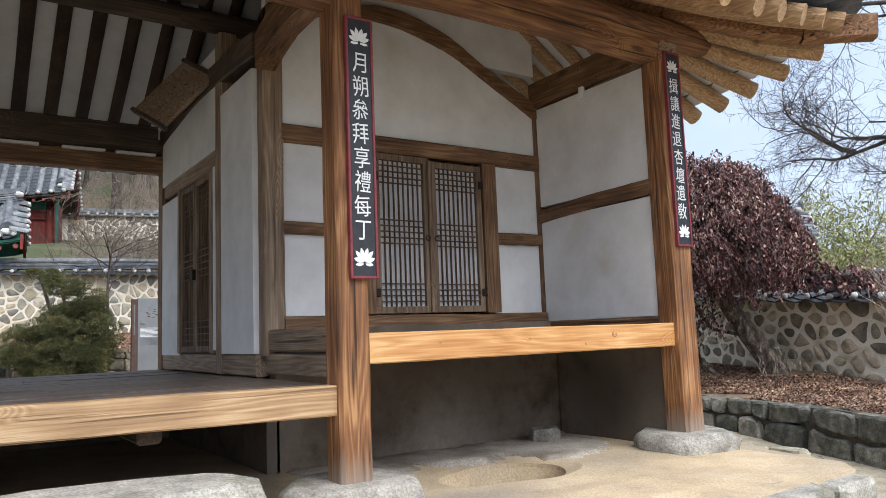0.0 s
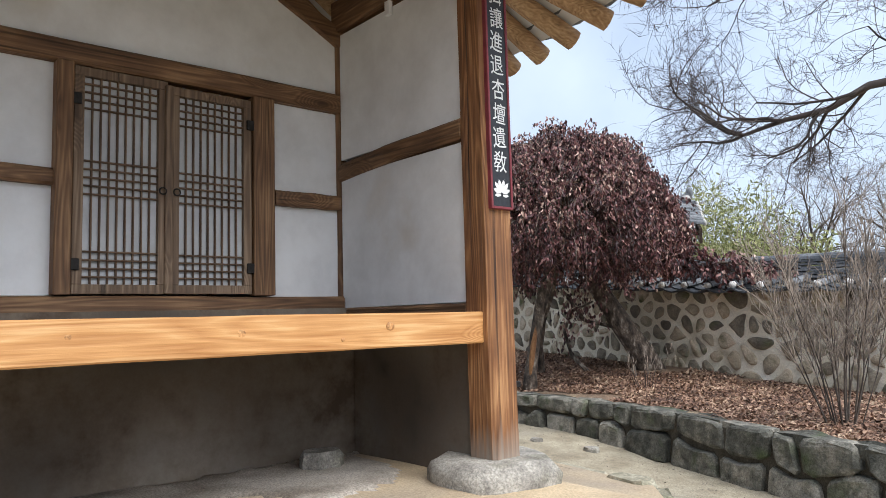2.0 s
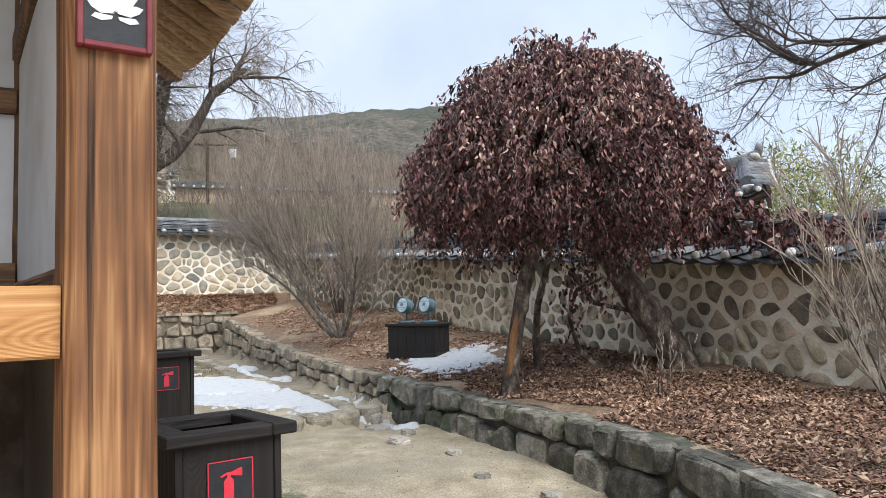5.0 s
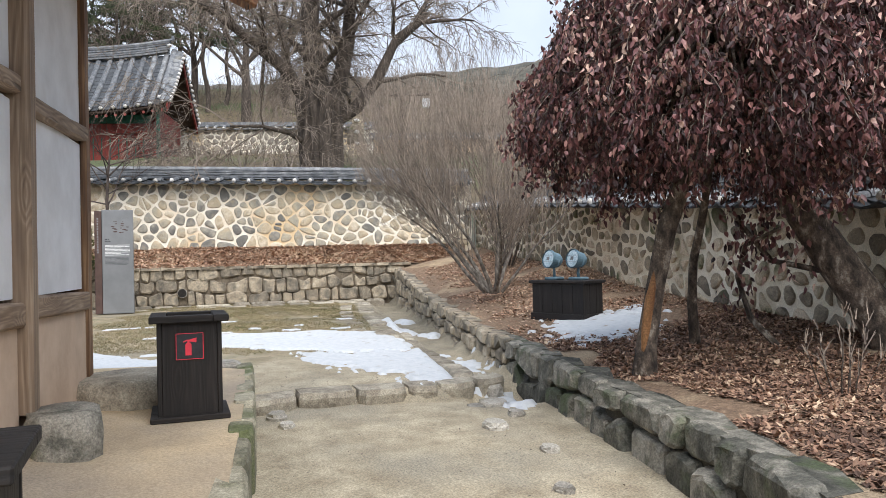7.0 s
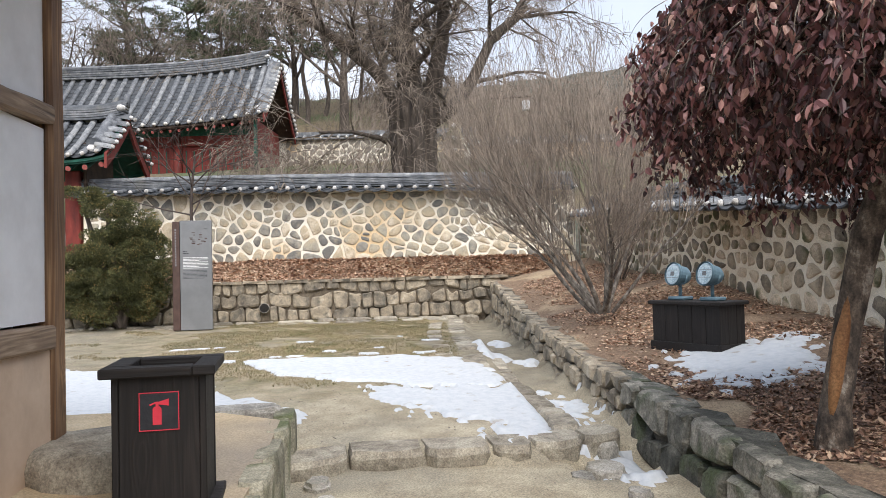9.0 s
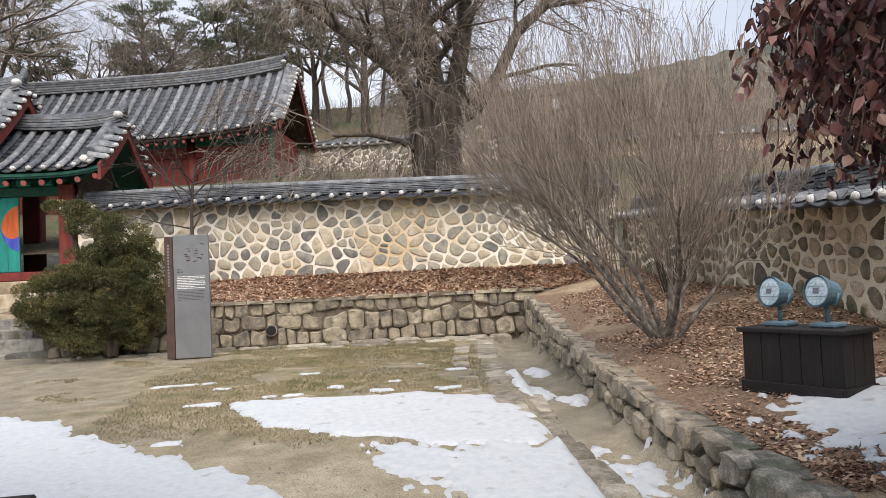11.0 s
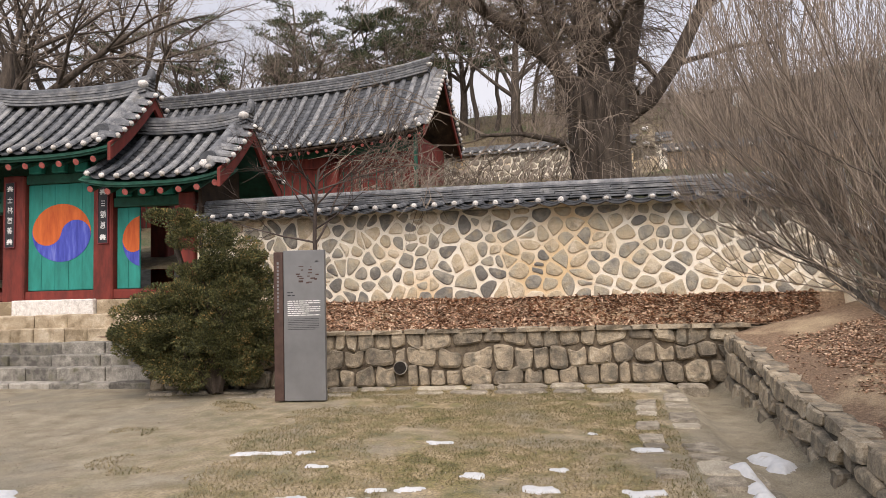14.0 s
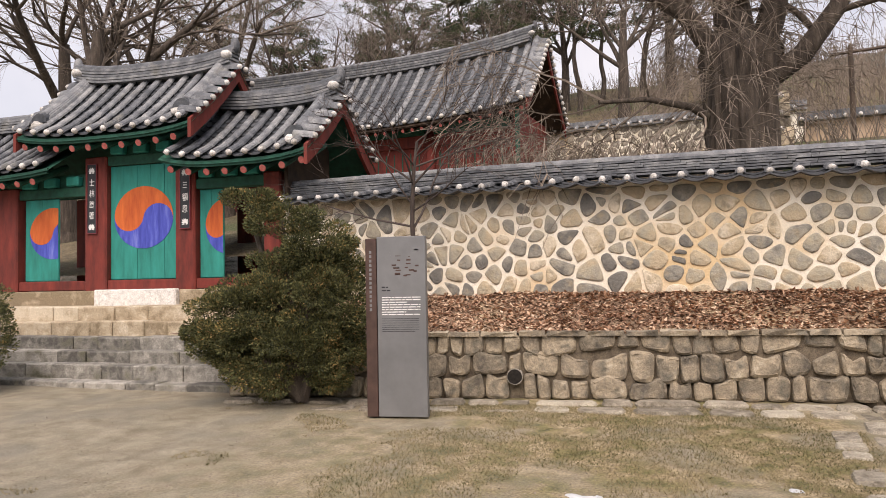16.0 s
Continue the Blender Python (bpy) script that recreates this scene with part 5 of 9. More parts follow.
# eave edge: tile mouths
def eave_tiles(p, q, n, out):
    for i in range(n):
        t = (i + 0.5) / n
        x, y = p[0] + (q[0] - p[0]) * t, p[1] + (q[1] - p[1]) * t
        pts = []
        for d in (0.0, 0.5, 1.0, 1.5, 2.2, 2.9):
            px, py = x - out[0] * d, y - out[1] * d
            if d and abs(roof_z(px, py) - (roof_z(x, y) + 0.6 * d)) > 0.7:
                break
            pts.append((px + (out[0] * 0.12 if d == 0 else 0), py + (out[1] * 0.12 if d == 0 else 0), roof_z(px, py) + 0.15))
        if len(pts) > 1:
            side = Vector((out[1], -out[0], 0))
            row = part("round_tile", half_tube(MB(), pts, [0.075] * len(pts), side, (0, 0, 1)), TILE, hall)
    edge = MB()
    m = n * 4
    for i in range(m + 1):
        t = i / m
        x, y = p[0] + (q[0] - p[0]) * t, p[1] + (q[1] - p[1]) * t
        z = roof_z(x, y) + 0.135 - 0.045 * abs(math.sin(math.pi * t * n))
        edge.v += [(x + out[0] * 0.14, y + out[1] * 0.14, z - 0.03), (x + out[0] * 0.14, y + out[1] * 0.14, z + 0.02), (x - out[0] * 0.15, y - out[1] * 0.15, z + 0.06), (x - out[0] * 0.15, y - out[1] * 0.15, z - 0.02)]
    edge.f = [(i * 4 + j, i * 4 + (j + 1) % 4, i * 4 + 4 + (j + 1) % 4, i * 4 + 4 + j) for i in range(m) for j in range(4)]
    part("eave_tiles", edge, TILE, hall)


eave_tiles((E0, S0), (E0, north_eave(E0)), 48, (1, 0))
eave_tiles((E1, north_eave(E1)), (E1, S0), 48, (-1, 0))
eave_tiles((E0, north_eave(E0)), (E1, north_eave(E1)), 21, (0, 1))
eave_tiles((E1, S0), (E0, S0), 21, (0, -1))
part("roof_ridge", MB().timber((RIDGE_X, S0 + 3.2, 5.95), (RIDGE_X, S1 - 3.2, 5.95), 0.3, 0.45, seg=8), TILE, hall)

# hoisted door panel under the hall's rafters
hp = thing("hoisted_panel", (-7.6, 1.75, 3.5), "pale wooden door panel hoisted and tilted under rafters", "door panel")
part("board", MB().box(-0.24, 0.24, -0.02, 0.02, -0.32, 0.32).moved(pose(-6.95, 1.74, 3.74, -30, 30, 25)), GREYWOOD["x"], hp)
part("rim", MB().box(-0.27, 0.27, -0.03, 0.03, -0.36, -0.32).moved(pose(-6.95, 1.74, 3.74, -30, 30, 25)), DARKWOOD["x"], hp)
part("rim", MB().box(-0.27, 0.27, -0.03, 0.03, 0.32, 0.36).moved(pose(-6.95, 1.74, 3.74, -30, 30, 25)), DARKWOOD["x"], hp)

# ---- lettering ----
def glyphs(text, size):
    """The outline mesh of one line of text, centred on its origin in the x-y plane, or None when it has no shape."""
    cu = bpy.data.curves.new("lettering", "FONT")
    cu.body, cu.size, cu.align_x, cu.align_y, cu.extrude = text, size, "CENTER", "CENTER", 0.002
    cu.resolution_u = 2
    ob = bpy.data.objects.new("lettering", cu)
    scene.collection.objects.link(ob)
    me = bpy.data.meshes.new_from_object(ob.evaluated_get(bpy.context.evaluated_depsgraph_get()))
    mb = MB().add([tuple(v.co) for v in me.vertices], [tuple(p.vertices) for p in me.polygons])
    bpy.data.objects.remove(ob)
    bpy.data.curves.remove(cu)
    bpy.data.meshes.remove(me)
    if mb.v:
        c = [(min(p[i] for p in mb.v) + max(p[i] for p in mb.v)) / 2 for i in range(2)]
        mb.v = [(p[0] - c[0], p[1] - c[1], p[2]) for p in mb.v]
    return mb


def lotus(size, down=False):
    mb = MB()
    for k, a in enumerate((-70, -40, -14, 14, 40, 70)):
        a = radians(a)
        L = size * (0.62 if abs(a) > 1 else 0.75)
        d, s = Vector((math.sin(a), math.cos(a), 0)), Vector((math.cos(a), -math.sin(a), 0))
        pts = [Vector((0, -size * 0.25, 0)) + d * (L * t) + s * (w * size) for t, w in ((0.05, 0), (0.45, 0.13), (0.8, 0.09), (1, 0), (0.8, -0.09), (0.45, -0.13))]
        mb.add([(p.x, p.y, 0.002 + 0.0004 * k) for p in pts], [(0, 1, 2, 3, 4, 5)])
    for sx in (-1, 1):
        mb.add([(sx * size * x, y * size, 0.002) for x, y in ((0.05, -0.3), (0.42, -0.28), (0.5, -0.38), (0.3, -0.44), (0.08, -0.38))], [(0, 1, 2, 3, 4)])
    return mb


def couplet(name, m, w, h, chars, label, size=0.125, pads=0.0):
    """A tall lettered board: m puts its centre, with x across, y up and z out."""
    at = m.translation
    t = thing(name, at, label, "signboard", group="lettered boards on the posts")
    part("board", MB().box(-w / 2 + 0.012, w / 2 - 0.012, -h / 2 + 0.012, h / 2 - 0.012, -0.02, 0.004, 0.002).moved(m), BLACK, t)
    for a in ((-w / 2, -w / 2 + 0.016, -h / 2, h / 2), (w / 2 - 0.016, w / 2, -h / 2, h / 2), (-w / 2 + 0.016, w / 2 - 0.016, -h / 2, -h / 2 + 0.016), (-w / 2 + 0.016, w / 2 - 0.016, h / 2 - 0.016, h / 2)):
        part("rim", MB().box(a[0], a[1], a[2], a[3], -0.022, 0.012, 0.003).moved(m), MAROON, t, "maroon painted rim")
    n = len(chars)
    top, bot = h / 2 - 0.05 - 0.09 * (size / 0.125), -h / 2 + 0.05 + 0.09 * (size / 0.125)
    for s in ((top + 0.015), (bot - 0.015)):
        part("lotus", lotus(size * 0.95).moved(m @ pose(0, s, 0.004)), WHITE, t, "white lotus emblem")
    for i, c in enumerate(chars):
        y = top + (bot - top) * (i + 1) / (n + 1)
        mb = glyphs(c, size) if c != "-" else None
        if not mb or not mb.v:
            mb = MB()
            for k in range(3):
                mb.box(-size * 0.33, size * 0.33, (k - 1.15) * size * 0.3, (k - 0.85) * size * 0.3, 0, 0.003)
        wobble = 4 * math.sin(i * 2.3)
        part("lettering", mb.moved(m @ pose(0.004 * math.sin(i * 1.7), y, 0.004, 0, 0, wobble) @ Matrix.Diagonal((0.92, 1.12, 1, 1))), WHITE, t)
    return t


FACE_E = Matrix(((0, 0, 1, 0), (1, 0, 0, 0), (0, 1, 0, 0), (0, 0, 0, 1)))   # x across to north, y up, z out to east
couplet("couplet_board", Matrix.Translation((-3.89, 2.055, 2.56)) @ FACE_E, 0.185, 1.60, "月朔叅拜享禮每丁", "black wooden board with white calligraphy and maroon rim")
couplet("couplet_board", Matrix.Translation((-3.89, 5.0, 2.87)) @ FACE_E, 0.185, 1.64, "揖讓進退杏壇遺敎", "black wooden board with white calligraphy and maroon rim")

# stepping stone before the hall, drifted soot stones
solid("stepping_stone", stone_base(-3.35, 0.35, 0.34, 0.98, PZ, 0.84, 71), GRANITE, "long pale granite stepping stone before the hall", "stepping stone", smooth=False)
solid("loose_stone", stone_base(-5.1, 4.45, 0.12, 0.16, PZ, 0.56, 72), GRANITE, "loose grey stone on the sooty platform", "stone", smooth=False)
part("camera_box", MB().box(-4.86, -4.80, 4.87, 4.905, 3.55, 3.66, 0.006), PLASTER, hall, "small white plastic sensor")


# ---- extinguisher boxes ----
def extinguisher_box(x, y, z, turn, tall=0.62):
    m = pose(x, y, z, 0, 0, turn)
    sign = pose(x, y, z + tall - 0.615, 0, 0, turn)
    t = thing("extinguisher_box", (x, y, z), "dark brown wooden box with a red extinguisher sign, on the platform", "box", group="fire extinguisher boxes")
    w = 0.20
    for a in range(4):
        q = m @ pose(0, 0, 0, 0, 0, 90 * a)
        part("panel", MB().box(w - 0.018, w - 0.004, -w + 0.03, w - 0.03, 0.03, tall - 0.04, 0.003).moved(q), BOXWOOD["z"], t)
        for y0 in (-w, w - 0.03):
            part("stile", MB().box(w - 0.018, w, y0 + 0.001, y0 + 0.029, 0.03, tall - 0.04, 0.003).moved(q), BOXWOOD["z"], t)
        part("base_rail", MB().box(w - 0.01, w + 0.045, -w - 0.045, w + 0.0, 0, 0.035, 0.005).moved(q), BOXWOOD["y"], t)
        part("rim_rail", MB().box(w - 0.055, w + 0.045, -w - 0.045, w - 0.055, tall - 0.045, tall, 0.006).moved(q), BOXWOOD["y"], t)
        for k in (-0.1, 0.1):
            part("bolt", MB().ball((w - 0.02, k, tall - 0.09), (0.006, 0.006, 0.006), 6, 4).moved(q), STEEL, t, smooth=True)
    part("floor", MB().box(-w + 0.02, w - 0.02, -w + 0.02, w - 0.02, 0.03, 0.05).moved(m), BOXWOOD["x"], t)
    plate = part("sign_plate", MB().box(w - 0.005, w + 0.002, -0.085, 0.085, 0.33, 0.50, 0.001).moved(sign), BLACK, t, "black sign with red extinguisher pictogram")
    X = w + 0.002
    for a in ((-0.085, -0.081, 0.33, 0.50), (0.081, 0.085, 0.33, 0.50), (-0.081, 0.081, 0.33, 0.334), (-0.081, 0.081, 0.496, 0.50)):
        part("rim", MB().box(X, X + 0.002, *a, 0.0005).moved(sign), SIGNRED, plate)
    ic = MB()
    out = [(-0.028, 0.352), (0.018, 0.352), (0.018, 0.434), (0.008, 0.446), (-0.018, 0.446), (-0.028, 0.434)]
    ic.add([(X + 0.003, a, b) for a, b in out], [tuple(range(6))])
    for q in (((-0.012, 0.446), (0.003, 0.446), (0.003, 0.470), (-0.012, 0.470)), ((0.003, 0.456), (0.056, 0.447), (0.056, 0.484), (0.003, 0.469)), ((-0.012, 0.461), (-0.012, 0.470), (-0.044, 0.458), (-0.041, 0.450))):
        ic.add([(X + 0.003, a, b) for a, b in q], [(0, 1, 2, 3)])
    ic.v = [(a, -0.004 + c * 0.82, 0.412 + (z - 0.416) * 0.86) for a, c, z in ic.v]
    part("pictogram", ic.moved(sign), SIGNRED, plate)
    return t


extinguisher_box(-7.84, 6.06, 0.382, 2, tall=0.678)
extinguisher_box(-4.72, 5.49, 0.345, 4, tall=0.595)

# ---- kerb stones of the platform ----
def kerb(pts, seed, z0, z1, depth, sx, parent, material, lean=0.0, name="kerb_stone"):
    """A row of rough stones along a plan line, one object each."""
    r = random.Random(seed)
    for p, q in zip(pts, pts[1:]):
        p, q = Vector((*p, 0)), Vector((*q, 0))
        L = (q - p).length
        d = (q - p).normalized()
        s = Vector((d.y, -d.x, 0))
        a = 0.0
        while a < L - 0.05:
            b = min(L, a + sx * r.uniform(0.6, 1.5))
            if L - b < 0.15:
                b = L
            n = 10
            cx, w = (a + b) / 2, (b - a) / 2 - 0.008
            vs = []
            lo, hi = z0 - 0.05, z1 + r.uniform(-0.03, 0.012)
            ring = []
            for i in range(n):
                t = 2 * math.pi * i / n
                e = 0.42
                ring.append((math.copysign(abs(math.cos(t)) ** e, math.cos(t)) * w * r.uniform(0.93, 1.02), math.copysign(abs(math.sin(t)) ** e, math.sin(t)) * depth * r.uniform(0.85, 1.05)))
            for k, z in ((1.0, lo), (1.0, hi - 0.04), (0.86, hi)):
                vs += [p + d * (cx + x * k) + s * (y * k) + Vector((0, 0, z + r.uniform(-0.008, 0.008))) for x, y in ring]
            fs = [(k * n + i, k * n + (i + 1) % n, (k + 1) * n + (i + 1) % n, (k + 1) * n + i) for k in range(2) for i in range(n)] + [tuple(range(2 * n, 3 * n))]
            part(name, MB().add(vs, fs), material, parent)
            a = b


# ---- information stele ----
stele = thing("information_stele", (-19.8, 4.36, 0.40), "tall grey metal information stele with a brown steel post", "sign")
SM = Matrix.Translation((-19.78, 4.37, 0.36)) @ FACE_E
part("panel", MB().box(-0.31, 0.31, 0, 2.22, -0.10, 0, 0.006).moved(SM), STEEL, stele, "brushed grey panel")
part("side_post", MB().box(-0.455, -0.315, 0, 2.20, -0.10, 0.01, 0.006).moved(SM), RUST, stele, "rust-brown steel post")
r = random.Random(3)
for row, (y, w, hh) in enumerate([(1.585, 0.09, 0.016), (1.545, 0.12, 0.014)] + [(1.46 - 0.03 * i, 0.5 if i not in (2, 6) else 0.32, 0.012) for i in range(8)]):
    x = -0.25
    while x < -0.25 + w:
        e = min(-0.25 + w, x + r.uniform(0.04, 0.11))
        part("text_bar", MB().box(x, e - 0.01, y, y + hh, 0, 0.0015, 0.0003).moved(SM), WHITE if row > 1 else BLACK, stele)
        x = e
for i in range(7):
    part("text_bar", MB().box(-0.25, 0.22 - 0.05 * (i == 6), 1.20 - 0.026 * i, 1.206 - 0.026 * i, 0, 0.0012, 0.0003).moved(SM), BLACK, stele)
for i in range(26):
    x, y = r.uniform(-0.2, 0.22), r.uniform(1.72, 2.05)
    part("relief_mark", MB().box(x, x + r.uniform(0.02, 0.08), y, y + r.uniform(0.008, 0.03), 0, 0.0015, 0.0003).moved(SM), RUST if i % 3 else STEEL, stele)
for i in range(14):
    part("text_bar", MB().box(-0.405, -0.375, 1.30 + i * 0.055, 1.335 + i * 0.055, 0.01, 0.0115, 0.0003).moved(SM), STEEL, stele)

# ---- floodlights on a wooden chest ----
CH = pose(-11.55, 10.80, 0.58, 0, 0, -65.7)
chest = thing("lamp_chest", CH.translation, "dark weathered wooden chest that carries two floodlights", "chest")
for a, (hw, hd) in ((0, (0.21, 0.43)), (90, (0.43, 0.21)), (180, (0.21, 0.43)), (270, (0.43, 0.21))):
    q = CH @ pose(0, 0, 0, 0, 0, a)
    k = 5 if hd > 0.3 else 3
    for i in range(k):
        y0 = -hd + 2 * hd * i / k
        part("board", MB().box(hw - 0.02, hw, y0 + 0.002, y0 + 2 * hd / k - 0.002, 0.02, 0.44, 0.003).moved(q), BOXWOOD["z"], chest)
    part("base_rail", MB().box(hw - 0.01, hw + 0.02, -hd - 0.02, hd - 0.01, -0.06, 0.04).moved(q), BOXWOOD["y"], chest)
part("lid", MB().box(-0.245, 0.245, -0.465, 0.465, 0.44, 0.48, 0.008).moved(CH), BOXWOOD["y"], chest)
LAMP_TURN = -14
for dy in (-0.21, 0.20):
    fl = thing("floodlight", (CH @ Vector((0, dy, 0.48))), "round blue-grey enamel floodlight on a foot", "floodlight", group="floodlights")
    fm = CH @ pose(0, dy, 0.48) @ Matrix.Diagonal((0.58, 0.58, 0.58, 1))
    part("foot", MB().box(-0.15, 0.15, -0.19, 0.19, 0, 0.07, 0.02).moved(fm), LAMPBLUE, fl)
    part("stem", MB().tube([(0, 0, 0.06), (0, 0, 0.30)], [0.035, 0.03], 10).moved(fm), LAMPBLUE, fl, smooth=True)
    hm = fm @ pose(0, 0, 0.47, 0, -10, LAMP_TURN)
    part("yoke", MB().tube([(0, -0.215, 0), (0, -0.20, -0.14), (0, 0, -0.19), (0, 0.20, -0.14), (0, 0.215, 0)], [0.015] * 5, 6).moved(hm), LAMPBLUE, fl, smooth=True)
    body = part("housing", MB().tube([(-0.2, 0, 0), (-0.17, 0, 0), (-0.1, 0, 0), (0.09, 0, 0), (0.10, 0, 0), (0.15, 0, 0)], [0.07, 0.12, 0.17, 0.19, 0.215, 0.215], 20).moved(hm), LAMPBLUE, fl, smooth=False)
    part("lens", MB().tube([(0.150, 0, 0), (0.166, 0, 0), (0.172, 0, 0)], [0.195, 0.19, 0.15], 22).moved(hm), LENS, body)
    part("rim", MB().tube([(0.13, 0, 0), (0.15, 0, 0), (0.182, 0, 0)], [0.217, 0.226, 0.222], 22, caps=False).moved(hm), LAMPBLUE, body)
    part("name_plate", MB().box(0.173, 0.177, -0.05, 0.05, -0.035, 0.045, 0.001).moved(hm), STEEL, body)
    for i in range(2):
        part("guard_bar", MB().box(0.176, 0.181, -0.19, 0.18, -0.07 + 0.14 * i - 0.003, -0.07 + 0.14 * i + 0.003, 0.001).moved(hm), STEEL, body)

# ---- gate steps and threshold ----
steps = thing("gate_steps", kp(0, 2, 0.4), "worn grey stone steps up to the gate", "steps", kind="structure")
TREADS = [(2.85, 0.49), (2.5, 0.73), (2.15, 0.92), (1.8, 1.14), (1.45, 1.39), (1.05, 1.66)]
r = random.Random(21)
for i, (n1, z) in enumerate(TREADS):
    zb = TREADS[i - 1][1] if i else 0.30
    u = -7.2 if i < 4 else -4.5
    end = 3.95 if i < 4 else 3.1
    while u < end - 0.02:
        e = min(end, u + r.uniform(0.45, 1.1))
        if end - e < 0.2:
            e = end
        o = r.uniform(-0.02, 0.02)
        part("step_stone", MB().box(u + 0.006, e - 0.006, n1 - (0.62 if i < 5 else 1.0), n1 + o, zb - 0.06, z + r.uniform(-0.015, 0.01), 0.018).moved(KM), STEPGREY if i < 4 else TANSTONE, steps)
        u = e
part("core", MB().box(-7.1, 3.8, -2.6, 0.9, 0.2, 1.62).moved(KM), JOINT, steps)

gate = thing("gate", kp(0, 0, 1.65), "three-bay shrine gate painted red and green under tiled roofs", "gate")


def kpart(name, mb, material, parent=None, label="", smooth=False):
    return part(name, mb.moved(KM), material, parent or gate, label, smooth)


kpart("plinth", MB().box(-1.05, 0.92, -0.25, 0.3, 1.62, 1.98, 0.02), PLUG, label="whitewashed plinth")
kpart("plinth", MB().box(-3.8, -1.06, -0.25, 0.2, 1.62, 1.96, 0.02), TANSTONE)
kpart("plinth", MB().box(0.93, 3.3, -0.25, 0.2, 1.62, 1.96, 0.02), TANSTONE)
kpart("floor", MB().box(-5.5, 3.3, -2.6, -0.26, 1.5, 1.96, 0.02), MUD)
for u0, u1, ztop in ((-1.41, -0.86, 4.75), (0.82, 1.28, 4.75), (-3.72, -3.2, 4.2), (2.82, 3.2, 4.2), (-6.2, -5.8, 4.2)):
    for n in (0.0, -2.2):
        kpart("post", MB().box(u0, u1, n - 0.17, n + 0.17, 1.9, ztop, 0.03), RED)
for a, b in ((-0.86, 0.82), (-3.2, -1.41), (1.28, 2.82), (-5.8, -3.72)):
    kpart("threshold", MB().box(a, b, -0.1, 0.12, 1.97, 2.17, 0.012), RED)
    top = 4.55 if a == -0.86 else 3.95
    kpart("lintel", MB().box(a, b, -0.1, 0.12, top, top + 0.2, 0.012), GREEN)
    kpart("frieze", MB().box(a, b, -0.06, 0.05, top + 0.2, top + 0.48, 0.01), GREEN)
    for k in range(3):
        c = a + (b - a) * (k + 0.5) / 3
        kpart("bracket", MB().box(c - 0.16, c + 0.16, 0.05, 0.2, top + 0.22, top + 0.42, 0.02), TEAL)


def taegeuk(cu, cz, ru, rz, n, ang=-8):
    """The two comma shapes of the painted circle, as flat plates."""
    a0 = radians(ang)
    big = [(math.cos(a0 + math.pi * i / 24), math.sin(a0 + math.pi * i / 24)) for i in range(25)]
    ax, ay = math.cos(a0), math.sin(a0)
    s = []
    for i in range(1, 24):
        t = math.pi * i / 24
        k = 0.5
        # from the far end of the diameter back to its start, by two small half circles
        cx, sgn = (-0.5, -1) if i < 12 else (0.5, 1)
        tt = 2 * t if i < 12 else 2 * t - math.pi
        along, off = cx - k * math.cos(tt), sgn * k * math.sin(tt)
        s.append((ax * along - ay * off, ay * along + ax * off))
    orange = big + s
    blue = [(-x, -y) for x, y in orange]
    out = []
    for pl in (orange, blue):
        m = len(pl)
        mb = MB()
        mb.v = [(cu + x * ru, n, cz + y * rz) for x, y in pl] + [(cu + x * ru, n + 0.006, cz + y * rz) for x, y in pl]
        mb.f = [tuple(range(m, 2 * m))] + [(i, (i + 1) % m, m + (i + 1) % m, m + i) for i in range(m)]
        out.append(mb)
    return out


def gate_door(u0, u1, z0, z1, cu, cz, ru, rz, clip, label, hinge=None):
    leaf = part("door_leaf", MB().box(u0, u1, 0.0, 0.03, z0, z1, 0.004).moved(KM), TEAL, gate, label)
    nb = max(2, int((u1 - u0) / 0.33))
    for i in range(nb):
        a = u0 + (u1 - u0) * i / nb
        part("plank", MB().box(a + 0.004, a + (u1 - u0) / nb - 0.004, 0.031, 0.042, z0 + 0.01, z1 - 0.01, 0.003).moved(KM), TEAL, leaf)
    for mb, mt in zip(taegeuk(cu, cz, ru, rz, 0.044), (ORANGE, BLUE)):
        mb.v = [(min(max(p[0], u0 + 0.01), u1 - 0.01), p[1], p[2]) for p in mb.v]
        part("painted_swirl", mb.moved(KM), mt, leaf)


gate_door(-0.85, 0.81, 2.18, 4.54, -0.03, 3.45, 0.72, 0.64, None, "closed teal plank door with an orange and blue swirl")
gate_door(-3.1, -2.2, 2.18, 3.94, -2.35, 3.2, 0.62, 0.55, None, "teal door leaf with a painted swirl, half open")
gate_door(1.32, 1.86, 2.18, 3.94, 1.95, 3.2, 0.5, 0.55, None, "teal door leaf with a painted swirl, half open")
# what shows through the half-open side bay: a pale lit panel and a far red post
kpart("inner_panel", MB().box(2.0, 2.34, -2.25, -2.2, 2.6, 3.5, 0.01), NEWPINE["z"], label="pale yellow inner door panel")
kpart("inner_panel", MB().box(2.0, 2.34, -2.25, -2.2, 2.1, 2.55, 0.01), WHITE)
kpart("inner_frame", MB().box(1.93, 2.0, -2.28, -2.18, 2.0, 3.9, 0.01), RED)
kpart("inner_frame", MB().box(2.34, 2.41, -2.28, -2.18, 2.0, 3.9, 0.01), RED)
KF = Matrix(((KU.x, 0, KN.x, 0), (KU.y, 0, KN.y, 0), (0, 1, 0, 0), (0, 0, 0, 1)))
for u, z0, z1, chars in ((-1.19, 3.14, 4.60, "士林首善"), (1.085, 3.16, 4.43, "-額恩")):
    couplet("gate_board", Matrix.Translation(kp(u, 0.20, (z0 + z1) / 2)) @ KF, 0.25, z1 - z0, chars, "small black board with white calligraphy on the gate", size=0.15)


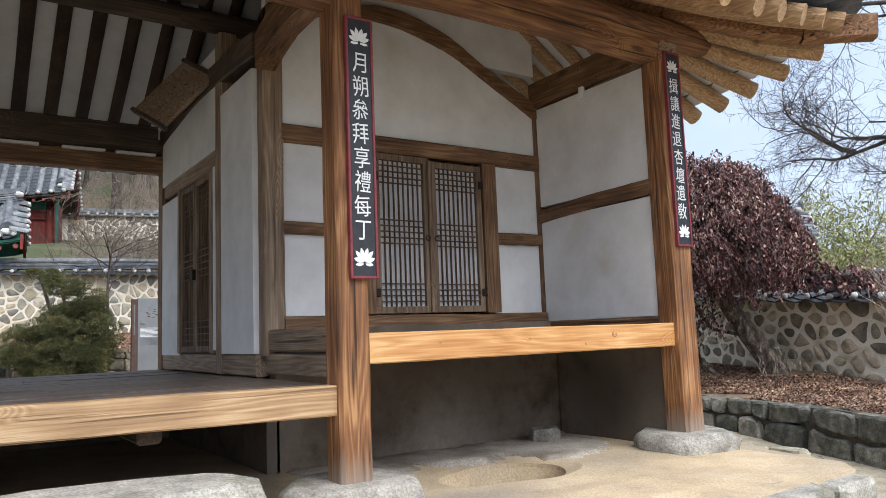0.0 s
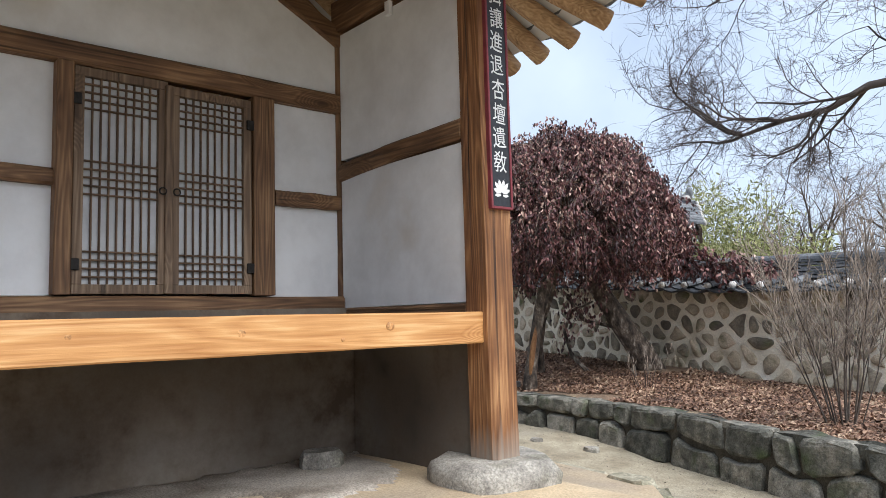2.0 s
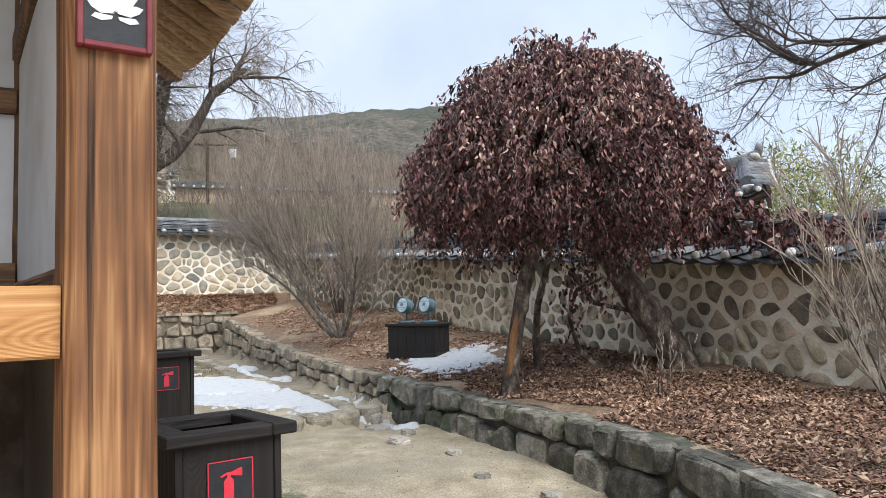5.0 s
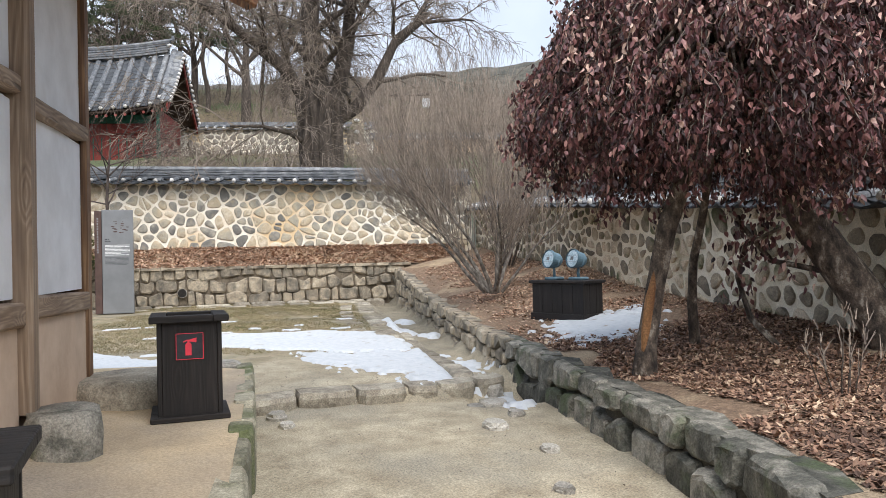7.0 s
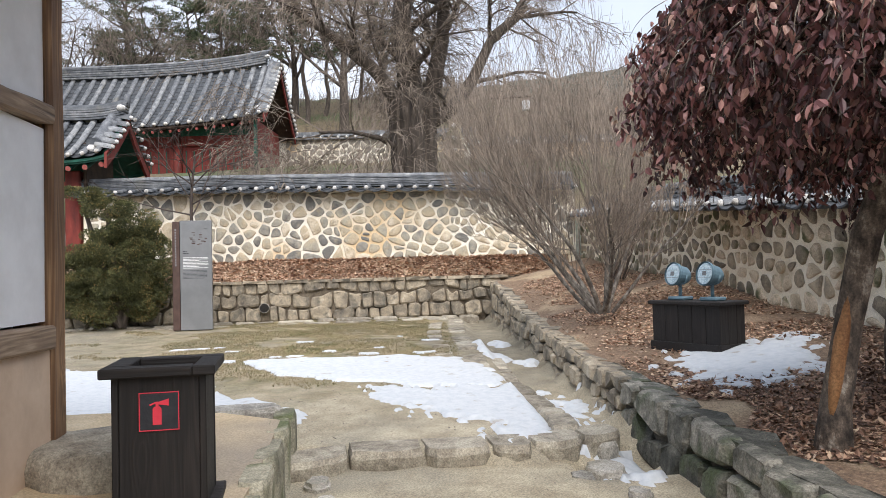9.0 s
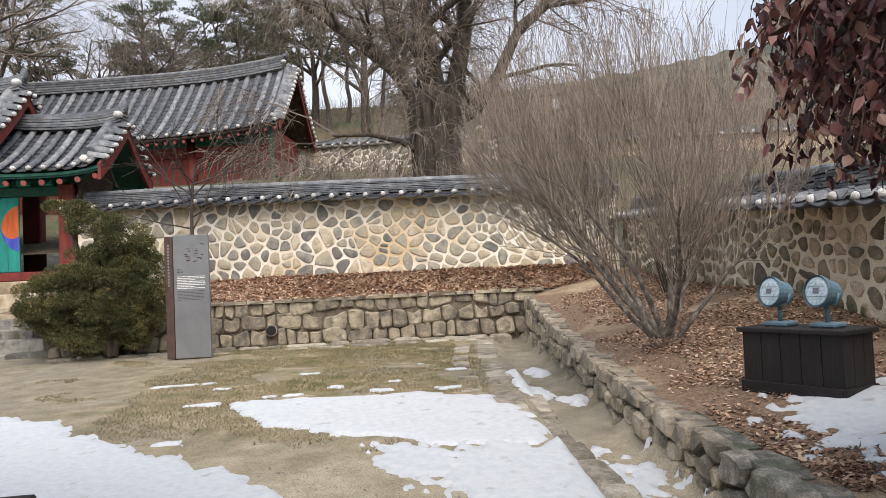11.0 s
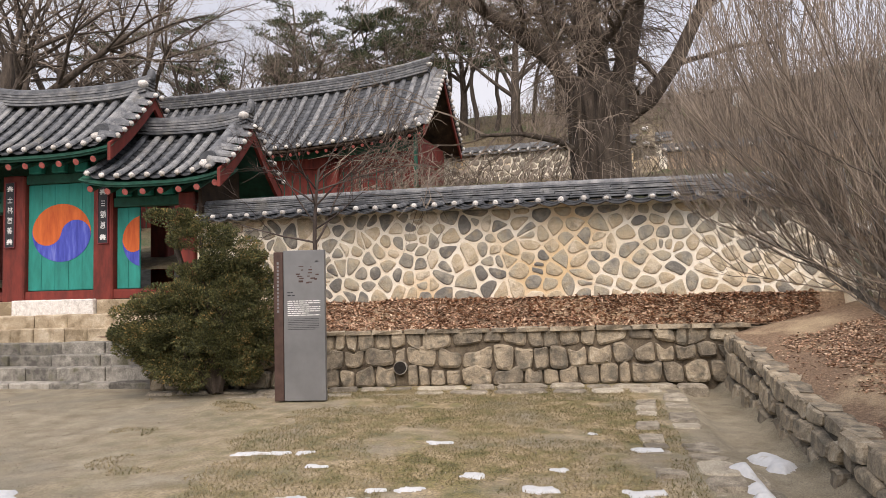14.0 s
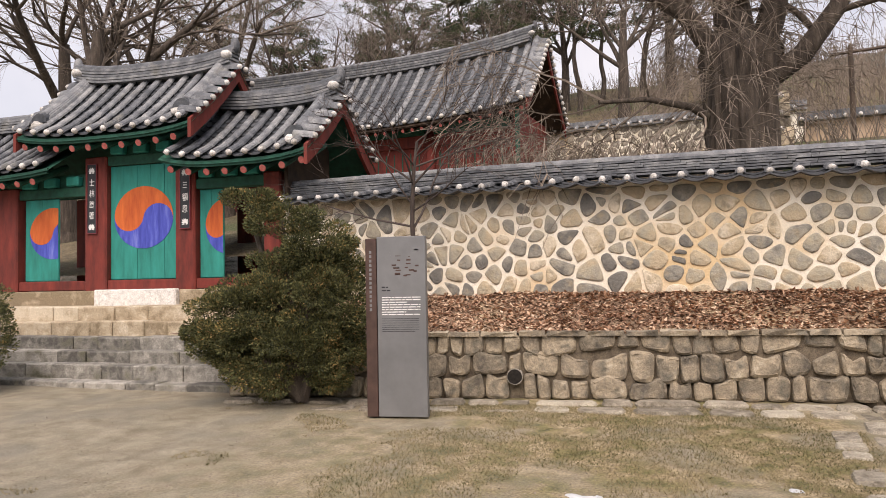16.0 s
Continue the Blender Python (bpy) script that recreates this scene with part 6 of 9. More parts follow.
def tiled_roof(parent, P, u0, u1, ne, nr, ze, zr, step, lift=0.3, sag=0.0, rad=0.085, tile=0.36, gables=(True, True), seed=0, back=True, ridge_h=0.34, plugs=True, far=False, under=None, barge=None):
    """A gable roof of grey tiles. P(u, n, z) places; ne, nr: eave and ridge lines; the ends turn up."""
    r = random.Random(seed)
    um, hw = (u0 + u1) / 2, (u1 - u0) / 2

    def zz(u, t, w=1.0):
        return ze + (zr - ze) * (0.78 * t + 0.22 * t * t) + lift * abs((u - um) / hw) ** 3.2 * w

    side = (Vector(P(1, 0, 0)) - Vector(P(0, 0, 0))).normalized()
    for sgn in ((1, -1) if back else (1,)):
        def nn(t):
            n = ne + (nr - ne) * t
            return n if sgn > 0 else 2 * nr - n

        L = math.hypot(zr - ze, nr - ne)
        k = max(3, int(L / tile))
        rows = int((u1 - u0 - 0.5) / step)
        pans = MB()
        for i in range(rows + 1):
            u = u0 + 0.25 + (u1 - u0 - 0.5) * i / rows
            pts, rr = [], []
            for j in range(k):
                for t, q in ((j / k, 1.06), ((j + 0.97) / k, 0.90)):
                    pts.append(P(u + r.uniform(-0.006, 0.006), nn(t) + (0.05 * sgn if t == 0 else 0), zz(u, t) + 0.045))
                    rr.append(rad * q)
            row = part("round_tile", half_tube(MB(), pts, rr, side, (0, 0, 1), 5 if far else 6), TILE, parent)
            if plugs and sgn > 0:
                e = Vector(P(u, nn(0) + 0.055 * sgn, zz(u, 0) + 0.055))
                part("tile_plug", MB().ball(e, (rad * 0.72, rad * 0.72, rad * 0.66), 8, 5, 0.14, r), PLUG, row, smooth=True)
            if i < rows:
                v = u0 + 0.25 + (u1 - u0 - 0.5) * (i + 1) / rows
                kk = k * (2 if not far else 2)
                for j in range(kk):
                    q = []
                    for t, dz in ((j / kk, 0.045), ((j + 1.15) / kk, 0.0)):
                        for s in (0, 0.3, 0.7, 1):
                            a = u + (v - u) * s
                            q.append(P(a, nn(t), zz(a, t) + dz - 0.05 * math.sin(math.pi * s)))
                    q += [tuple(Vector(p) - Vector((0, 0, 0.03))) for p in q[:4]]
                    f = [(s, s + 1, s + 5, s + 4) for s in range(3)] + [(8 + s, 9 + s, s + 1, s) for s in range(3)]
                    pans.add(q, f)
        part("pan_tile_bed", pans, SHADEDTILE, parent)
        bed = MB()
        m = 12
        for i in range(m + 1):
            u = u0 + (u1 - u0) * i / m
            for t in (0.0, 0.5, 1.0):
                bed.v.append(tuple(P(u, nn(t), zz(u, t) - 0.13)))
        bed.f = [(i * 3 + j, i * 3 + j + 1, i * 3 + 4 + j, i * 3 + 3 + j) for i in range(m) for j in range(2)]
        part("roof_deck", bed, under or GREEN, parent)
        # descending ridges near the gable ends, with a capped foot, and short tiles along the verge
        for gi, (ge, s) in enumerate(((u0, -1), (u1, 1))):
            if not gables[gi]:
                continue
            u = ge - s * 0.42
            for layer in range(3):
                pts = [P(u, nn(t), zz(u, t) + 0.08 + 0.055 * layer) for t in (0.22, 0.4, 0.6, 0.8, 1.0)]
                part("hip_course", half_tube(MB(), pts, [0.17 - 0.03 * layer] * 5, side, (0, 0, 1), 6), TILE, parent)
            foot = Vector(P(u, nn(0.2), zz(u, 0.2) + 0.12))
            ahead = (Vector(P(u, nn(0.1), zz(u, 0.1))) - Vector(P(u, nn(0.2), zz(u, 0.2)))).normalized()
            part("hip_end", half_tube(MB(), [foot - ahead * 0.10, foot + ahead * 0.06, foot + ahead * 0.10], [0.15, 0.17, 0.20], side, (0, 0, 1), 8), SHADEDTILE, parent)
            part("hip_mortar", MB().ball(Vector(P(u, nn(0.13), zz(u, 0.13) + 0.06)), (0.13, 0.17, 0.10), 9, 5, 0.25, r), PLUG, parent, smooth=True)
            for j in range(int(L / 0.30)):
                t = (j + 0.5) / int(L / 0.30)
                a = [P(ge - s * 0.36, nn(t), zz(ge, t) + 0.09), P(ge + s * 0.06, nn(t), zz(ge, t) + 0.02)]
                dn = (Vector(P(0, nn(t + 0.05), zz(ge, t + 0.05))) - Vector(P(0, nn(t), zz(ge, t)))).normalized()
                vt = part("verge_tile", half_tube(MB(), a, [rad * 0.9, rad * 0.95], dn, (0, 0, 1), 5), TILE, parent)
                if plugs:
                    part("tile_plug", MB().ball(Vector(P(ge + s * 0.07, nn(t), zz(ge, t) + 0.035)), (rad * 0.7,) * 3, 7, 4), PLUG, vt, smooth=True)
            # bargeboard under the verge
            bb = MB()
            for t in (0.0, 0.25, 0.5, 0.75, 1.0):
                for du, dz in ((0.0, -0.05), (0.0, -0.42 + 0.06 * t), (-0.07 * s, -0.42 + 0.06 * t), (-0.07 * s, -0.05)):
                    bb.v.append(tuple(P(ge + du - 0.02 * s, nn(t), zz(ge, t) + dz)))
            bb.f = [(i * 4 + j, i * 4 + (j + 1) % 4, i * 4 + 4 + (j + 1) % 4, i * 4 + 4 + j) for i in range(4) for j in range(4)] + [(0, 1, 2, 3), (16, 17, 18, 19)]
            part("bargeboard", bb, barge or RED, parent)
        # eave board and rafter ends
        eb = MB()
        for i in range(m + 1):
            u = u0 + 0.05 + (u1 - u0 - 0.1) * i / m
            for dn, dz in ((0, -0.06), (0, -0.17), (-0.05, -0.17), (-0.05, -0.06)):
                eb.v.append(tuple(P(u, nn(0) + sgn * (dn - 0.04), zz(u, 0) + dz)))
        eb.f = [(i * 4 + j, i * 4 + (j + 1) % 4, i * 4 + 4 + (j + 1) % 4, i * 4 + 4 + j) for i in range(m) for j in range(4)]
        part("eave_board", eb, under or GREEN, parent)
        if sgn > 0:
            for i in range(int((u1 - u0) / 0.4)):
                u = u0 + 0.2 + i * 0.4
                pr = [P(u, nn(0) - 0.12 - 0.9 * q, zz(u, 0) - 0.26 + 0.42 * q) for q in (0, 1)]
                rf = part("rafter", MB().tube(pr, [0.075, 0.075], 9), under or GREEN, parent, smooth=False)
                d = (Vector(pr[0]) - Vector(pr[1])).normalized()
                part("rafter_end", MB().tube([Vector(pr[0]) + d * 0.001, Vector(pr[0]) + d * 0.012], [0.07, 0.062], 9), PINK, rf)
    # stacked ridge with upturned ends
    nl = 5
    for layer in range(nl):
        mb = MB()
        m = 14
        o = 0.19 - 0.02 * layer + 0.012 * (layer % 2)
        for i in range(m + 1):
            u = um + (hw * 0.93 + 0.02 * layer) * (2 * i / m - 1)
            z = zz(u, 1, 1.25) + 0.02 + ridge_h * layer / nl
            for a, b in ((-o, 0), (o, 0), (o, ridge_h / nl * 0.72), (-o, ridge_h / nl * 0.72)):
                mb.v.append(tuple(P(u, nr + a, z + b)))
        mb.f = [(i * 4 + j, i * 4 + (j + 1) % 4, i * 4 + 4 + (j + 1) % 4, i * 4 + 4 + j) for i in range(m) for j in range(4)] + [(0, 1, 2, 3), (4 * m, 4 * m + 1, 4 * m + 2, 4 * m + 3)]
        part("ridge_course", mb, TILE, parent)
    pts = [P(um + hw * 0.95 * (2 * i / 14 - 1), nr, zz(um + hw * 0.95 * (2 * i / 14 - 1), 1, 1.25) + ridge_h) for i in range(15)]
    nside = (Vector(P(0, 1, 0)) - Vector(P(0, 0, 0))).normalized()
    part("ridge_cap", half_tube(MB(), pts, [0.11] * 15, nside, (0, 0, 1), 6), TILE, parent)
    for s in (-1, 1):
        e = um + s * hw * 0.95
        part("ridge_end", MB().ball(Vector(P(e, nr, zz(e, 1, 1.25) + ridge_h + 0.06)), (0.10, 0.10, 0.17), 8, 6, 0.1, r), TILE, parent, smooth=True)
        part("ridge_mortar", MB().ball(Vector(P(e - s * 0.1, nr + 0.16, zz(e, 1, 1.25) + ridge_h * 0.5)), (0.13, 0.13, 0.09), 8, 5, 0.15, r), PLUG, parent, smooth=True)


K3 = lambda u, n, z: tuple(kp(u, n, z))
tiled_roof(gate, K3, -2.55, 1.75, 0.9, -0.75, 5.08, 6.50, 0.34, lift=0.16, seed=31)
tiled_roof(gate, K3, 0.95, 4.15, 0.85, -0.75, 4.42, 5.62, 0.33, lift=0.16, gables=(False, True), seed=32)
tiled_roof(gate, K3, -7.2, -1.7, 0.85, -0.75, 4.42, 5.62, 0.33, lift=0.12, gables=(True, False), seed=33)
# Dark sheet in the gate's gable: its colour stands for the shaded gap
kpart("gable_wall", MB().box(3.3, 3.38, -1.6, 0.2, 3.5, 4.9, 0.01), RAFTER)

# ---- shrine hall behind the wall ----
shrine = thing("shrine_hall", tuple(gp(-1, -12, 3)), "long shrine hall in red and green under a grey tiled roof", "hall")
G3 = lambda u, n, z: tuple(gp(u, n, z))
tiled_roof(shrine, G3, -15.2, 4.1, -13.9, -16.85, 8.1, 11.1, 0.52, lift=0.5, seed=34, rad=0.13, tile=0.58, plugs=True, ridge_h=0.58, far=True, under=RAFTER)
for i in range(6):
    u = -14.3 + i * 3.5
    part("post", MB().tube([gp(u, -15.1, 4.2), gp(u, -15.1, 8.0)], [0.23, 0.2], 10), RED, shrine, smooth=True)
    if i < 5:
        part("lintel", MB().box(u + 0.2, u + 3.3, -15.2, -15.0, 7.4, 7.85).moved(GM), RED, shrine)
        part("frieze", MB().box(u + 0.2, u + 3.3, -15.2, -14.95, 7.86, 8.25).moved(GM), GREEN, shrine)
        d = part("door_panel", MB().box(u + 0.2, u + 3.3, -15.25, -15.15, 4.3, 7.4).moved(GM), RED, shrine)
        for k in range(8):
            part("lattice_bar", MB().box(u + 0.35 + 0.37 * k, u + 0.40 + 0.37 * k, -15.15, -15.13, 4.8, 7.2).moved(GM), GREEN, d)
part("side_wall", MB().box(3.15, 3.3, -19.3, -15.1, 4.0, 8.6).moved(GM), RED, shrine)
part("wind_board", MB().box(3.4, 3.47, -17.4, -14.4, 6.4, 8.3).moved(GM), RED, shrine, "red planked wind board at the gable")
part("wind_board_edge", MB().box(3.48, 3.60, -14.45, -14.25, 5.1, 8.4).moved(GM), GREEN, shrine)
part("back_wall", MB().box(-14.6, 3.3, -19.4, -19.3, 4.0, 8.4).moved(GM), RED, shrine)

# ---- far yard wall up the slope, and the wall that steps down beside the great tree ----
far_wall = thing("wall_far", tuple(gp(10, -20, 7)), "distant rubble wall in pale mortar with tiled coping", "wall", kind="structure")
part("core", MB().box(-14, 13.5, -20.5, -20, 6.3, 8.42).moved(GM), MORTAR, far_wall)
mb = MB()
r = random.Random(77)
for pl in cells(9.5, 1.35, 0.42, 0.30, 78):
    vs, fs = pebble(pl, 0.03, 0.03, r)
    mb.add([tuple(gp(3.5 + a, -20 + c, 7.08 + b)) for a, b, c in vs], fs)
tagged(part("rubble", mb, FARSTONE, far_wall, smooth=True), kind="stuff")
mb, pl = MB(), MB()
for i in range(60):
    u = -13.5 + i * 0.45
    half_tube(mb, [gp(u, -19.75, 8.45), gp(u, -20.25, 8.68)], [0.09, 0.09], GU, (0, 0, 1))
    pl.ball(gp(u, -19.73, 8.48), (0.07, 0.07, 0.07), 6, 4)
mb.box(-14, 13.5, -20.4, -20.1, 8.6, 8.85).moved(Matrix.Identity(4))
mb2 = MB().box(-14, 13.5, -20.75, -19.8, 8.40, 8.47).moved(GM)
ridge = MB().box(-14, 13.5, -20.4, -20.1, 8.62, 8.85).moved(GM)
mb.v, mb.f = mb.v[:-24], mb.f[:-26]
mb.add(mb2.v, mb2.f).add(ridge.v, ridge.f)
part("coping", mb, TILE, far_wall)
part("plug_row", pl, PLUG, far_wall, smooth=True)
side_wall = thing("wall_side", tuple(gp(14, -9, 3.5)), "ochre plastered wall with tiled coping behind the great tree", "wall", kind="structure")
part("core", MB().box(13.2, 40, -17.4, -17, 4.5, 7.35).moved(GM), MUD, side_wall)
part("coping", MB().box(13.0, 40, -17.7, -16.7, 7.35, 7.5).moved(GM).add(*(lambda q: (q.v, q.f))(MB().box(13.0, 40, -17.35, -17.05, 7.5, 7.72).moved(GM))), TILE, side_wall)
pl = MB()
for i in range(60):
    pl.ball(gp(13.1 + i * 0.45, -16.68, 7.42), (0.075, 0.075, 0.075), 6, 4)
part("plug_row", pl, PLUG, side_wall, smooth=True)
tower = thing("stone_end", tuple(gp(12.6, -17, 5)), "stepped rubble end of a wall with white-capped tiles", "wall", kind="structure")
r = random.Random(14)
for k in range(9):
    w = 1.1 - 0.07 * k
    part("stone", stone_base(gp(12.4, -16.5, 0).x + r.uniform(-0.08, 0.08), gp(12.4, -16.5, 0).y + r.uniform(-0.1, 0.1), w * 0.6, w * 0.6, 4.6 + 0.42 * k, 5.02 + 0.42 * k, 400 + k), DARKSTONE, tower)
for k in range(3):
    part("tile_plug", MB().ball(gp(12.4, -15.9 + 0.1 * k, 7.0 + 0.55 * k), (0.14, 0.14, 0.1), 8, 5), PLUG, tower, smooth=True)
pole = thing("lamp_post", tuple(gp(14.6, -16.0, 5)), "dark wooden lamp post with an arm and lantern", "lamp post")
part("pole", MB().tube([gp(14.6, -16, 4.8), gp(14.6, -16, 9.6)], [0.09, 0.08], 8), DARKWOOD["z"], pole)
part("arm", MB().tube([gp(14.0, -16, 9.35), gp(16.0, -16, 9.42)], [0.06, 0.06], 6), DARKWOOD["y"], pole)
part("lantern", MB().box(15.6, 15.95, -16.15, -15.85, 8.75, 9.2, 0.03).moved(GM), PAPER, pole)

# small tiled house beyond the yard wall
house = thing("neighbour_house", (-11.5, 18.5, 0), "low white house with a grey tiled roof beyond the wall", "house")
HM = Matrix(((0.83, 0.558, 0, -10.1), (0.558, -0.83, 0, 18.3), (0, 0, 1, 0), (0, 0, 0, 1)))
HP = lambda u, n, z: tuple(HM @ Vector((u, n, z)))
part("wall", MB().box(-3.7, -0.5, -3.8, -0.55, -0.1, 3.2).moved(HM), PLASTER, house)
part("gable_wall", MB().add([HP(u, n, z) for u in (-0.62, -0.52) for n, z in ((-3.8, 3.2), (-0.55, 3.2), (-2.2, 3.95))], [(0, 1, 2), (3, 5, 4), (0, 2, 5, 3), (1, 4, 5, 2)]), PLASTER, house)
tiled_roof(house, HP, -4.3, 0.0, 0.0, -2.5, 3.22, 4.15, 0.34, lift=0.24, seed=41, ridge_h=0.2, rad=0.085, tile=0.4, far=True, under=RAFTER, barge=RAFTER)

# ---- plants ----
def bent(p, d, L, n, wob, rnd, droop=0.0):
    """Points of a wandering limb; droop pulls it down (or up when negative) along its way."""
    p, d = Vector(p), Vector(d).normalized()
    pts = [p.copy()]
    for i in range(n):
        d = (d + Vector((rnd.uniform(-wob, wob), rnd.uniform(-wob, wob), rnd.uniform(-wob, wob) - droop / n))).normalized()
        p = p + d * (L / n)
        pts.append(p.copy())
    return pts


def turned(d, angle, rnd):
    """d turned by about angle (degrees) to a random side."""
    d = Vector(d).normalized()
    s = d.orthogonal().normalized()
    s.rotate(Matrix.Rotation(rnd.uniform(0, 2 * math.pi), 3, d))
    a = radians(angle)
    return (d * math.cos(a) + s * math.sin(a)).normalized()


def grow(wood_mb, twig_mb, p, d, L, r, level, rnd, spec):
    """A limb and its branches. spec: per level (branches, length ratio, angle, wobble, droop)."""
    n = max(2, 6 - (spec["top"] - level))
    nb, ratio, ang, wob, droop = spec[level]
    pts = bent(p, d, L, n, wob, rnd, droop)
    r1 = r * (0.45 if level else 0.25)
    rad = [r + (r1 - r) * (i / n) for i in range(n + 1)]
    (wood_mb if r > spec["fine"] else twig_mb).tube(pts, rad, 9 if r > 0.12 else (5 if r > spec["fine"] else 3), caps=False)
    if level == 0:
        return
    for k in range(nb):
        t = rnd.uniform(spec.get("from", 0.3), 1.0) if k else 1.0
        f = t * n
        i = min(n - 1, int(f))
        q = pts[i].lerp(pts[i + 1], f - i)
        dd = (pts[i + 1] - pts[i]).normalized()
        grow(wood_mb, twig_mb, q, turned(dd, ang * rnd.uniform(0.6, 1.3), rnd), L * ratio * rnd.uniform(0.7, 1.25), max(spec["thin"], (r + (r1 - r) * t) * rnd.uniform(0.45, 0.68)), level - 1, rnd, spec)


def bare_tree(name, at, h, r, seed, spec, label, lean=(0, 0, 1), group="", bark=BARK, twigm=TWIG):
    rnd = random.Random(seed)
    t = thing(name, at, label, "tree", group=group)
    w, tw = MB(), MB()
    grow(w, tw, at, lean, h, r, spec["top"], rnd, spec)
    # flare at the root
    w.tube([Vector(at) - Vector((0, 0, 0.3)), Vector(at) + Vector((0, 0, 0.12)), Vector(at) + Vector(lean).normalized() * h * 0.06], [r * 1.45, r * 1.18, r * 0.98], 9, caps=False)
    part("trunk", w, bark, t, smooth=True)
    part("twig_crown", tw, twigm, t)
    return t


def leaf(mb, p, d, s, L, W, fold=0.25):
    """A small folded leaf from p along d, s across."""
    n = d.cross(s)
    mb.add([p, p + d * (L * 0.45) + s * W + n * (W * fold), p + d * L, p + d * (L * 0.45) - s * W + n * (W * fold)], [(0, 1, 2), (0, 2, 3)])


def oval_leaf(mb, p, d, s, L, W, fold=0.25, curl=0.2):
    """An ovate drooping leaf: folded along its rib, with the tip curled."""
    n = d.cross(s)
    mb.add([p, p + d * (L * 0.28) + s * W + n * (W * fold), p + d * (L * 0.62) + s * (W * 0.8) + n * (W * fold - L * curl * 0.4), p + d * L - n * (L * curl), p + d * (L * 0.62) - s * (W * 0.8) + n * (W * fold - L * curl * 0.4), p + d * (L * 0.28) - s * W + n * (W * fold), p + d * (L * 0.5) - n * (L * curl * 0.2)],
           [(0, 1, 6), (1, 2, 6), (2, 3, 6), (3, 4, 6), (4, 5, 6), (5, 0, 6)])


def rand_dir(r):
    z, a = r.uniform(-1, 1), r.uniform(0, 2 * math.pi)
    k = math.sqrt(1 - z * z)
    return Vector((k * math.cos(a), k * math.sin(a), z))


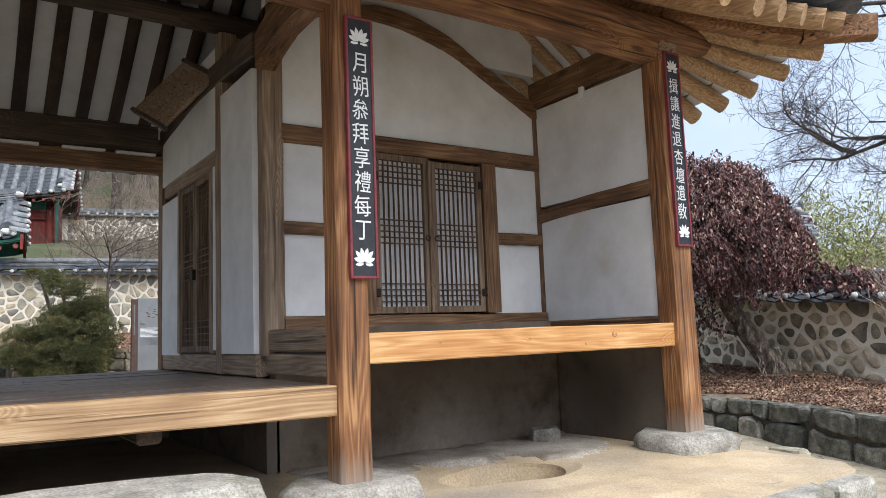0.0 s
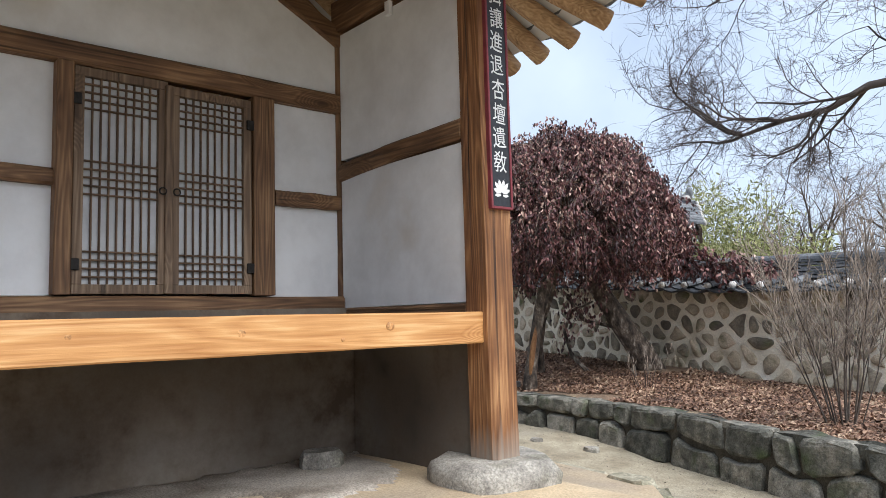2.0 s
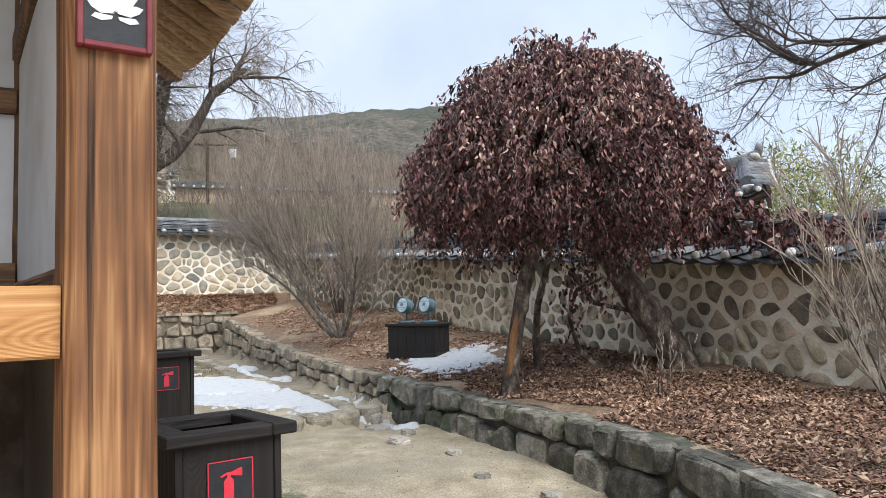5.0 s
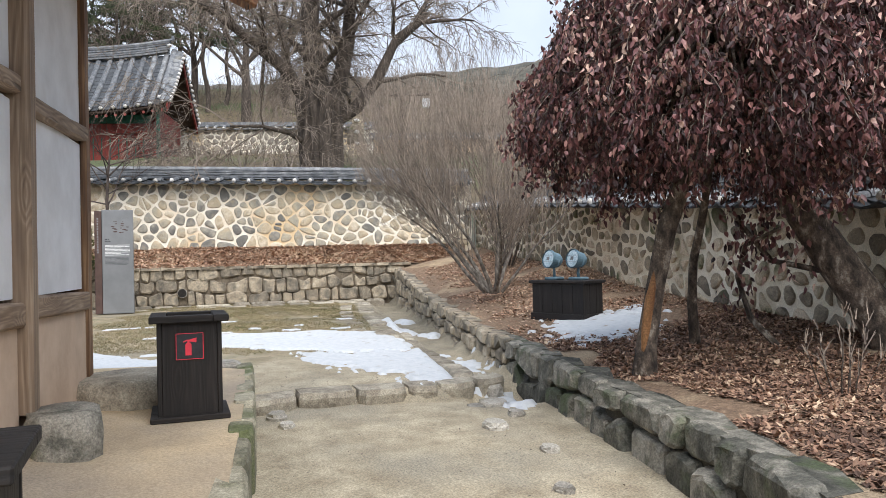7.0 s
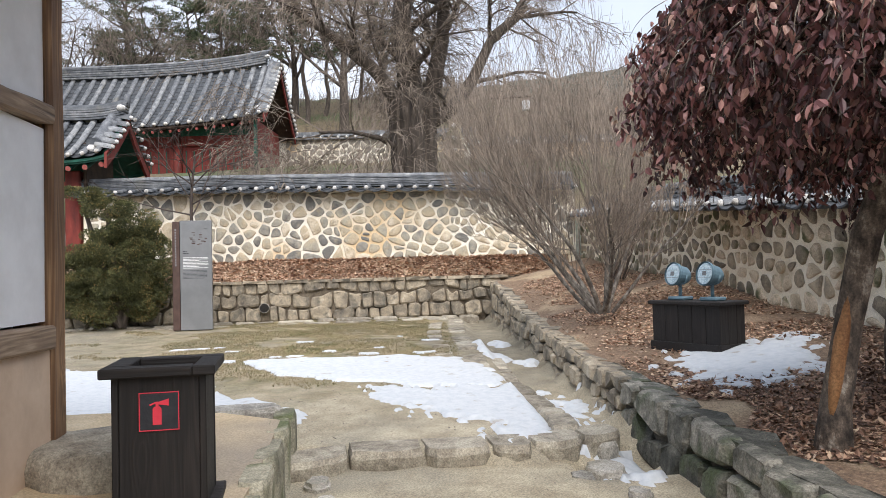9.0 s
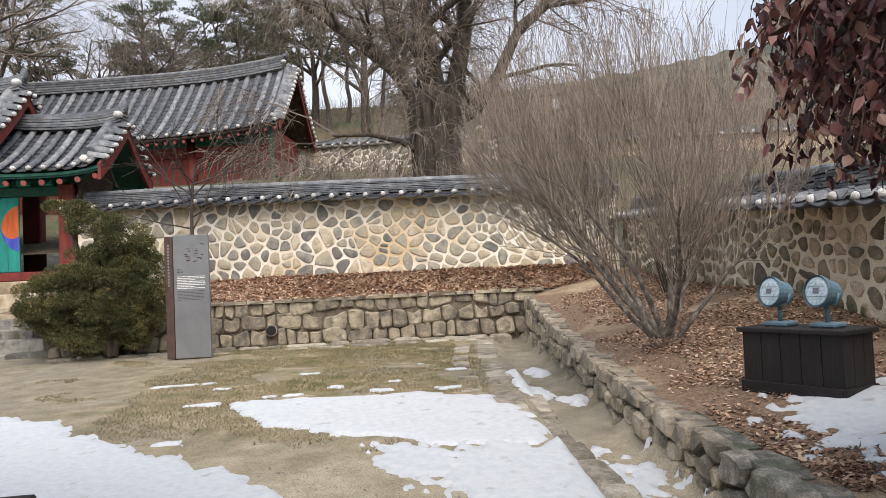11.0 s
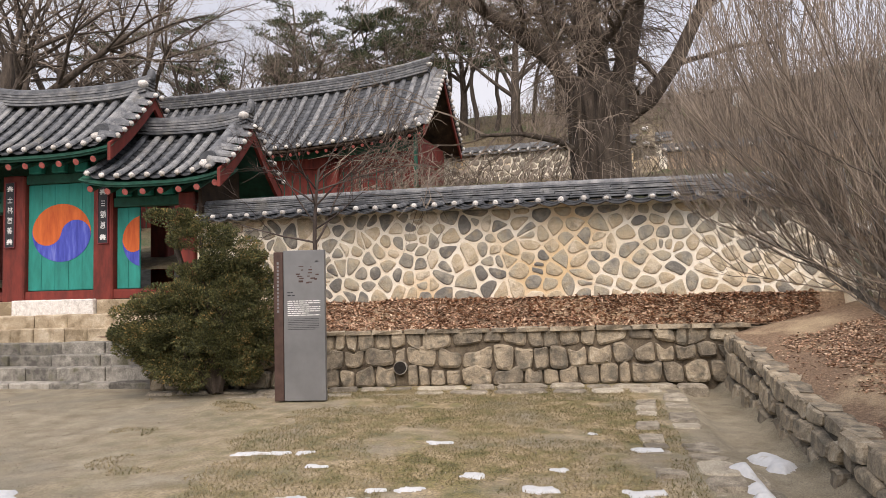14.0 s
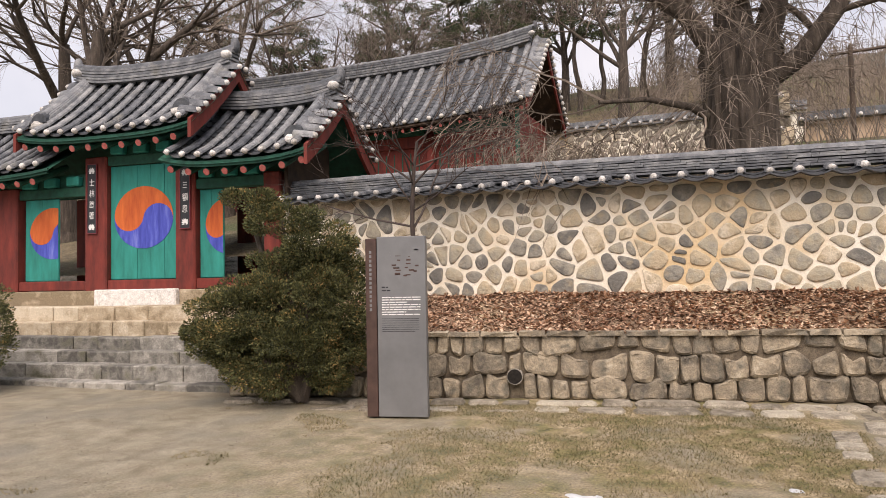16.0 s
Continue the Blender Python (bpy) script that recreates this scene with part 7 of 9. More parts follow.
# weeping tree that keeps its dry purple leaves
def weeping_tree():
    r = random.Random(61)
    t = thing("weeping_tree", (-8.08, 9.72, 0.3), "weeping tree with dense dry purple-brown leaves", "tree")
    C = Vector((-7.8, 10.4, 0))
    trunk = MB()
    p0 = [(-8.08, 9.72, 0.2), (-8.07, 9.75, 0.6), (-8.02, 9.82, 1.1), (-7.95, 9.9, 1.6), (-7.85, 10.05, 2.1), (-7.7, 10.3, 2.7), (-7.6, 10.5, 3.3)]
    trunk.tube(p0, [0.125, 0.088, 0.078, 0.084, 0.076, 0.068, 0.05], 12)
    part("trunk", trunk, PEELBARK, t, "flaking bark with an orange scar", smooth=True)
    part("trunk", MB().tube([(-7.45, 11.95, 0.35), (-7.6, 11.8, 0.8), (-7.85, 11.55, 1.35), (-8.05, 11.3, 1.9), (-7.95, 11.0, 2.6), (-7.7, 10.7, 3.2)], [0.24, 0.19, 0.17, 0.14, 0.11, 0.08], 10), PEELBARK, t, smooth=True)
    part("trunk", MB().tube([(-8.75, 10.75, 0.4), (-8.72, 10.7, 0.9), (-8.55, 10.6, 1.3), (-8.25, 10.5, 1.75), (-7.95, 10.4, 2.4)], [0.06, 0.048, 0.043, 0.038, 0.03], 8), PEELBARK, t, smooth=True)
    limbs, leaves = MB(), MB()

    def dome(a, b):
        """Point of the crown's outer skin: a round the stem, b from the top (0) to the hem (1)."""
        q = min(b, 1.0) * math.pi / 2
        lump = 1 + 0.10 * noise.noise((2.2 * math.cos(a), 2.2 * math.sin(a), 3 * b)) + 0.05 * noise.noise((6 * math.cos(a), 6 * math.sin(a), 8 * b))
        rr = 1.53 * math.sin(q) ** 0.84 * lump * (1 - 0.08 * max(0.0, math.cos(a - 0.7)) - 0.02 * max(0.0, -math.cos(a - 0.7)))
        z = 2.30 + 1.72 * max(0.0, math.cos(q)) ** 0.86 * (0.5 + 0.5 * lump) - 0.10 * b * (0.5 + 0.5 * math.sin(a - 0.6))
        return Vector((C.x + rr * math.cos(a), C.y + rr * math.sin(a), z))

    for i in range(2700):
        a = 2 * math.pi * i * 0.618034
        b0 = r.uniform(0.0, 1.0) ** 0.6
        low = i % 14 == 0
        depth = r.choice((1.0, 1.0, 0.97, 0.92, 0.82, 0.68, 0.5)) if not low else r.uniform(0.2, 0.95)
        start = dome(a, b0 if not low else 1.0)
        start = Vector((C.x + (start.x - C.x) * depth, C.y + (start.y - C.y) * depth, start.z - (1 - depth) * 0.35 + (r.uniform(-0.12, 0.35) if low else 0)))
        out = Vector((math.cos(a), math.sin(a), 0))
        L = r.uniform(0.2, 0.55) * (1.25 if r.random() < 0.06 else 1.0)
        d = (out * r.uniform(0.4, 1.0) + Vector((r.uniform(-0.5, 0.5), r.uniform(-0.5, 0.5), 0.75 * (1 - b0)))).normalized()
        pts = [start]
        p, n = start.copy(), 6
        for k in range(n):
            d = (d + Vector((r.uniform(-0.26, 0.26), r.uniform(-0.26, 0.26), -0.36))).normalized()
            p = p + d * (L / n)
            pts.append(p.copy())
        limbs.tube(pts, [0.006, 0.0055, 0.005, 0.004, 0.0035, 0.003, 0.002], 3, caps=False)
        if i % 5 == 0:
            limbs.tube([(C.x + 0.15 * out.x, C.y + 0.15 * out.y, 2.6 + 0.9 * r.random()), start.lerp(Vector((C.x, C.y, 3.4)), 0.45) + Vector((0, 0, 0.15)), start], [0.02, 0.014, 0.008], 4, caps=False)
        m = int(L / 0.019)
        for k in range(m):
            f = (k + r.random()) / m * n
            j = min(n - 1, int(f))
            q = pts[j].lerp(pts[j + 1], f - j) + rand_dir(r) * 0.05
            dd = (Vector((r.uniform(-0.4, 0.4), r.uniform(-0.4, 0.4), -1)) + rand_dir(r) * 0.6).normalized()
            s = dd.cross(rand_dir(r)).normalized()
            oval_leaf(leaves, q, dd, s, r.uniform(0.04, 0.082), r.uniform(0.011, 0.020), r.uniform(0.1, 0.8), r.uniform(-0.1, 0.5))
    # low bough that trails over the coping of the wall
    for i in range(150):
        f = r.random()
        c = Vector((-6.95, 11.25, 2.25)).lerp(Vector((-5.35, 12.45, 1.93)), f) + rand_dir(r) * (0.24 - 0.12 * f)
        rp = bent(c, rand_dir(r) + Vector((0.3, 0.2, 0.2)), r.uniform(0.15, 0.32), 4, 0.25, r, 1.4)
        limbs.tube(rp, [0.005, 0.004, 0.004, 0.003, 0.002], 3, caps=False)
        for k in range(11):
            j = r.randrange(4)
            q = rp[j].lerp(rp[j + 1], r.random()) + rand_dir(r) * 0.05
            dd = (Vector((0, 0, -1)) + rand_dir(r) * 0.8).normalized()
            oval_leaf(leaves, q, dd, dd.cross(rand_dir(r)).normalized(), r.uniform(0.055, 0.11), r.uniform(0.015, 0.027), r.uniform(0.1, 0.6))
    limbs.tube([(-7.7, 10.7, 2.4), (-7.0, 11.2, 2.3), (-6.2, 11.8, 2.1), (-5.35, 12.4, 1.95)], [0.05, 0.035, 0.02, 0.008], 6, caps=False)
    # long bare runners that loop out of the crown
    for i in range(130):
        a, b0 = r.uniform(0, 2 * math.pi), r.uniform(0.1, 0.95)
        st = dome(a, b0)
        limbs.tube(bent(st, (math.cos(a) * 0.6 + r.uniform(-0.8, 0.8), math.sin(a) * 0.6 + r.uniform(-0.8, 0.8), r.uniform(-0.2, 0.7)), r.uniform(0.3, 0.8), 7, 0.22, r, 1.6), [0.004, 0.004, 0.0035, 0.003, 0.003, 0.002, 0.002, 0.0015], 3, caps=False)
    # curved low stems with a few leaves
    for path in ([(-8.2, 11.3, 0.45), (-8.5, 11.2, 0.75), (-8.55, 11.1, 1.15), (-8.3, 11.0, 1.45), (-7.95, 11.1, 1.6)], [(-7.5, 11.9, 0.9), (-7.9, 11.5, 1.2), (-8.2, 11.2, 1.3), (-8.3, 10.9, 1.7)]):
        limbs.tube(path, [0.035, 0.03, 0.026, 0.022, 0.014][:len(path)], 6, caps=False)
        for k in range(110):
            f = r.uniform(1.2, len(path) - 1.01)
            j = int(f)
            q = Vector(path[j]).lerp(Vector(path[j + 1]), f - j) + rand_dir(r) * r.uniform(0.05, 0.3) + Vector((0, 0, 0.05))
            dd = (Vector((0, 0, -1)) + rand_dir(r) * 0.6).normalized()
            oval_leaf(leaves, q, dd, dd.cross(rand_dir(r)).normalized(), r.uniform(0.05, 0.1), r.uniform(0.014, 0.026), 0.3)
    part("scar", MB().tube([(-8.035, 9.68, 0.45), (-8.015, 9.715, 0.75), (-7.995, 9.75, 1.0), (-7.965, 9.80, 1.3)], [0.012, 0.040, 0.044, 0.012], 8), SCAR, t, "orange scar of bare wood", smooth=True)
    part("branchwork", limbs, PEELBARK, t)
    part("crown", leaves, LEAFRED, t, "dry purple and brown leaves")


weeping_tree()


# clipped yew beside the steps, with one flat bough
def yew(at, lobes, seed, count, label):
    """A clipped bush: lobes covered with overlapping tufts of needles, open and dark round the stems."""
    r = random.Random(seed)
    t = thing("yew_bush", at, label, "bush", group="yew bushes")
    stem, lv, tufts = MB(), MB(), []
    for cx, cy, cz, rx, ry, rz in lobes:
        stem.tube([at, ((at[0] + cx) / 2, (at[1] + cy) / 2, (at[2] + cz) / 2), (cx, cy, cz)], [0.09, 0.06, 0.03], 6)
        for _ in range(int(36 * (rx * ry + ry * rz + rx * rz))):
            d = rand_dir(r)
            k = 1 + 0.10 * noise.noise((d.x * 3 + cx, d.y * 3 + cy, d.z * 3))
            c = Vector((cx + d.x * rx * k, cy + d.y * ry * k, cz + d.z * rz * k))
            tufts.append((c, d, r.uniform(0.15, 0.27)))
            tufts.append((Vector((cx, cy, cz)).lerp(c, 0.72), d, 0.2))
    n = count // len(tufts)
    for c, d, cr in tufts:
        if c.z < at[2] + 0.05:
            continue
        for i in range(n):
            e = (rand_dir(r) + d * 0.5).normalized()
            p = c + Vector((e.x, e.y, e.z * 0.62)) * (cr * r.choice((1.0, 0.95, 0.85, 0.7)))
            dd = (e + d * 0.5 + rand_dir(r) * 0.6 + Vector((0, 0, 0.4))).normalized()
            leaf(lv, p, dd, dd.cross(rand_dir(r)).normalized(), r.uniform(0.03, 0.055), r.uniform(0.008, 0.013), 0.3)
    part("stem", stem, BARK, t)
    part("foliage", lv, YEW, t, "dark green needles with brown tips")


yew((-20.55, 2.75, 0.42), [(-20.6, 2.35, 1.50, 0.74, 1.06, 0.62), (-20.6, 3.05, 1.72, 0.62, 0.64, 0.72), (-20.6, 1.75, 1.45, 0.60, 0.60, 0.44), (-20.55, 2.55, 1.02, 0.64, 0.88, 0.46), (-20.6, 2.75, 2.10, 0.50, 0.66, 0.36), (-20.6, 2.95, 2.55, 0.40, 0.44, 0.30), (-20.6, 2.45, 2.92, 0.32, 0.46, 0.18), (-20.6, 1.95, 3.16, 0.26, 0.42, 0.12)], 62, 150000, "rounded dark green yew bush with a flat side bough")
yew((-20.9, -3.6, 0.42), [(-20.9, -3.6, 1.45, 0.8, 1.1, 1.0)], 63, 34000, "rounded dark green yew bush beside the steps")


def stem_shrub(name, at, stems, h, wide, seed, label, r0=0.022, twigm=TWIGPALE, density=1.0, bias=(0, 0)):
    """A shrub of many upright stems that fan out from one foot."""
    r = random.Random(seed)
    t = thing(name, at, label, "shrub")
    tw = MB()
    for i in range(stems):
        a = 2 * math.pi * i * 0.618034
        k = math.sqrt((i + 0.5) / stems)
        foot = Vector(at) + Vector((math.cos(a), math.sin(a), 0)) * 0.16 * k
        d = Vector((math.cos(a) * k * wide + bias[0], math.sin(a) * k * wide + bias[1], 1.0)).normalized()
        L = h * r.uniform(0.72, 1.05) / max(d.z, 0.55)
        n = 7
        pts = bent(foot, d, L, n, 0.10, r, -0.35)
        rr = r0 * r.uniform(0.6, 1.5)
        part("stem", MB().tube(pts, [rr * (1 - 0.85 * j / n) for j in range(n + 1)], 5, caps=False), BARK, t, smooth=True)
        for q in range(int(17 * density)):
            f = r.uniform(0.30, 0.99) * n
            j = min(n - 1, int(f))
            p = pts[j].lerp(pts[j + 1], f - j)
            dd = turned(pts[j + 1] - pts[j], r.uniform(16, 42), r) + Vector((0, 0, 0.35))
            l2 = L * r.uniform(0.12, 0.34) * (1.15 - f / n * 0.6)
            sp = bent(p, dd, l2, 4, 0.12, r, -0.2)
            tw.tube(sp, [0.006, 0.005, 0.004, 0.003, 0.002], 3, caps=False)
            for _ in range(int(4 * density)):
                g = r.uniform(0.2, 1) * 4
                m = min(3, int(g))
                tw.tube(bent(sp[m].lerp(sp[m + 1], g - m), turned(sp[m + 1] - sp[m], r.uniform(20, 45), r) + Vector((0, 0, 0.3)), l2 * r.uniform(0.25, 0.6), 2, 0.1, r), [0.0035, 0.003, 0.002], 3, caps=False)
    part("twig_crown", tw, twigm, t)


def fan_shrub(at, seed):
    """A broad shrub: leaning grey stems that break again and again into upright wands and fine twigs."""
    r = random.Random(seed)
    t = thing("fan_shrub", at, "tall leafless shrub with grey stems and fine pale twigs", "shrub")
    tw = MB()
    mid = Vector(at) + Vector((0.0, -0.42, 2.15))

    def within(p):
        q = p - mid
        return (q.x / 1.95) ** 2 + (q.y / 1.95) ** 2 + (q.z / (2.35 if q.z > 0 else 2.6)) ** 2 < 1 + 0.22 * noise.noise((p.x * 1.7, p.y * 1.7, p.z * 1.2))

    def clipped(pts):
        n = 1
        while n < len(pts) and within(pts[n]):
            n += 1
        return pts[:n]

    def twig(p, d, L, rad, depth):
        pts = bent(p, d, L, 6 if depth > 1 else 3, 0.12, r, -0.85 if depth > 1 else -0.45)
        pts = clipped(pts)
        n = len(pts)
        if n < 2:
            return
        tw.tube(pts, [max(0.0016, rad * (1 - 0.7 * i / (n - 1))) for i in range(n)], 4 if depth > 1 else 3, caps=False)
        if depth == 0:
            return
        for _ in range((0, 4, 11)[depth]):
            f = r.uniform(0.12, 0.98) * (n - 1)
            j = min(n - 2, int(f))
            dd = turned(pts[j + 1] - pts[j], r.uniform(15, 42), r) + Vector((0, 0, r.uniform(0.1, 0.7)))
            twig(pts[j].lerp(pts[j + 1], f - j), dd, L * r.uniform(0.34, 0.72), rad * 0.55, depth - 1)

    for i in range(10):
        a = 2 * math.pi * i * 0.618034 + 0.4
        k = 0.10 + 1.05 * math.sqrt(i / 9)
        foot = Vector(at) + Vector((math.cos(a), math.sin(a), 0)) * (0.06 + 0.1 * r.random())
        d = Vector((math.cos(a) * k, math.sin(a) * k - 0.20, 0.95)).normalized()
        L = r.uniform(1.8, 2.6)
        pts = bent(foot, d, L, 8, 0.13, r, -0.35)
        r0 = r.uniform(0.020, 0.042)
        part("stem", MB().tube(pts, [r0 * (1 - 0.72 * j / 8) for j in range(9)], 7, caps=False), GREYBARK, t, smooth=True)
        for q in range(17):
            f = (0.27 + 0.72 * (q + r.random()) / 17) * 8
            j = min(7, int(f))
            wd = turned(pts[j + 1] - pts[j], r.uniform(18, 62), r) + Vector((0, 0, r.uniform(0.0, 0.6)))
            twig(pts[j].lerp(pts[j + 1], f - j), wd, r.uniform(1.0, 2.0), 0.0068, 2)
    part("twig_crown", tw, TWIGPALE, t)


fan_shrub((-14.05, 10.72, 0.80), 64)
stem_shrub("thin_shrub", (-3.62, 9.1, 0.30), 17, 1.9, 0.38, 65, "leafless grey shrub with thin upright stems", r0=0.009, density=1.2)
stem_shrub("sapling", (-6.55, 10.3, 0.40), 9, 0.6, 0.55, 66, "small tuft of bare pale stems", r0=0.005, density=0.4)
stem_shrub("thin_shrub", (-17.2, 12.3, 1.2), 30, 1.6, 0.5, 67, "leafless thicket of thin grey stems by the wall", r0=0.01, density=0.6)

SPEC_SMALL = {"top": 3, "fine": 0.012, "thin": 0.0045, 3: (12, 0.55, 58, 0.08, -0.1), 2: (7, 0.55, 45, 0.16, -0.15), 1: (5, 0.5, 40, 0.18, -0.1), 0: (0, 0, 0, 0.2, 0), "from": 0.45}
bare_tree("small_tree", tuple(gp(6.28, 0.62, 1.62)), 2.7, 0.055, 68, SPEC_SMALL, "small leafless ornamental tree before the wall", bark=DARKTWIG, twigm=DARKTWIG)
SPEC_BIG = {"top": 4, "fine": 0.035, "thin": 0.009, 4: (7, 0.66, 40, 0.16, -0.1), 3: (6, 0.62, 46, 0.22, 0.05), 2: (6, 0.58, 48, 0.28, 0.3), 1: (7, 0.6, 48, 0.30, 0.6), 0: (0, 0, 0, 0.24, 0.6), "from": 0.3}


def great_tree(at, seed):
    """An old furrowed trunk that forks low, with drooping sprouts all over it."""
    r = random.Random(seed)
    t = thing("great_tree", at, "huge leafless old tree with drooping twigs behind the wall", "tree")
    at = Vector(at)
    w, tw, bole = MB(), MB(), MB()
    sides, rings = 72, 34
    for i in range(rings + 1):
        f = i / rings
        rad = 0.74 * (1 + 0.45 * (1 - f) ** 6) * (1 + 0.24 * max(0.0, f - 0.6)) * (1.0 if f < 0.9 else 1 - (f - 0.9) * 3)
        for k in range(sides):
            a = 2 * math.pi * k / sides
            g = abs(noise.noise((2.6 * math.cos(a), 2.6 * math.sin(a), f * 0.9))) * 0.34 + abs(noise.noise((8 * math.cos(a), 8 * math.sin(a), f * 3.2))) * 0.16
            q = rad * (1.08 - g)
            bole.v.append((at.x + q * math.cos(a), at.y + q * math.sin(a), at.z - 0.4 + 4.3 * f))
    bole.f = [(i * sides + k, i * sides + (k + 1) % sides, (i + 1) * sides + (k + 1) % sides, (i + 1) * sides + k) for i in range(rings) for k in range(sides)]
    part("trunk", bole, BARK, t, "deeply furrowed dark bark")
    z = at.z + 3.2
    for path, rad in (([(0, 0, 0), (0.05, -0.12, 1.3), (0.0, -0.3, 3.0), (0.1, -0.1, 5.5), (0, 0.2, 8)], 0.46),
                      ([(0, 0.2, -0.2), (-0.1, 0.7, 1.0), (0.0, 1.0, 2.4), (-0.3, 1.2, 4.4), (0, 1.6, 6.6)], 0.34),
                      ([(0, 0.25, -0.5), (0.1, 1.25, 0.15), (0.2, 1.95, 1.1), (0.1, 2.7, 2.6), (0, 3.9, 3.6)], 0.27),
                      ([(0, -0.3, 0.1), (0.2, -1.1, 1.2), (0.1, -1.9, 2.0), (0.3, -2.9, 2.6), (0.2, -4.2, 3.6)], 0.26),
                      ([(0, -0.4, -1.2), (0.5, -1.1, -0.9), (0.8, -2.0, -0.75), (1.2, -3.0, -0.85)], 0.10)):
        pts = [at + Vector((x, y, z - at.z + h)) for x, y, h in path]
        n = len(pts)
        w.tube(pts, [rad * (1 - 0.62 * k / (n - 1)) for k in range(n)], 10, caps=False)
        for k in range(1, n):
            for _ in range(2 if k < n - 1 else 3):
                q = pts[k - 1].lerp(pts[k], r.uniform(0.4, 1.0))
                grow(w, tw, q, turned(pts[k] - pts[k - 1], r.uniform(25, 65), r), r.uniform(2.0, 3.0), rad * 0.30, 3, r, SPEC_BIG)
    # sprouts that spring from the bole and arch down
    for _ in range(210):
        a, h = r.uniform(0, 2 * math.pi), r.uniform(2.2, 6.5)
        p = at + Vector((0.45 * math.cos(a), 0.45 * math.sin(a) + r.uniform(-0.5, 0.7) * (h > 3.4), h))
        pts = bent(p, (math.cos(a), math.sin(a), r.uniform(0.0, 0.9)), r.uniform(0.9, 2.4), 6, 0.16, r, r.uniform(0.8, 2.0))
        tw.tube(pts, [0.010, 0.009, 0.008, 0.007, 0.006, 0.005, 0.004], 3, caps=False)
        for _ in range(4):
            j = r.randrange(2, 6)
            tw.tube(bent(pts[j], turned(pts[j] - pts[j - 1], 35, r), r.uniform(0.3, 0.8), 3, 0.15, r, 0.5), [0.008, 0.007, 0.006, 0.004], 3, caps=False)
    part("limb_fork", w, BARK, t, smooth=True)
    part("twig_crown", tw, TWIG, t)


great_tree((-27.6, 9.95, 3.3), 70)
SPEC_MID = {"top": 4, "fine": 0.03, "thin": 0.007, 4: (7, 0.66, 38, 0.07, -0.1), 3: (6, 0.6, 40, 0.15, -0.1), 2: (6, 0.55, 42, 0.2, 0), 1: (6, 0.55, 42, 0.2, 0.1), 0: (0, 0, 0, 0.2, 0.1), "from": 0.35}


def uv(x, y):
    p = Vector((x, y, 0)) - GO
    return p.dot(GU), p.dot(GN)


def yonder(yaw, d, x=-8.4, y=7.2):
    """A plan point and the slope's height there, d metres from the middle of the court along a bearing."""
    a = radians(yaw)
    px, py = x - d * math.sin(a), y + d * math.cos(a)
    return px, py, slope_z(*uv(px, py)) - 0.1


# large leafless tree whose crooked boughs reach over the yard wall
SPEC_BOUGH = {"top": 3, "fine": 0.026, "thin": 0.0045, 3: (7, 0.60, 52, 0.34, -0.1), 2: (7, 0.55, 52, 0.38, 0.0), 1: (6, 0.5, 50, 0.40, 0.0), 0: (0, 0, 0, 0.36, -0.1), "from": 0.2}
bt = thing("bough_tree", (-2.2, 17.2, 0), "leafless tree with crooked dark boughs beyond the wall", "tree")
r = random.Random(73)
w, tw = MB(), MB()
w.tube([(-2.2, 17.2, -0.3), (-2.3, 17.2, 1.8), (-2.5, 17.1, 3.6), (-2.4, 17.0, 6.0), (-2.0, 17.0, 8.5)], [0.34, 0.28, 0.24, 0.18, 0.08], 9)
for path in ([(-2.5, 17.1, 3.4), (-3.6, 17.0, 4.8), (-4.6, 16.8, 5.5), (-5.6, 16.5, 5.45), (-6.3, 16.4, 5.15), (-7.0, 16.1, 5.05), (-7.7, 15.8, 4.85)],
             [(-2.45, 17.0, 4.6), (-3.6, 16.7, 6.4), (-4.9, 16.3, 7.2), (-6.2, 15.8, 7.6), (-7.2, 15.0, 7.7)],
             [(-2.4, 17.0, 5.6), (-3.2, 16.2, 7.8), (-4.2, 15.4, 9.2), (-5.4, 14.6, 9.8)]):
    n = len(path)
    w.tube(path, [0.115 * (1 - 0.7 * k / (n - 1)) for k in range(n)], 7, caps=False)
    for k in range(2, n):
        for _ in range(2 if k < n - 1 else 4):
            d = (Vector(path[k]) - Vector(path[k - 1])).normalized()
            grow(w, tw, path[k], turned(d, r.uniform(25, 60), r) + Vector((0, 0, 0.15)), r.uniform(1.4, 2.2), 0.036, 3, r, SPEC_BOUGH)
part("trunk", w, DARKTWIG, bt, smooth=True)
part("twig_crown", tw, DARKTWIG, bt)

mid = bare_tree("bare_tree", yonder(121, 33), 7.5, 0.42, 71, SPEC_MID, "tall leafless tree behind the shrine gate", group="bare trees on the slope")
for yaw, d, s, turn in ((116.5, 36, 1.0, 80), (126, 30, 0.9, 170), (106, 42, 0.72, 220), (103, 44, 0.7, 30), (88, 40, 0.8, 300), (84.5, 46, 0.85, 140), (80, 50, 0.8, 10), (124, 25, 0.85, 250), (111.5, 40, 0.8, 330), (109, 46, 0.75, 110), (98.5, 44, 0.7, 190), (92, 46, 0.7, 60)):
    x, y, z = yonder(yaw, d)
    o = copy_thing(mid, pose(x, y, z, 0, 0, turn) @ Matrix.Diagonal((s, s, s, 1)))
lowl = bare_tree("bare_tree", (-24, 38, 0), 5.0, 0.24, 72, SPEC_MID, "leafless tree in the distance beyond the yard wall", group="bare trees in the distance")
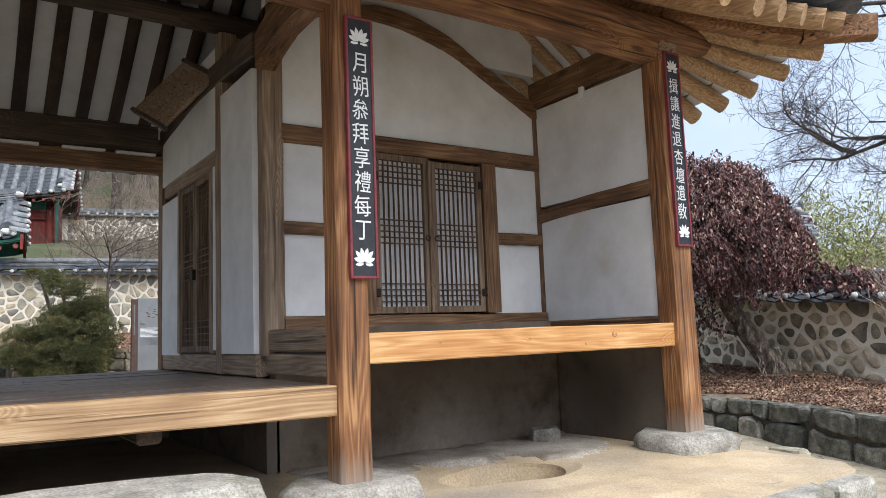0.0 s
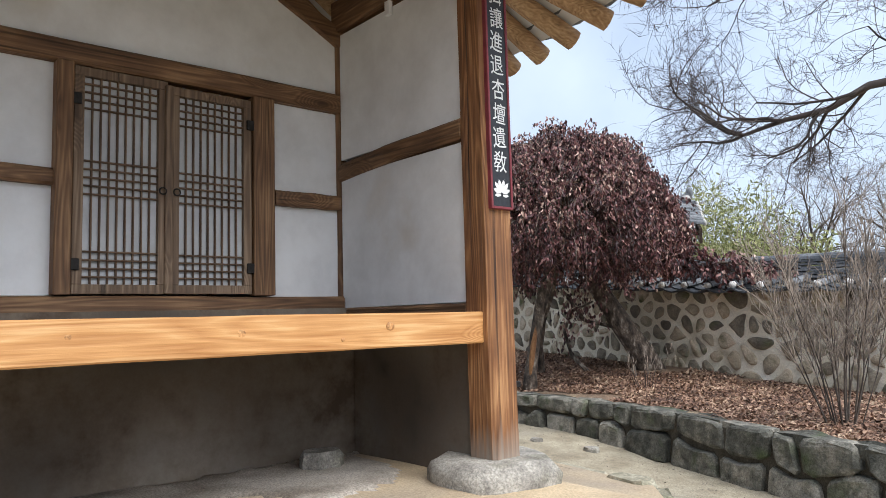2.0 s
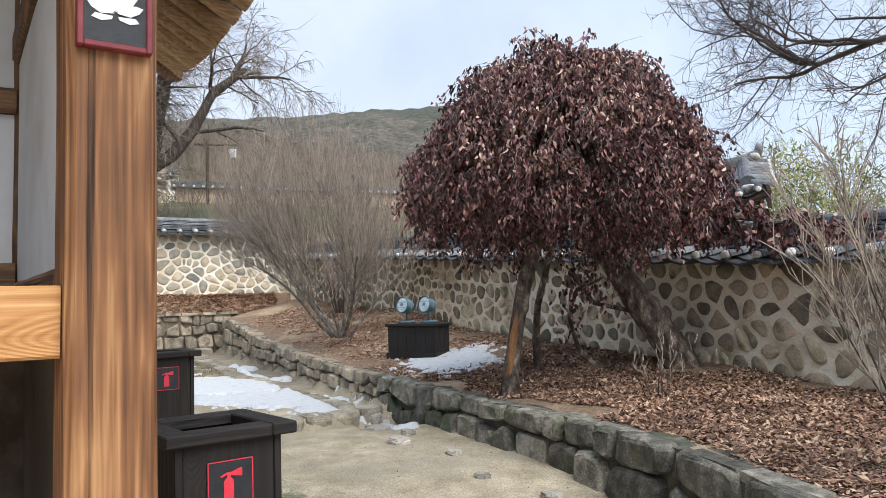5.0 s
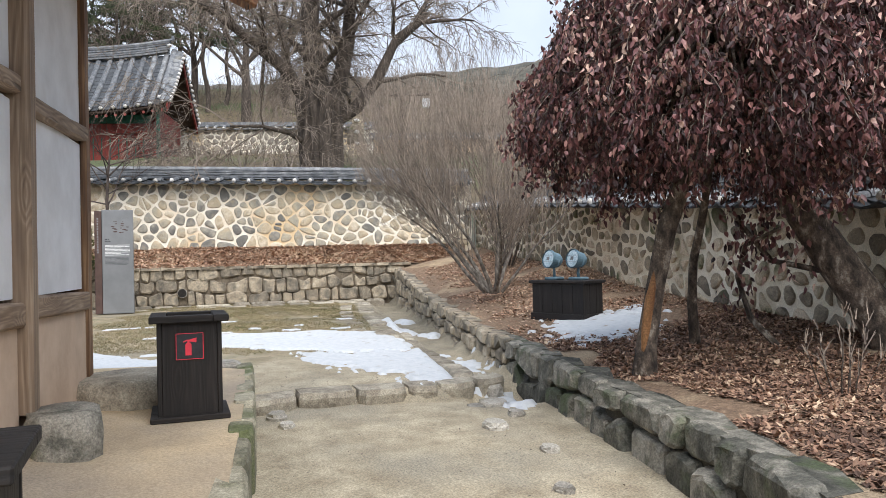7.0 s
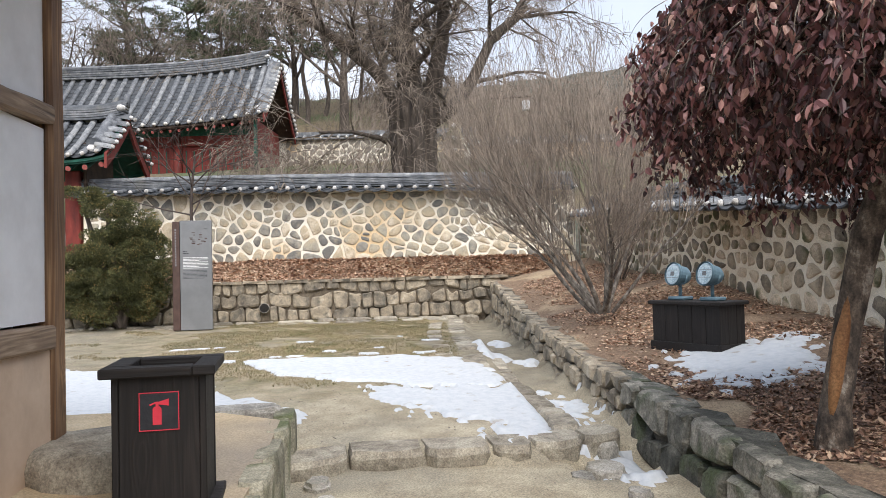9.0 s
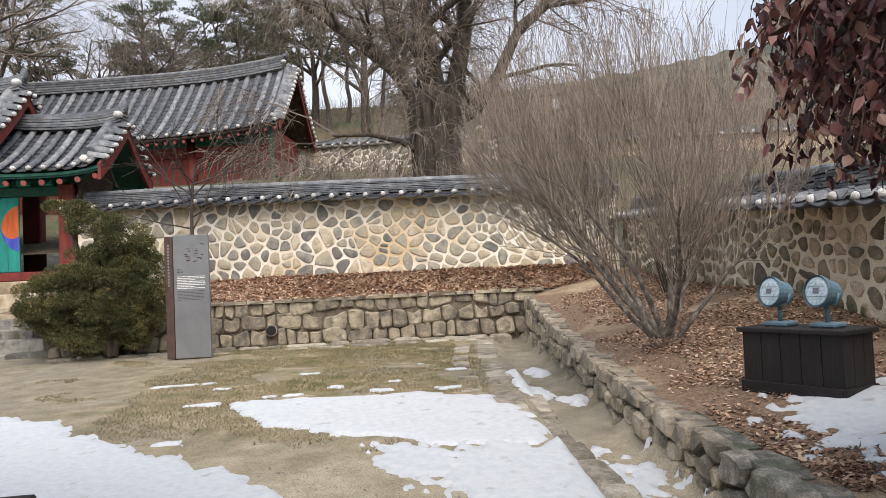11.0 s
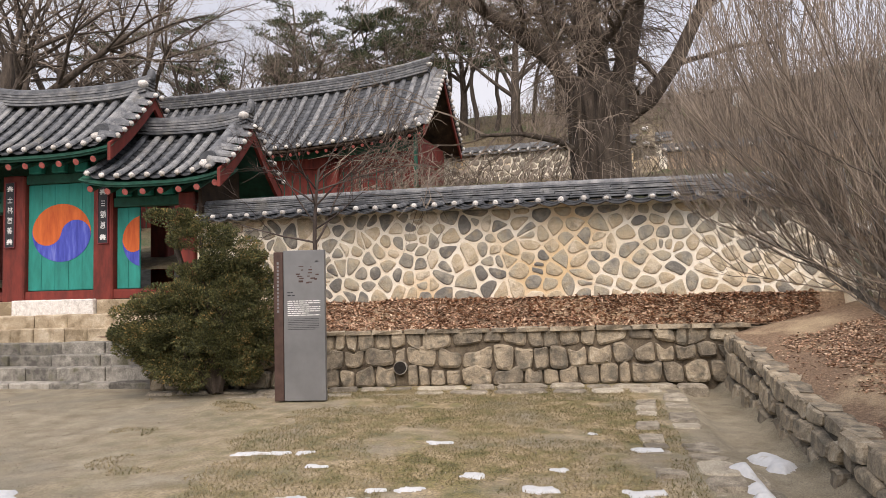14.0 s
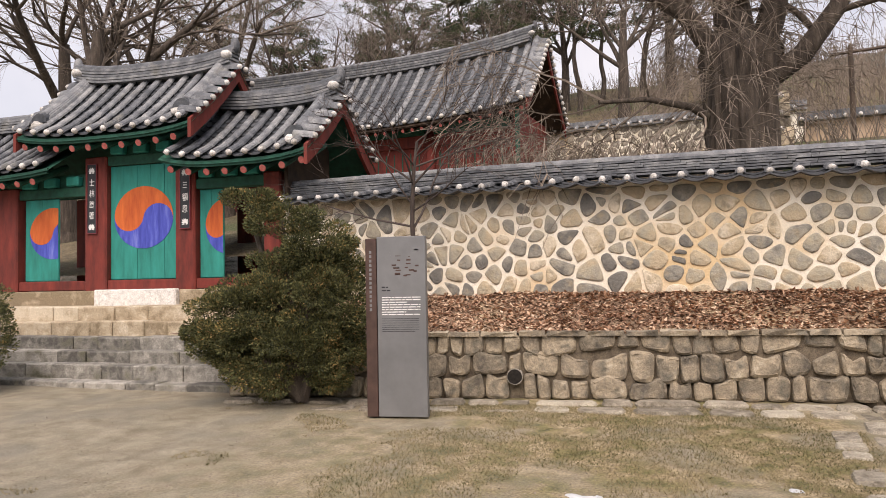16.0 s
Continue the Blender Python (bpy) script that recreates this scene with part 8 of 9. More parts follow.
for x, y, s, turn in ((-18, 36, 0.9, 60), (-31, 42, 1.1, 130), (-13, 44, 1.0, 200), (-38, 40, 1.2, 260), (-27, 33, 0.85, 20), (-20, 48, 1.2, 300), (-9, 52, 1.1, 90)):
    copy_thing(lowl, pose(x, y, 0, 0, 0, turn) @ Matrix.Diagonal((s, s, s, 1)))


def pine(at, h, seed, label):
    """A tall crooked pine: bare bending trunk, and flat clouds of needles on high boughs."""
    r = random.Random(seed)
    t = thing("pine_tree", at, label, "tree", group="pines on the mound")
    w, lv = MB(), MB()
    pts = bent(at, (r.uniform(-0.25, 0.25), r.uniform(-0.25, 0.25), 1), h, 10, 0.22, r, -0.4)
    w.tube(pts, [0.20 * (1 - 0.78 * i / 10) for i in range(11)], 7, caps=False)
    for k in range(17):
        f = r.uniform(0.45, 1.0) * 10
        j = min(9, int(f))
        a = r.uniform(0, 2 * math.pi)
        L = h * r.uniform(0.14, 0.30) * (1.3 - 0.6 * f / 10)
        bp = bent(pts[j].lerp(pts[j + 1], f - j), (math.cos(a), math.sin(a), r.uniform(0.0, 0.5)), L, 5, 0.32, r, -0.1)
        w.tube(bp, [0.075, 0.06, 0.045, 0.035, 0.025, 0.012], 5, caps=False)
        for c in (bp[3], bp[4], bp[5]):
            for _ in range(2):
                c2 = c + Vector((r.uniform(-0.45, 0.45), r.uniform(-0.45, 0.45), r.uniform(0.0, 0.25)))
                w.tube([c, c2], [0.02, 0.01], 3, caps=False)
                cr = r.uniform(0.28, 0.52)
                for _ in range(55):
                    d = rand_dir(r)
                    q = c2 + Vector((d.x * cr, d.y * cr, abs(d.z) * cr * 0.36)) * r.uniform(0.3, 1.0)
                    dd = (d + Vector((0, 0, 0.7)) + rand_dir(r) * 0.5).normalized()
                    leaf(lv, q, dd, dd.cross(rand_dir(r)).normalized(), r.uniform(0.14, 0.26), r.uniform(0.018, 0.034), 0.2)
    part("trunk", w, BARK, t, smooth=True)
    part("needles", lv, PINE, t, "dark green needle tufts")
    return t


PINES = [pine(yonder(113.5, 47), 10.5, 81, "crooked pine on the mound with layered dark crown"), pine(yonder(100, 46), 11.0, 82, "crooked pine on the mound with layered dark crown"), pine(yonder(95, 44), 10.0, 83, "crooked pine on the mound with layered dark crown")]
for i, (yaw, d, s, turn) in enumerate(((118, 50, 1.0, 40), (110.5, 50, 0.95, 120), (108, 45, 0.8, 250), (104.6, 48, 1.05, 200), (102, 50, 0.9, 70), (98, 50, 1.1, 310), (97, 45, 0.85, 160), (93, 48, 1.0, 90), (91, 44, 0.9, 20), (86.5, 47, 0.8, 270), (116, 46, 0.9, 140), (112.2, 45, 0.85, 10), (106.3, 46, 0.95, 300), (103.4, 46, 0.8, 220), (99.2, 47, 0.9, 130), (96, 48, 1.0, 45), (94.2, 46, 0.85, 200), (89.5, 46, 0.85, 330))):
    x, y, z = yonder(yaw, d)
    copy_thing(PINES[i % 3], pose(x, y, z, 0, 0, turn) @ Matrix.Diagonal((s, s, s, 1)))


# yellow-green bamboo grove beyond the yard wall
grove = thing("bamboo_grove", (-14.5, 27, 0), "yellow-green bamboo grove beyond the wall", "bamboo")
r = random.Random(91)
culm, lv = MB(), MB()
for i in range(90):
    x, y = -14.5 + r.uniform(-5.5, 3.6), 27.5 + r.uniform(-1.8, 2)
    h = r.uniform(4.2, 6.4) * (0.62 if x > -12.4 else 1.0)
    pts = bent((x, y, 0), (r.uniform(-0.1, 0.1), r.uniform(-0.1, 0.1), 1), h, 5, 0.06, r, 0.25)
    culm.tube(pts, [0.03, 0.028, 0.024, 0.018, 0.01, 0.004], 4, caps=False)
    for _ in range(150):
        f = r.uniform(0.25, 1.0) * 5
        j = min(4, int(f))
        q = pts[j].lerp(pts[j + 1], f - j) + rand_dir(r) * r.uniform(0.1, 0.55)
        dd = (Vector((0, 0, -0.6)) + rand_dir(r)).normalized()
        leaf(lv, q, dd, dd.cross(rand_dir(r)).normalized(), r.uniform(0.16, 0.3), r.uniform(0.02, 0.04), 0.2)
tagged(part("culm", culm, BAMBOO, grove), kind="stuff")
part("foliage", lv, BAMBOO, grove)

# wooded hill on the skyline
mb = MB()
yaws = spread(33, 135, 0.75)
for i, yw in enumerate(yaws):
    a = radians(yw)
    top = lerp(yw, (33, 38, 46, 55, 70, 95, 135), (2, 20, 50, 56, 52, 47, 40)) + 2.6 * noise.noise((yw * 0.12, 0, 0)) + 1.0 * noise.noise((yw * 0.9, 3, 0)) + 0.8 * noise.noise((yw * 2.7, 5, 0))
    for d, k in ((95, -0.02), (120, 0.22), (150, 0.55), (180, 0.86), (200, 1.0), (240, 0.8)):
        mb.v.append((-2 - d * math.sin(a), 5 + d * math.cos(a), top * k + (1.5 * noise.noise((yw * 0.8, d * 0.1, 7)) if 0 < k < 1 else 0)))
mb.f = [(i * 6 + j, i * 6 + 6 + j, i * 6 + 7 + j, i * 6 + j + 1) for i in range(len(yaws) - 1) for j in range(5)]
solid("distant_hill", mb, FARHILL, "hazy wooded hill on the skyline", "hill", "structure", smooth=True)
# low thicket along the foot of the slopes
r = random.Random(95)
th = MB()
for i in range(5200):
    u, n = (r.uniform(4, 34), r.uniform(-19, -6)) if i < 1200 else (r.uniform(-14, 40), r.uniform(-46, -21))
    p = gp(u, n, slope_z(u, n))
    th.tube(bent(p, rand_dir(r) * 0.6 + Vector((0, 0, 1)), r.uniform(0.5, 1.6), 3, 0.2, r), [0.016, 0.012, 0.009, 0.005], 3, caps=False)
for i in range(4200):
    u, n = r.uniform(6, 48), r.uniform(-60, -21)
    p = gp(u, n, slope_z(u, n) - 0.05)
    pts = bent(p, rand_dir(r) * 0.25 + Vector((0, 0, 1)), r.uniform(1.4, 3.4), 4, 0.12, r)
    th.tube(pts, [0.03, 0.024, 0.018, 0.013, 0.007], 3, caps=False)
    for _ in range(3):
        j = r.randrange(1, 4)
        th.tube(bent(pts[j], turned(pts[j + 1] - pts[j], 38, r), r.uniform(0.5, 1.2), 2, 0.15, r), [0.014, 0.010, 0.006], 3, caps=False)
solid("thicket", th, TWIG, "thicket of bare brown stems on the slope", "shrubs", "stuff")

# ---- snow ----
def inside(poly, x, y):
    """Signed distance to a polygon's edge, positive inside."""
    best, odd = 1e9, False
    for (ax, ay), (ex, ey) in zip(poly, poly[1:] + poly[:1]):
        dx, dy = ex - ax, ey - ay
        t = max(0, min(1, ((x - ax) * dx + (y - ay) * dy) / (dx * dx + dy * dy)))
        best = min(best, math.hypot(x - ax - dx * t, y - ay - dy * t))
        if (ay > y) != (ey > y) and x < ax + (y - ay) / (ey - ay) * dx:
            odd = not odd
    return best if odd else -best


def patch(name, poly, zf, seed, label, category, material, ragged=0.25, thick=0.035, step=0.06, fine=0.5, kind="", group=""):
    xs, ys = spread(min(p[0] for p in poly) - 0.4, max(p[0] for p in poly) + 0.4, step), spread(min(p[1] for p in poly) - 0.4, max(p[1] for p in poly) + 0.4, step)

    def f(x, y):
        return inside(poly, x, y) + ragged * noise.noise((x * 1.3 + seed, y * 2.6, seed)) + fine * ragged * noise.noise((x * 5 + seed, y * 8, seed)) + 0.5 * fine * ragged * noise.noise((x * 13, y * 17 + seed, seed))

    F = {(i, j): f(x, y) for i, x in enumerate(xs) for j, y in enumerate(ys)}
    mb, idx = MB(), {}
    for i in range(len(xs) - 1):
        for j in range(len(ys) - 1):
            q = ((i, j), (i + 1, j), (i + 1, j + 1), (i, j + 1))
            if max(F[k] for k in q) > 0:
                for k in q:
                    if k not in idx:
                        idx[k] = len(mb.v)
                        v = F[k]
                        mb.v.append((xs[k[0]], ys[k[1]], zf(xs[k[0]], ys[k[1]]) + (thick * min(1.0, max(0.0, v) / 0.12) ** 0.5 + 0.012 if v > 0 else -0.03)))
                mb.f.append(tuple(idx[k] for k in q))
    if mb.v:
        solid(name, mb, material, label, category, kind, group, smooth=True)


def snow(poly, zf, seed, label, ragged=0.25, thick=0.03, step=0.05, fine=0.9):
    patch("snow_patch", poly, zf, seed, label, "snow", SNOW, ragged, thick, step, fine, group="snow patches")


patch("ashy_floor", [(-5.45, 2.2), (-5.45, 4.95), (-4.5, 4.75), (-4.25, 4.2), (-4.75, 3.7), (-4.8, 3.0), (-4.3, 2.5), (-4.2, 2.2)], plat_z, 8.0, "grey ash and soot trodden into the platform", "ground", ASH, 0.2, 0.004, 0.06, 0.4, kind="structure")


snow([(-14.9, 5.7), (-14.85, 6.5), (-14.85, 7.9), (-14.3, 8.7), (-13.2, 8.85), (-12.55, 8.9), (-12.0, 8.75), (-11.95, 8.35), (-12.4, 7.75), (-12.9, 7.0), (-13.5, 6.25)], ground_z, 1.0, "patch of old snow melting on the court", 0.12, 0.022, 0.05, 0.7)
snow([(-12.4, 7.3), (-12.2, 8.0), (-12.05, 8.4), (-12.2, 9.2), (-11.7, 9.28), (-10.6, 9.15), (-9.75, 8.9), (-9.85, 8.45), (-10.0, 8.2), (-10.7, 7.8), (-11.5, 7.45)], ground_z, 2.0, "patch of old snow melting on the court", 0.42, 0.02, 0.045, 1.1)
snow([(-16.2, 1.0), (-15.4, 2.6), (-14.25, 4.1), (-13.4, 4.65), (-12.75, 5.4), (-11.95, 6.1), (-11.2, 6.6), (-10.6, 6.6), (-10.6, 4.0), (-11.5, 2.0), (-13, 0.5)], ground_z, 3.0, "patch of old snow melting on the court", 0.2, 0.03, 0.06, 0.9)
for i, (x, y, a, e) in enumerate(((-16.4, 9.82, 0.35, 0.16), (-14.75, 9.34, 0.32, 0.16), (-14.25, 9.72, 0.25, 0.13), (-9.6, 9.0, 0.3, 0.14), (-9.05, 8.98, 0.24, 0.10), (-15.6, 9.3, 0.14, 0.10))):
    snow([(x - a, y - e), (x - a, y + e), (x + a, y + e), (x + a * 0.9, y - e)], ground_z, 4.0 + i, "small lump of snow by the gutter", 0.12, 0.06, 0.04)
for i, (x, y, w) in enumerate(((-16.5, 4.9, 0.8), (-14.9, 5.4, 0.35), (-15.15, 6.3, 0.45), (-13.0, 5.45, 0.3), (-16.45, 8.66, 0.25), (-15.0, 8.33, 0.3), (-15.15, 7.5, 0.3), (-15.75, 7.7, 0.2), (-16.9, 6.6, 0.35), (-15.9, 5.5, 0.25), (-15.6, 6.9, 0.2), (-17.3, 8.2, 0.2))):
    snow([(x - 0.06, y - w / 2), (x - 0.07, y + w / 2), (x + 0.06, y + w / 2), (x + 0.05, y - w / 2)], ground_z, 10.0 + i, "thin streak of melting snow on the turf", 0.08, 0.012, 0.04)
snow([(-10.4, 10.05), (-11.3, 10.5), (-11.6, 11.2), (-10.9, 11.6), (-10.2, 11.2), (-9.5, 10.5), (-9.6, 10.15)], lambda x, y: bed_z(x, y) + 0.004, 7.0, "patch of old snow on the leafy bed", 0.30, 0.012, 0.03, 1.6)

# ---- fallen leaves ----
r = random.Random(55)
dry, tan = MB(), MB()


def flat_leaf(mb, x, y, z, k=1.0):
    d = Vector((r.uniform(-1, 1), r.uniform(-1, 1), r.uniform(-0.25, 0.35))).normalized()
    s = d.cross(Vector((r.uniform(-0.4, 0.4), r.uniform(-0.4, 0.4), 1))).normalized()
    leaf(mb, Vector((x, y, z + 0.012)), d, s, k * r.uniform(0.03, 0.068), k * r.uniform(0.009, 0.019), r.uniform(-0.5, 0.6))


for i in range(90000):
    x = r.uniform(-20, 0) if i % 2 else r.uniform(-10, -2)
    y = bank_y(x) + 0.35 + (wall_y(x) - bank_y(x) - 0.4) * r.random()
    if x < -11.5 and y - bank_y(x) < 0.7 + 0.5 * noise.noise((x, y, 2.0)) and r.random() < 0.85:
        continue
    if noise.noise((x * 0.8, y * 0.8, 9)) > -0.35 and inside([(-11.5, 10.1), (-11.5, 11.4), (-10.3, 11.8), (-9.35, 10.9), (-9.3, 10.35)], x, y) < (0.05 if i % 4 else 9):
        flat_leaf(tan if x < -11.0 and i % 3 else dry, x, y, bed_z(x, y))
for i in range(30000):
    u, t = r.uniform(4, 15), r.random()
    p0 = gp(u, 0, 0)
    n = (-21.25 - p0.x) / GN.x * t
    p = gp(u, n, terrace_z(u, 1.75 * t))
    flat_leaf(tan if i % 5 else dry, p.x, p.y, p.z, 1.5)
solid("fallen_leaves", dry, LEAFDRY, "brown fallen leaves over the beds", "leaves", "stuff")
solid("fallen_leaves", tan, LEAFTAN, "bleached tan fallen leaves on the open terrace", "leaves", "stuff")

# straw, chips and grit trodden into the court
mb = MB()
for i in range(16000):
    x, y = r.uniform(-20.3, -10), r.uniform(-1.0, 9.3)
    if y < bank_y(x) - 0.2 and noise.noise((x * 0.7, y * 0.7, 12)) > -0.25:
        flat_leaf(mb, x, y, ground_z(x, y) - 0.008, r.uniform(0.22, 0.55))
for i in range(3500):
    x, y = r.uniform(-9.6, -2.8), r.uniform(6.4, 8.9)
    if y < bank_y(x) - 0.05 and r.random() < 0.12 + max(0.0, 1.0 - (bank_y(x) - y)):
        flat_leaf(mb, x, y, ground_z(x, y) - 0.008, r.uniform(0.22, 0.5))
solid("court_litter", mb, TWIGPALE, "straw and grit trodden into the court", "litter", "stuff")

# thin dry grass on the court
mb = MB()
for i in range(170000):
    x, y = -20.7 + 8.5 * r.random() ** 1.3, r.uniform(0.5, 9.6)
    k = noise.noise((x * 0.9, y * 0.9, 4)) + 0.4 * noise.noise((x * 3, y * 3, 4))
    if k < -0.3 + 0.5 * max(0, (x + 15) / 3) + 0.25 * max(0, 5.5 - y) or y > bank_y(x) - 1.15:
        continue
    z = ground_z(x, y)
    a = r.uniform(0, 6.28)
    h, w = r.uniform(0.010, 0.030), r.uniform(0.003, 0.0065)
    mb.add([(x - w * math.cos(a), y - w * math.sin(a), z - 0.005), (x + w * math.cos(a), y + w * math.sin(a), z - 0.005), (x + r.uniform(-0.03, 0.03), y + r.uniform(-0.03, 0.03), z + h)], [(0, 1, 2)])
solid("dry_turf", mb, GRASS, "thin straw-coloured turf on the court", "grass", "stuff")

# ---- small stones of the court: the low step, the gutter edge, loose pieces ----
edge = thing("court_step", (-9.7, 7.6, 0), "low step of rough flat stones across the path", "step", kind="structure")
r = random.Random(5)
line = [(-9.44, 6.5), (-9.66, 7.1), (-9.56, 7.7), (-9.52, 8.3), (-9.76, 9.0)]
y = 6.5
while y < 8.95:
    w = r.uniform(0.30, 0.58)
    x = lambda t: lerp(y + w * t, [q[1] for q in line], [q[0] for q in line])
    top = 0.128 + r.uniform(-0.012, 0.014)
    out = [(x(t) + o, y + w * t) for t, o in ((0.0, -0.34), (0.02, -0.05), (0.14, r.uniform(0.0, 0.04)), (0.5, r.uniform(0.02, 0.07)), (0.84, r.uniform(-0.01, 0.04)), (0.98, -0.06), (1.0, -0.32))]
    n = len(out)
    vs = [(a - 0.035, b, -0.08) for a, b in out] + [(a, b, top - 0.05 + r.uniform(-0.012, 0.012)) for a, b in out] + [(a - 0.02, y + w * 0.5 + (b - y - w * 0.5) * 0.95, top + r.uniform(-0.006, 0.006)) for a, b in out]
    part("step_stone", MB().add(vs, [tuple(range(2 * n, 3 * n))] + [(k * n + e, k * n + (e + 1) % n, (k + 1) * n + (e + 1) % n, (k + 1) * n + e) for k in (0, 1) for e in range(n)]), SLAB, edge)
    y += w + 0.006
kerb([(-9.95, 8.75), (-10.5, 8.85), (-12.5, 8.95), (-15, 9.35), (-17.5, 9.6), (-19.9, 10.0)], 6, 0.0, 0.16, 0.13, 0.5, edge, SLAB, name="gutter_stone")
for pts, seed, deep, size in (([(-13.2, 8.75), (-15, 9.02), (-16.3, 9.16), (-17.5, 9.3), (-18.7, 9.5), (-19.9, 9.72)], 61, 0.19, 0.5), ([(-14.6, 8.55), (-15.4, 8.64), (-16.5, 8.75), (-17.5, 8.86), (-18.6, 9.06), (-19.7, 9.28)], 62, 0.15, 0.42)):
    for k, (a, b) in enumerate(zip(pts, pts[1:])):
        zm = ground_z((a[0] + b[0]) / 2, (a[1] + b[1]) / 2 - 0.25)
        kerb([a, b], seed + 10 * k, zm - 0.1, zm + 0.022, deep, size, edge, SLAB, name="gutter_stone")
kerb([(-20.34, 2.9), (-20.4, 5), (-20.4, 8), (-20.2, 9.9)], 63, 0.2, 0.385, 0.22, 0.7, edge, SLAB, name="foot_stone")
kerb([(-20.7, 1.5), (-20.75, 5), (-20.75, 8), (-20.6, 10.4)], 7, 0.2, 0.43, 0.16, 0.6, edge, SLAB, name="foot_stone")
r = random.Random(9)
for x, y, s in ((-9.5, 8.9, 0.2), (-9.2, 8.6, 0.12), (-9.85, 9.0, 0.17), (-8.6, 8.75, 0.1), (-8.2, 8.4, 0.13), (-7.4, 8.5, 0.09), (-8.9, 6.8, 0.09), (-9.3, 6.75, 0.12), (-6.6, 8.2, 0.08), (-5.9, 8.3, 0.1)):
    solid("loose_stone", stone_base(x, y, s, s * 0.75, ground_z(x, y), ground_z(x, y) + s * 0.45, int(x * 100)), GRANITE, "loose grey stone beside the gutter", "stone", group="loose stones", smooth=False)

plat_edge = thing("platform_edge", (-6, 6.3, 0), "edge of rough granite blocks round the platform", "kerb", kind="structure")
kerb(PLAT[1:5], 8, -0.2, PZ + 0.005, 0.17, 0.7, plat_edge, GRANITE)
for k, drop in ((4, 0.095), (5, 0.085), (6, 0.055), (7, 0.035)):
    kerb(PLAT[k:k + 2], 9 + k, -0.2, PZ + 0.008 - drop, 0.085, 0.55, plat_edge, MOSSEDGE)
kerb(PLAT[8:10], 10, -0.2, PZ + 0.005, 0.15, 0.75, plat_edge, GRANITE)

# ---- stones of the walls ----
ret = thing("wall_retaining", (-21.2, 6, 0.4), "dry-laid retaining wall of rough squared stones", "wall", kind="structure")
part("core", MB().box(-21.9, -21.16, 1.35, 11.5, 0.1, 1.25), EARTHJOINT, ret)
hole = (5.62, 0.70)
pls = [p for p in coursed(9.7, 0.92, 3, 0.34, 91, 0.11) if math.hypot(sum(q[0] for q in p) / len(p) + 1.4 - hole[0], sum(q[1] for q in p) / len(p) + 0.37 - hole[1]) > 0.13]
lay(pls, lambda a, b, c: (-21.16 + c - 0.10 * b + 0.06, 1.4 + a, 0.37 + b), 0.008, 0.075, YARDSTONE, ret, 92, flat=0.80, cut=0.16, smooth=False, round_off=True)
r = random.Random(93)
y = 1.4
while y < 11.0:
    w = r.uniform(0.3, 0.62)
    q = [(-21.14 + dx, y + w * t) for t, dx in ((0.02, 0.05), (0.5, 0.07), (0.98, 0.05), (0.96, -0.22), (0.5, -0.30 * r.uniform(0.8, 1.2)), (0.04, -0.22))]
    vs = [(a + r.uniform(-0.02, 0.02), b, 1.24) for a, b in q] + [(a + r.uniform(-0.015, 0.015), b, 1.30 + r.uniform(-0.012, 0.02)) for a, b in q]
    part("cap_stone", MB().add(vs, [tuple(range(6, 12)), (0, 1, 2, 3, 4, 5)] + [(i, (i + 1) % 6, 6 + (i + 1) % 6, 6 + i) for i in range(6)]), YARDSTONE, ret)
    y += w + 0.012
pm = MB().tube([(-21.3, hole[0], hole[1]), (-21.02, hole[0], hole[1])], [0.11, 0.11], 18, caps=False)
inner = MB().tube([(-21.02, hole[0], hole[1]), (-21.3, hole[0], hole[1])], [0.10, 0.10], 18)
pm.add([(-21.02, hole[0] + rr * math.cos(t), hole[1] + rr * math.sin(t)) for rr in (0.10, 0.11) for t in np.linspace(0, 2 * math.pi, 18, endpoint=False)], [(i, (i + 1) % 18, 18 + (i + 1) % 18, 18 + i) for i in range(18)])
part("drain_pipe", pm, GRANITE, ret, "round drain pipe mouth")
# Black disc across the pipe mouth: its colour stands for the shade inside
part("drain_shadow", inner, IRON, ret, "black disc for the shade inside the drain pipe")

bank = thing("wall_bank", (-9, 9.5, 0), "low retaining wall of dark rough stones beside the path", "wall", kind="structure")
mb = MB()
for x in spread(-21.1, 6, 0.4):
    y, z = bank_y(x), bank_z(x)
    mb.v += [(x, y + 0.05, -0.2), (x, y + 0.09, z - 0.05), (x, y + 0.4, z - 0.05), (x, y + 0.4, -0.2)]
k = len(mb.v) // 4
mb.f = [(i * 4 + j, i * 4 + 4 + j, i * 4 + 4 + (j + 1) % 4, i * 4 + (j + 1) % 4) for i in range(k - 1) for j in range(4)]
part("core", mb, JOINT, bank)


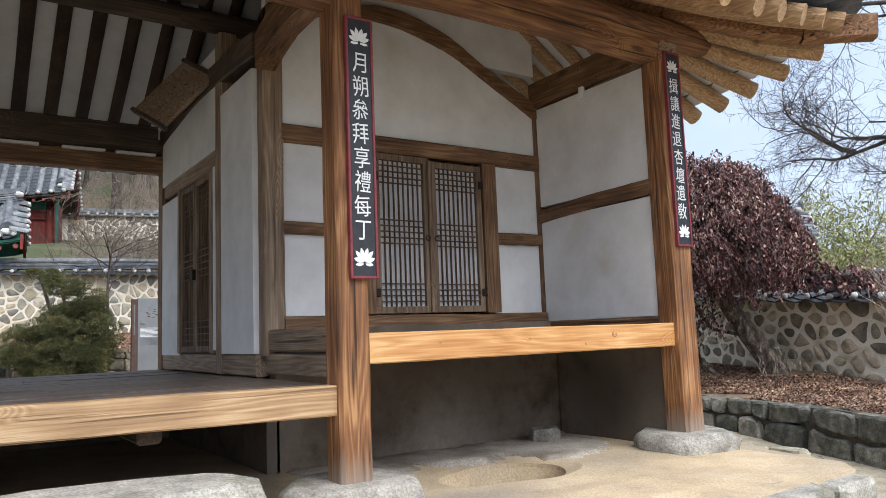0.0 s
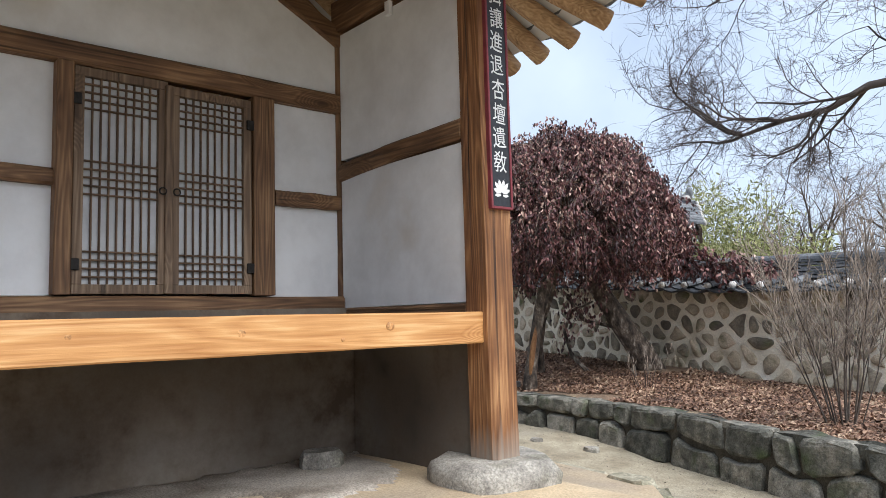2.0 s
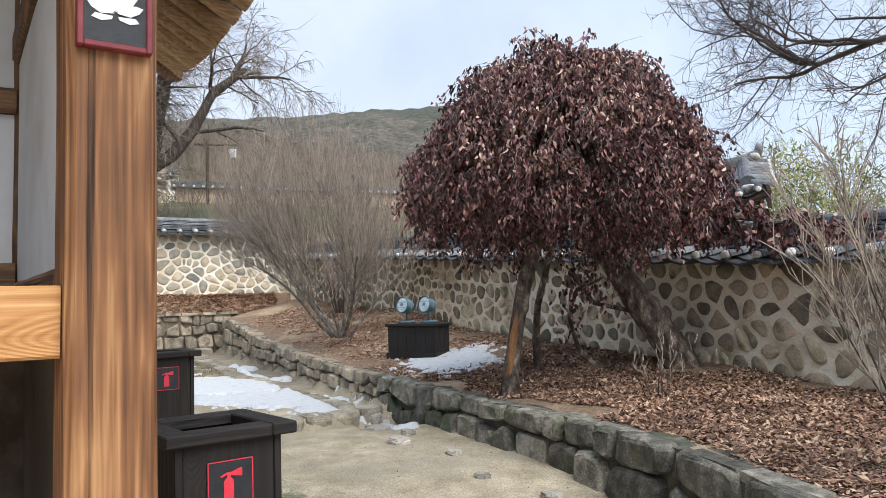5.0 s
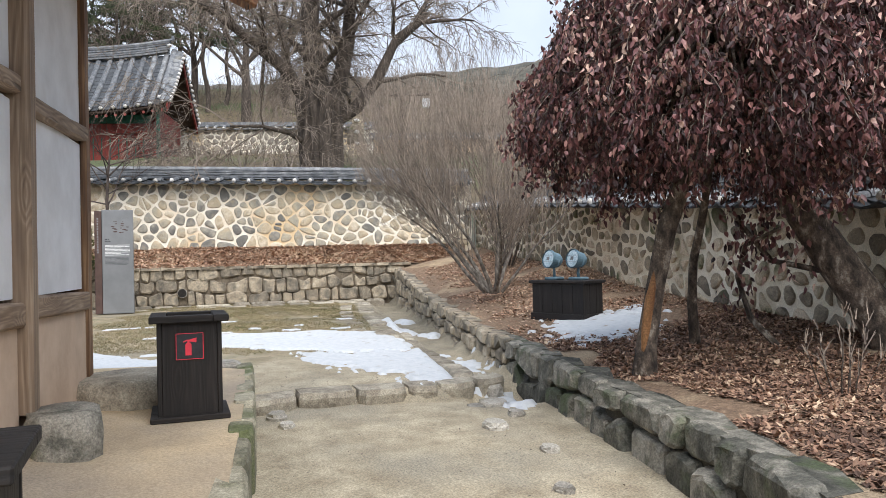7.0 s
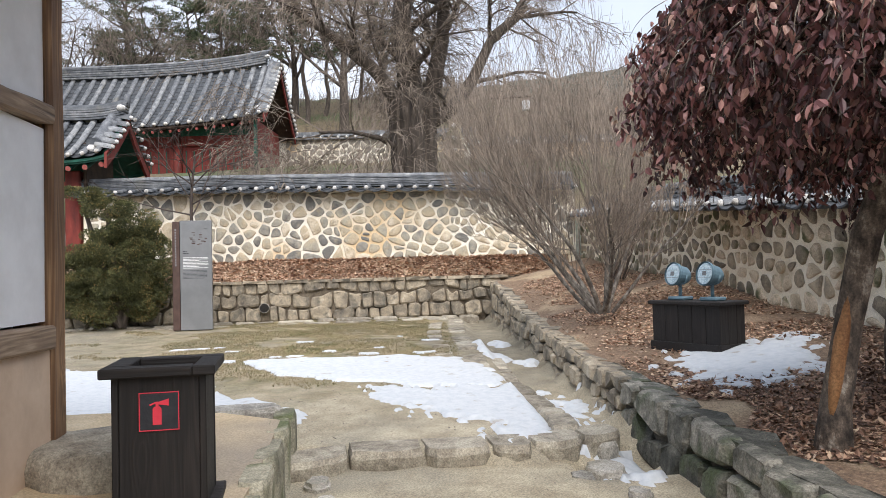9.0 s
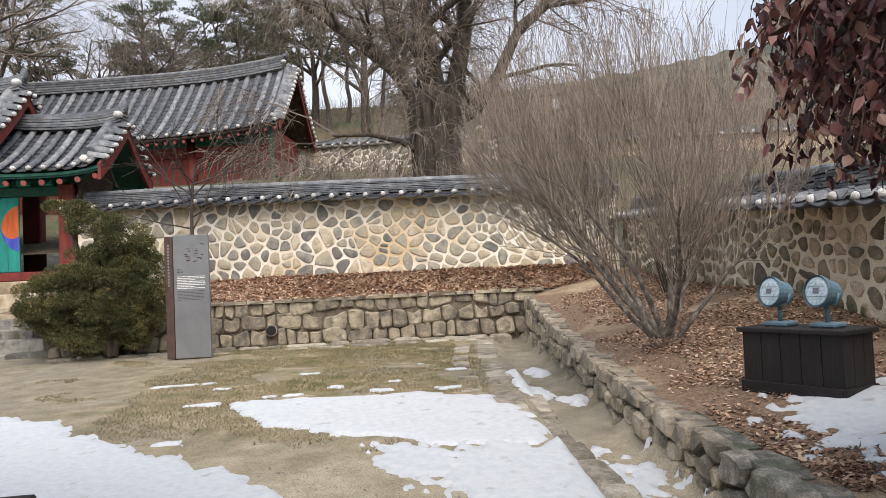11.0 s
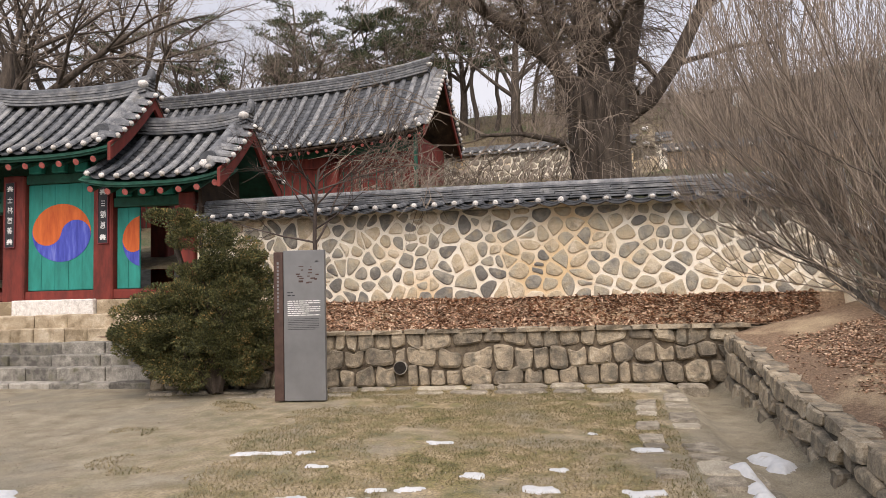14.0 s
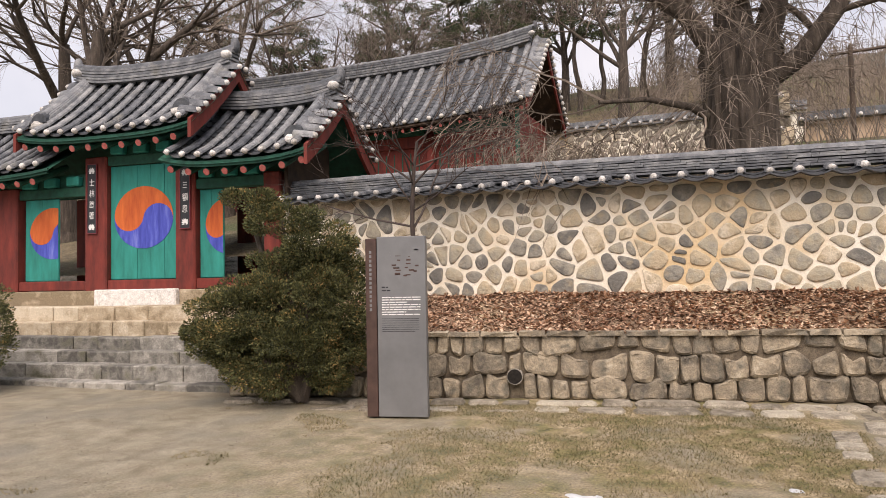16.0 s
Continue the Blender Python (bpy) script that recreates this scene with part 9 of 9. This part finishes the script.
def bank_place(x0):
    def place(a, b, c):
        x = x0 - a
        zb = ground_z(x, bank_y(x) - 0.1) - 0.06
        return (x, bank_y(x) + 0.05 + 0.06 * b - c, zb + b * (bank_z(x) + 0.02 - zb))
    return place


lay(coursed(16.5, 1.0, 2, 0.46, 93, 0.13), bank_place(6.0), 0.014, 0.10, BEDSTONE, bank, 94, flat=0.82, cut=0.16, smooth=False)
lay(coursed(10.4, 1.0, 3, 0.38, 95, 0.10), bank_place(-10.5), 0.012, 0.08, YARDSTONE, bank, 96, flat=0.82, cut=0.16, smooth=False)
# flat stones on the crest of the bank
r = random.Random(97)
x = 5.5
while x > -20.4:
    w = r.uniform(0.35, 0.75)
    q = [(x - w * t, bank_y(x - w * t) + o, bank_z(x - w * t) + dz) for t, o, dz in ((0.02, 0.10, -0.01), (0.5, 0.07, 0.0), (0.98, 0.10, -0.01), (0.96, 0.30, -0.02), (0.5, 0.36 * r.uniform(0.8, 1.1), 0.0), (0.04, 0.30, -0.02))]
    vs = [(a + r.uniform(-0.02, 0.02), b, c - 0.10) for a, b, c in q] + [(a, b, c + r.uniform(-0.005, 0.015)) for a, b, c in q]
    part("cap_stone", MB().add(vs, [tuple(range(6, 12))] + [(i, (i + 1) % 6, 6 + (i + 1) % 6, 6 + i) for i in range(6)]), BEDSTONE if x > -10.5 else YARDSTONE, bank)
    x -= w + 0.01

lay(cells(12.2, 1.78, 0.35, 0.235, 98, 0.42), lambda a, b, c: tuple(gp(3.35 + a, c, 1.72 + b * (1.78 + gate_drop(a + 0.25)) / 1.78)), 0.017, 0.020, WALLSTONE, gate_wall, 99, flat=0.82, cut=0.25, round_off=True, choose=lambda p: abs(p[0][0] - 6))


def yard_place(a, b, c):
    x = yard(a, 0, 0)[0]
    lo, hi = bed_z(x, wall_y(x)) - 0.06, yard_top(x) + 0.0
    return yard(a, c, lo + (hi - lo) * b / 1.3)


lay(cells(yl, 1.3, 0.275, 0.225, 100), yard_place, 0.038, 0.032, DARKSTONE, yard_wall, 101, flat=0.80, cut=0.3, round_off=True, choose=lambda p: abs(p[0][0] - 15))
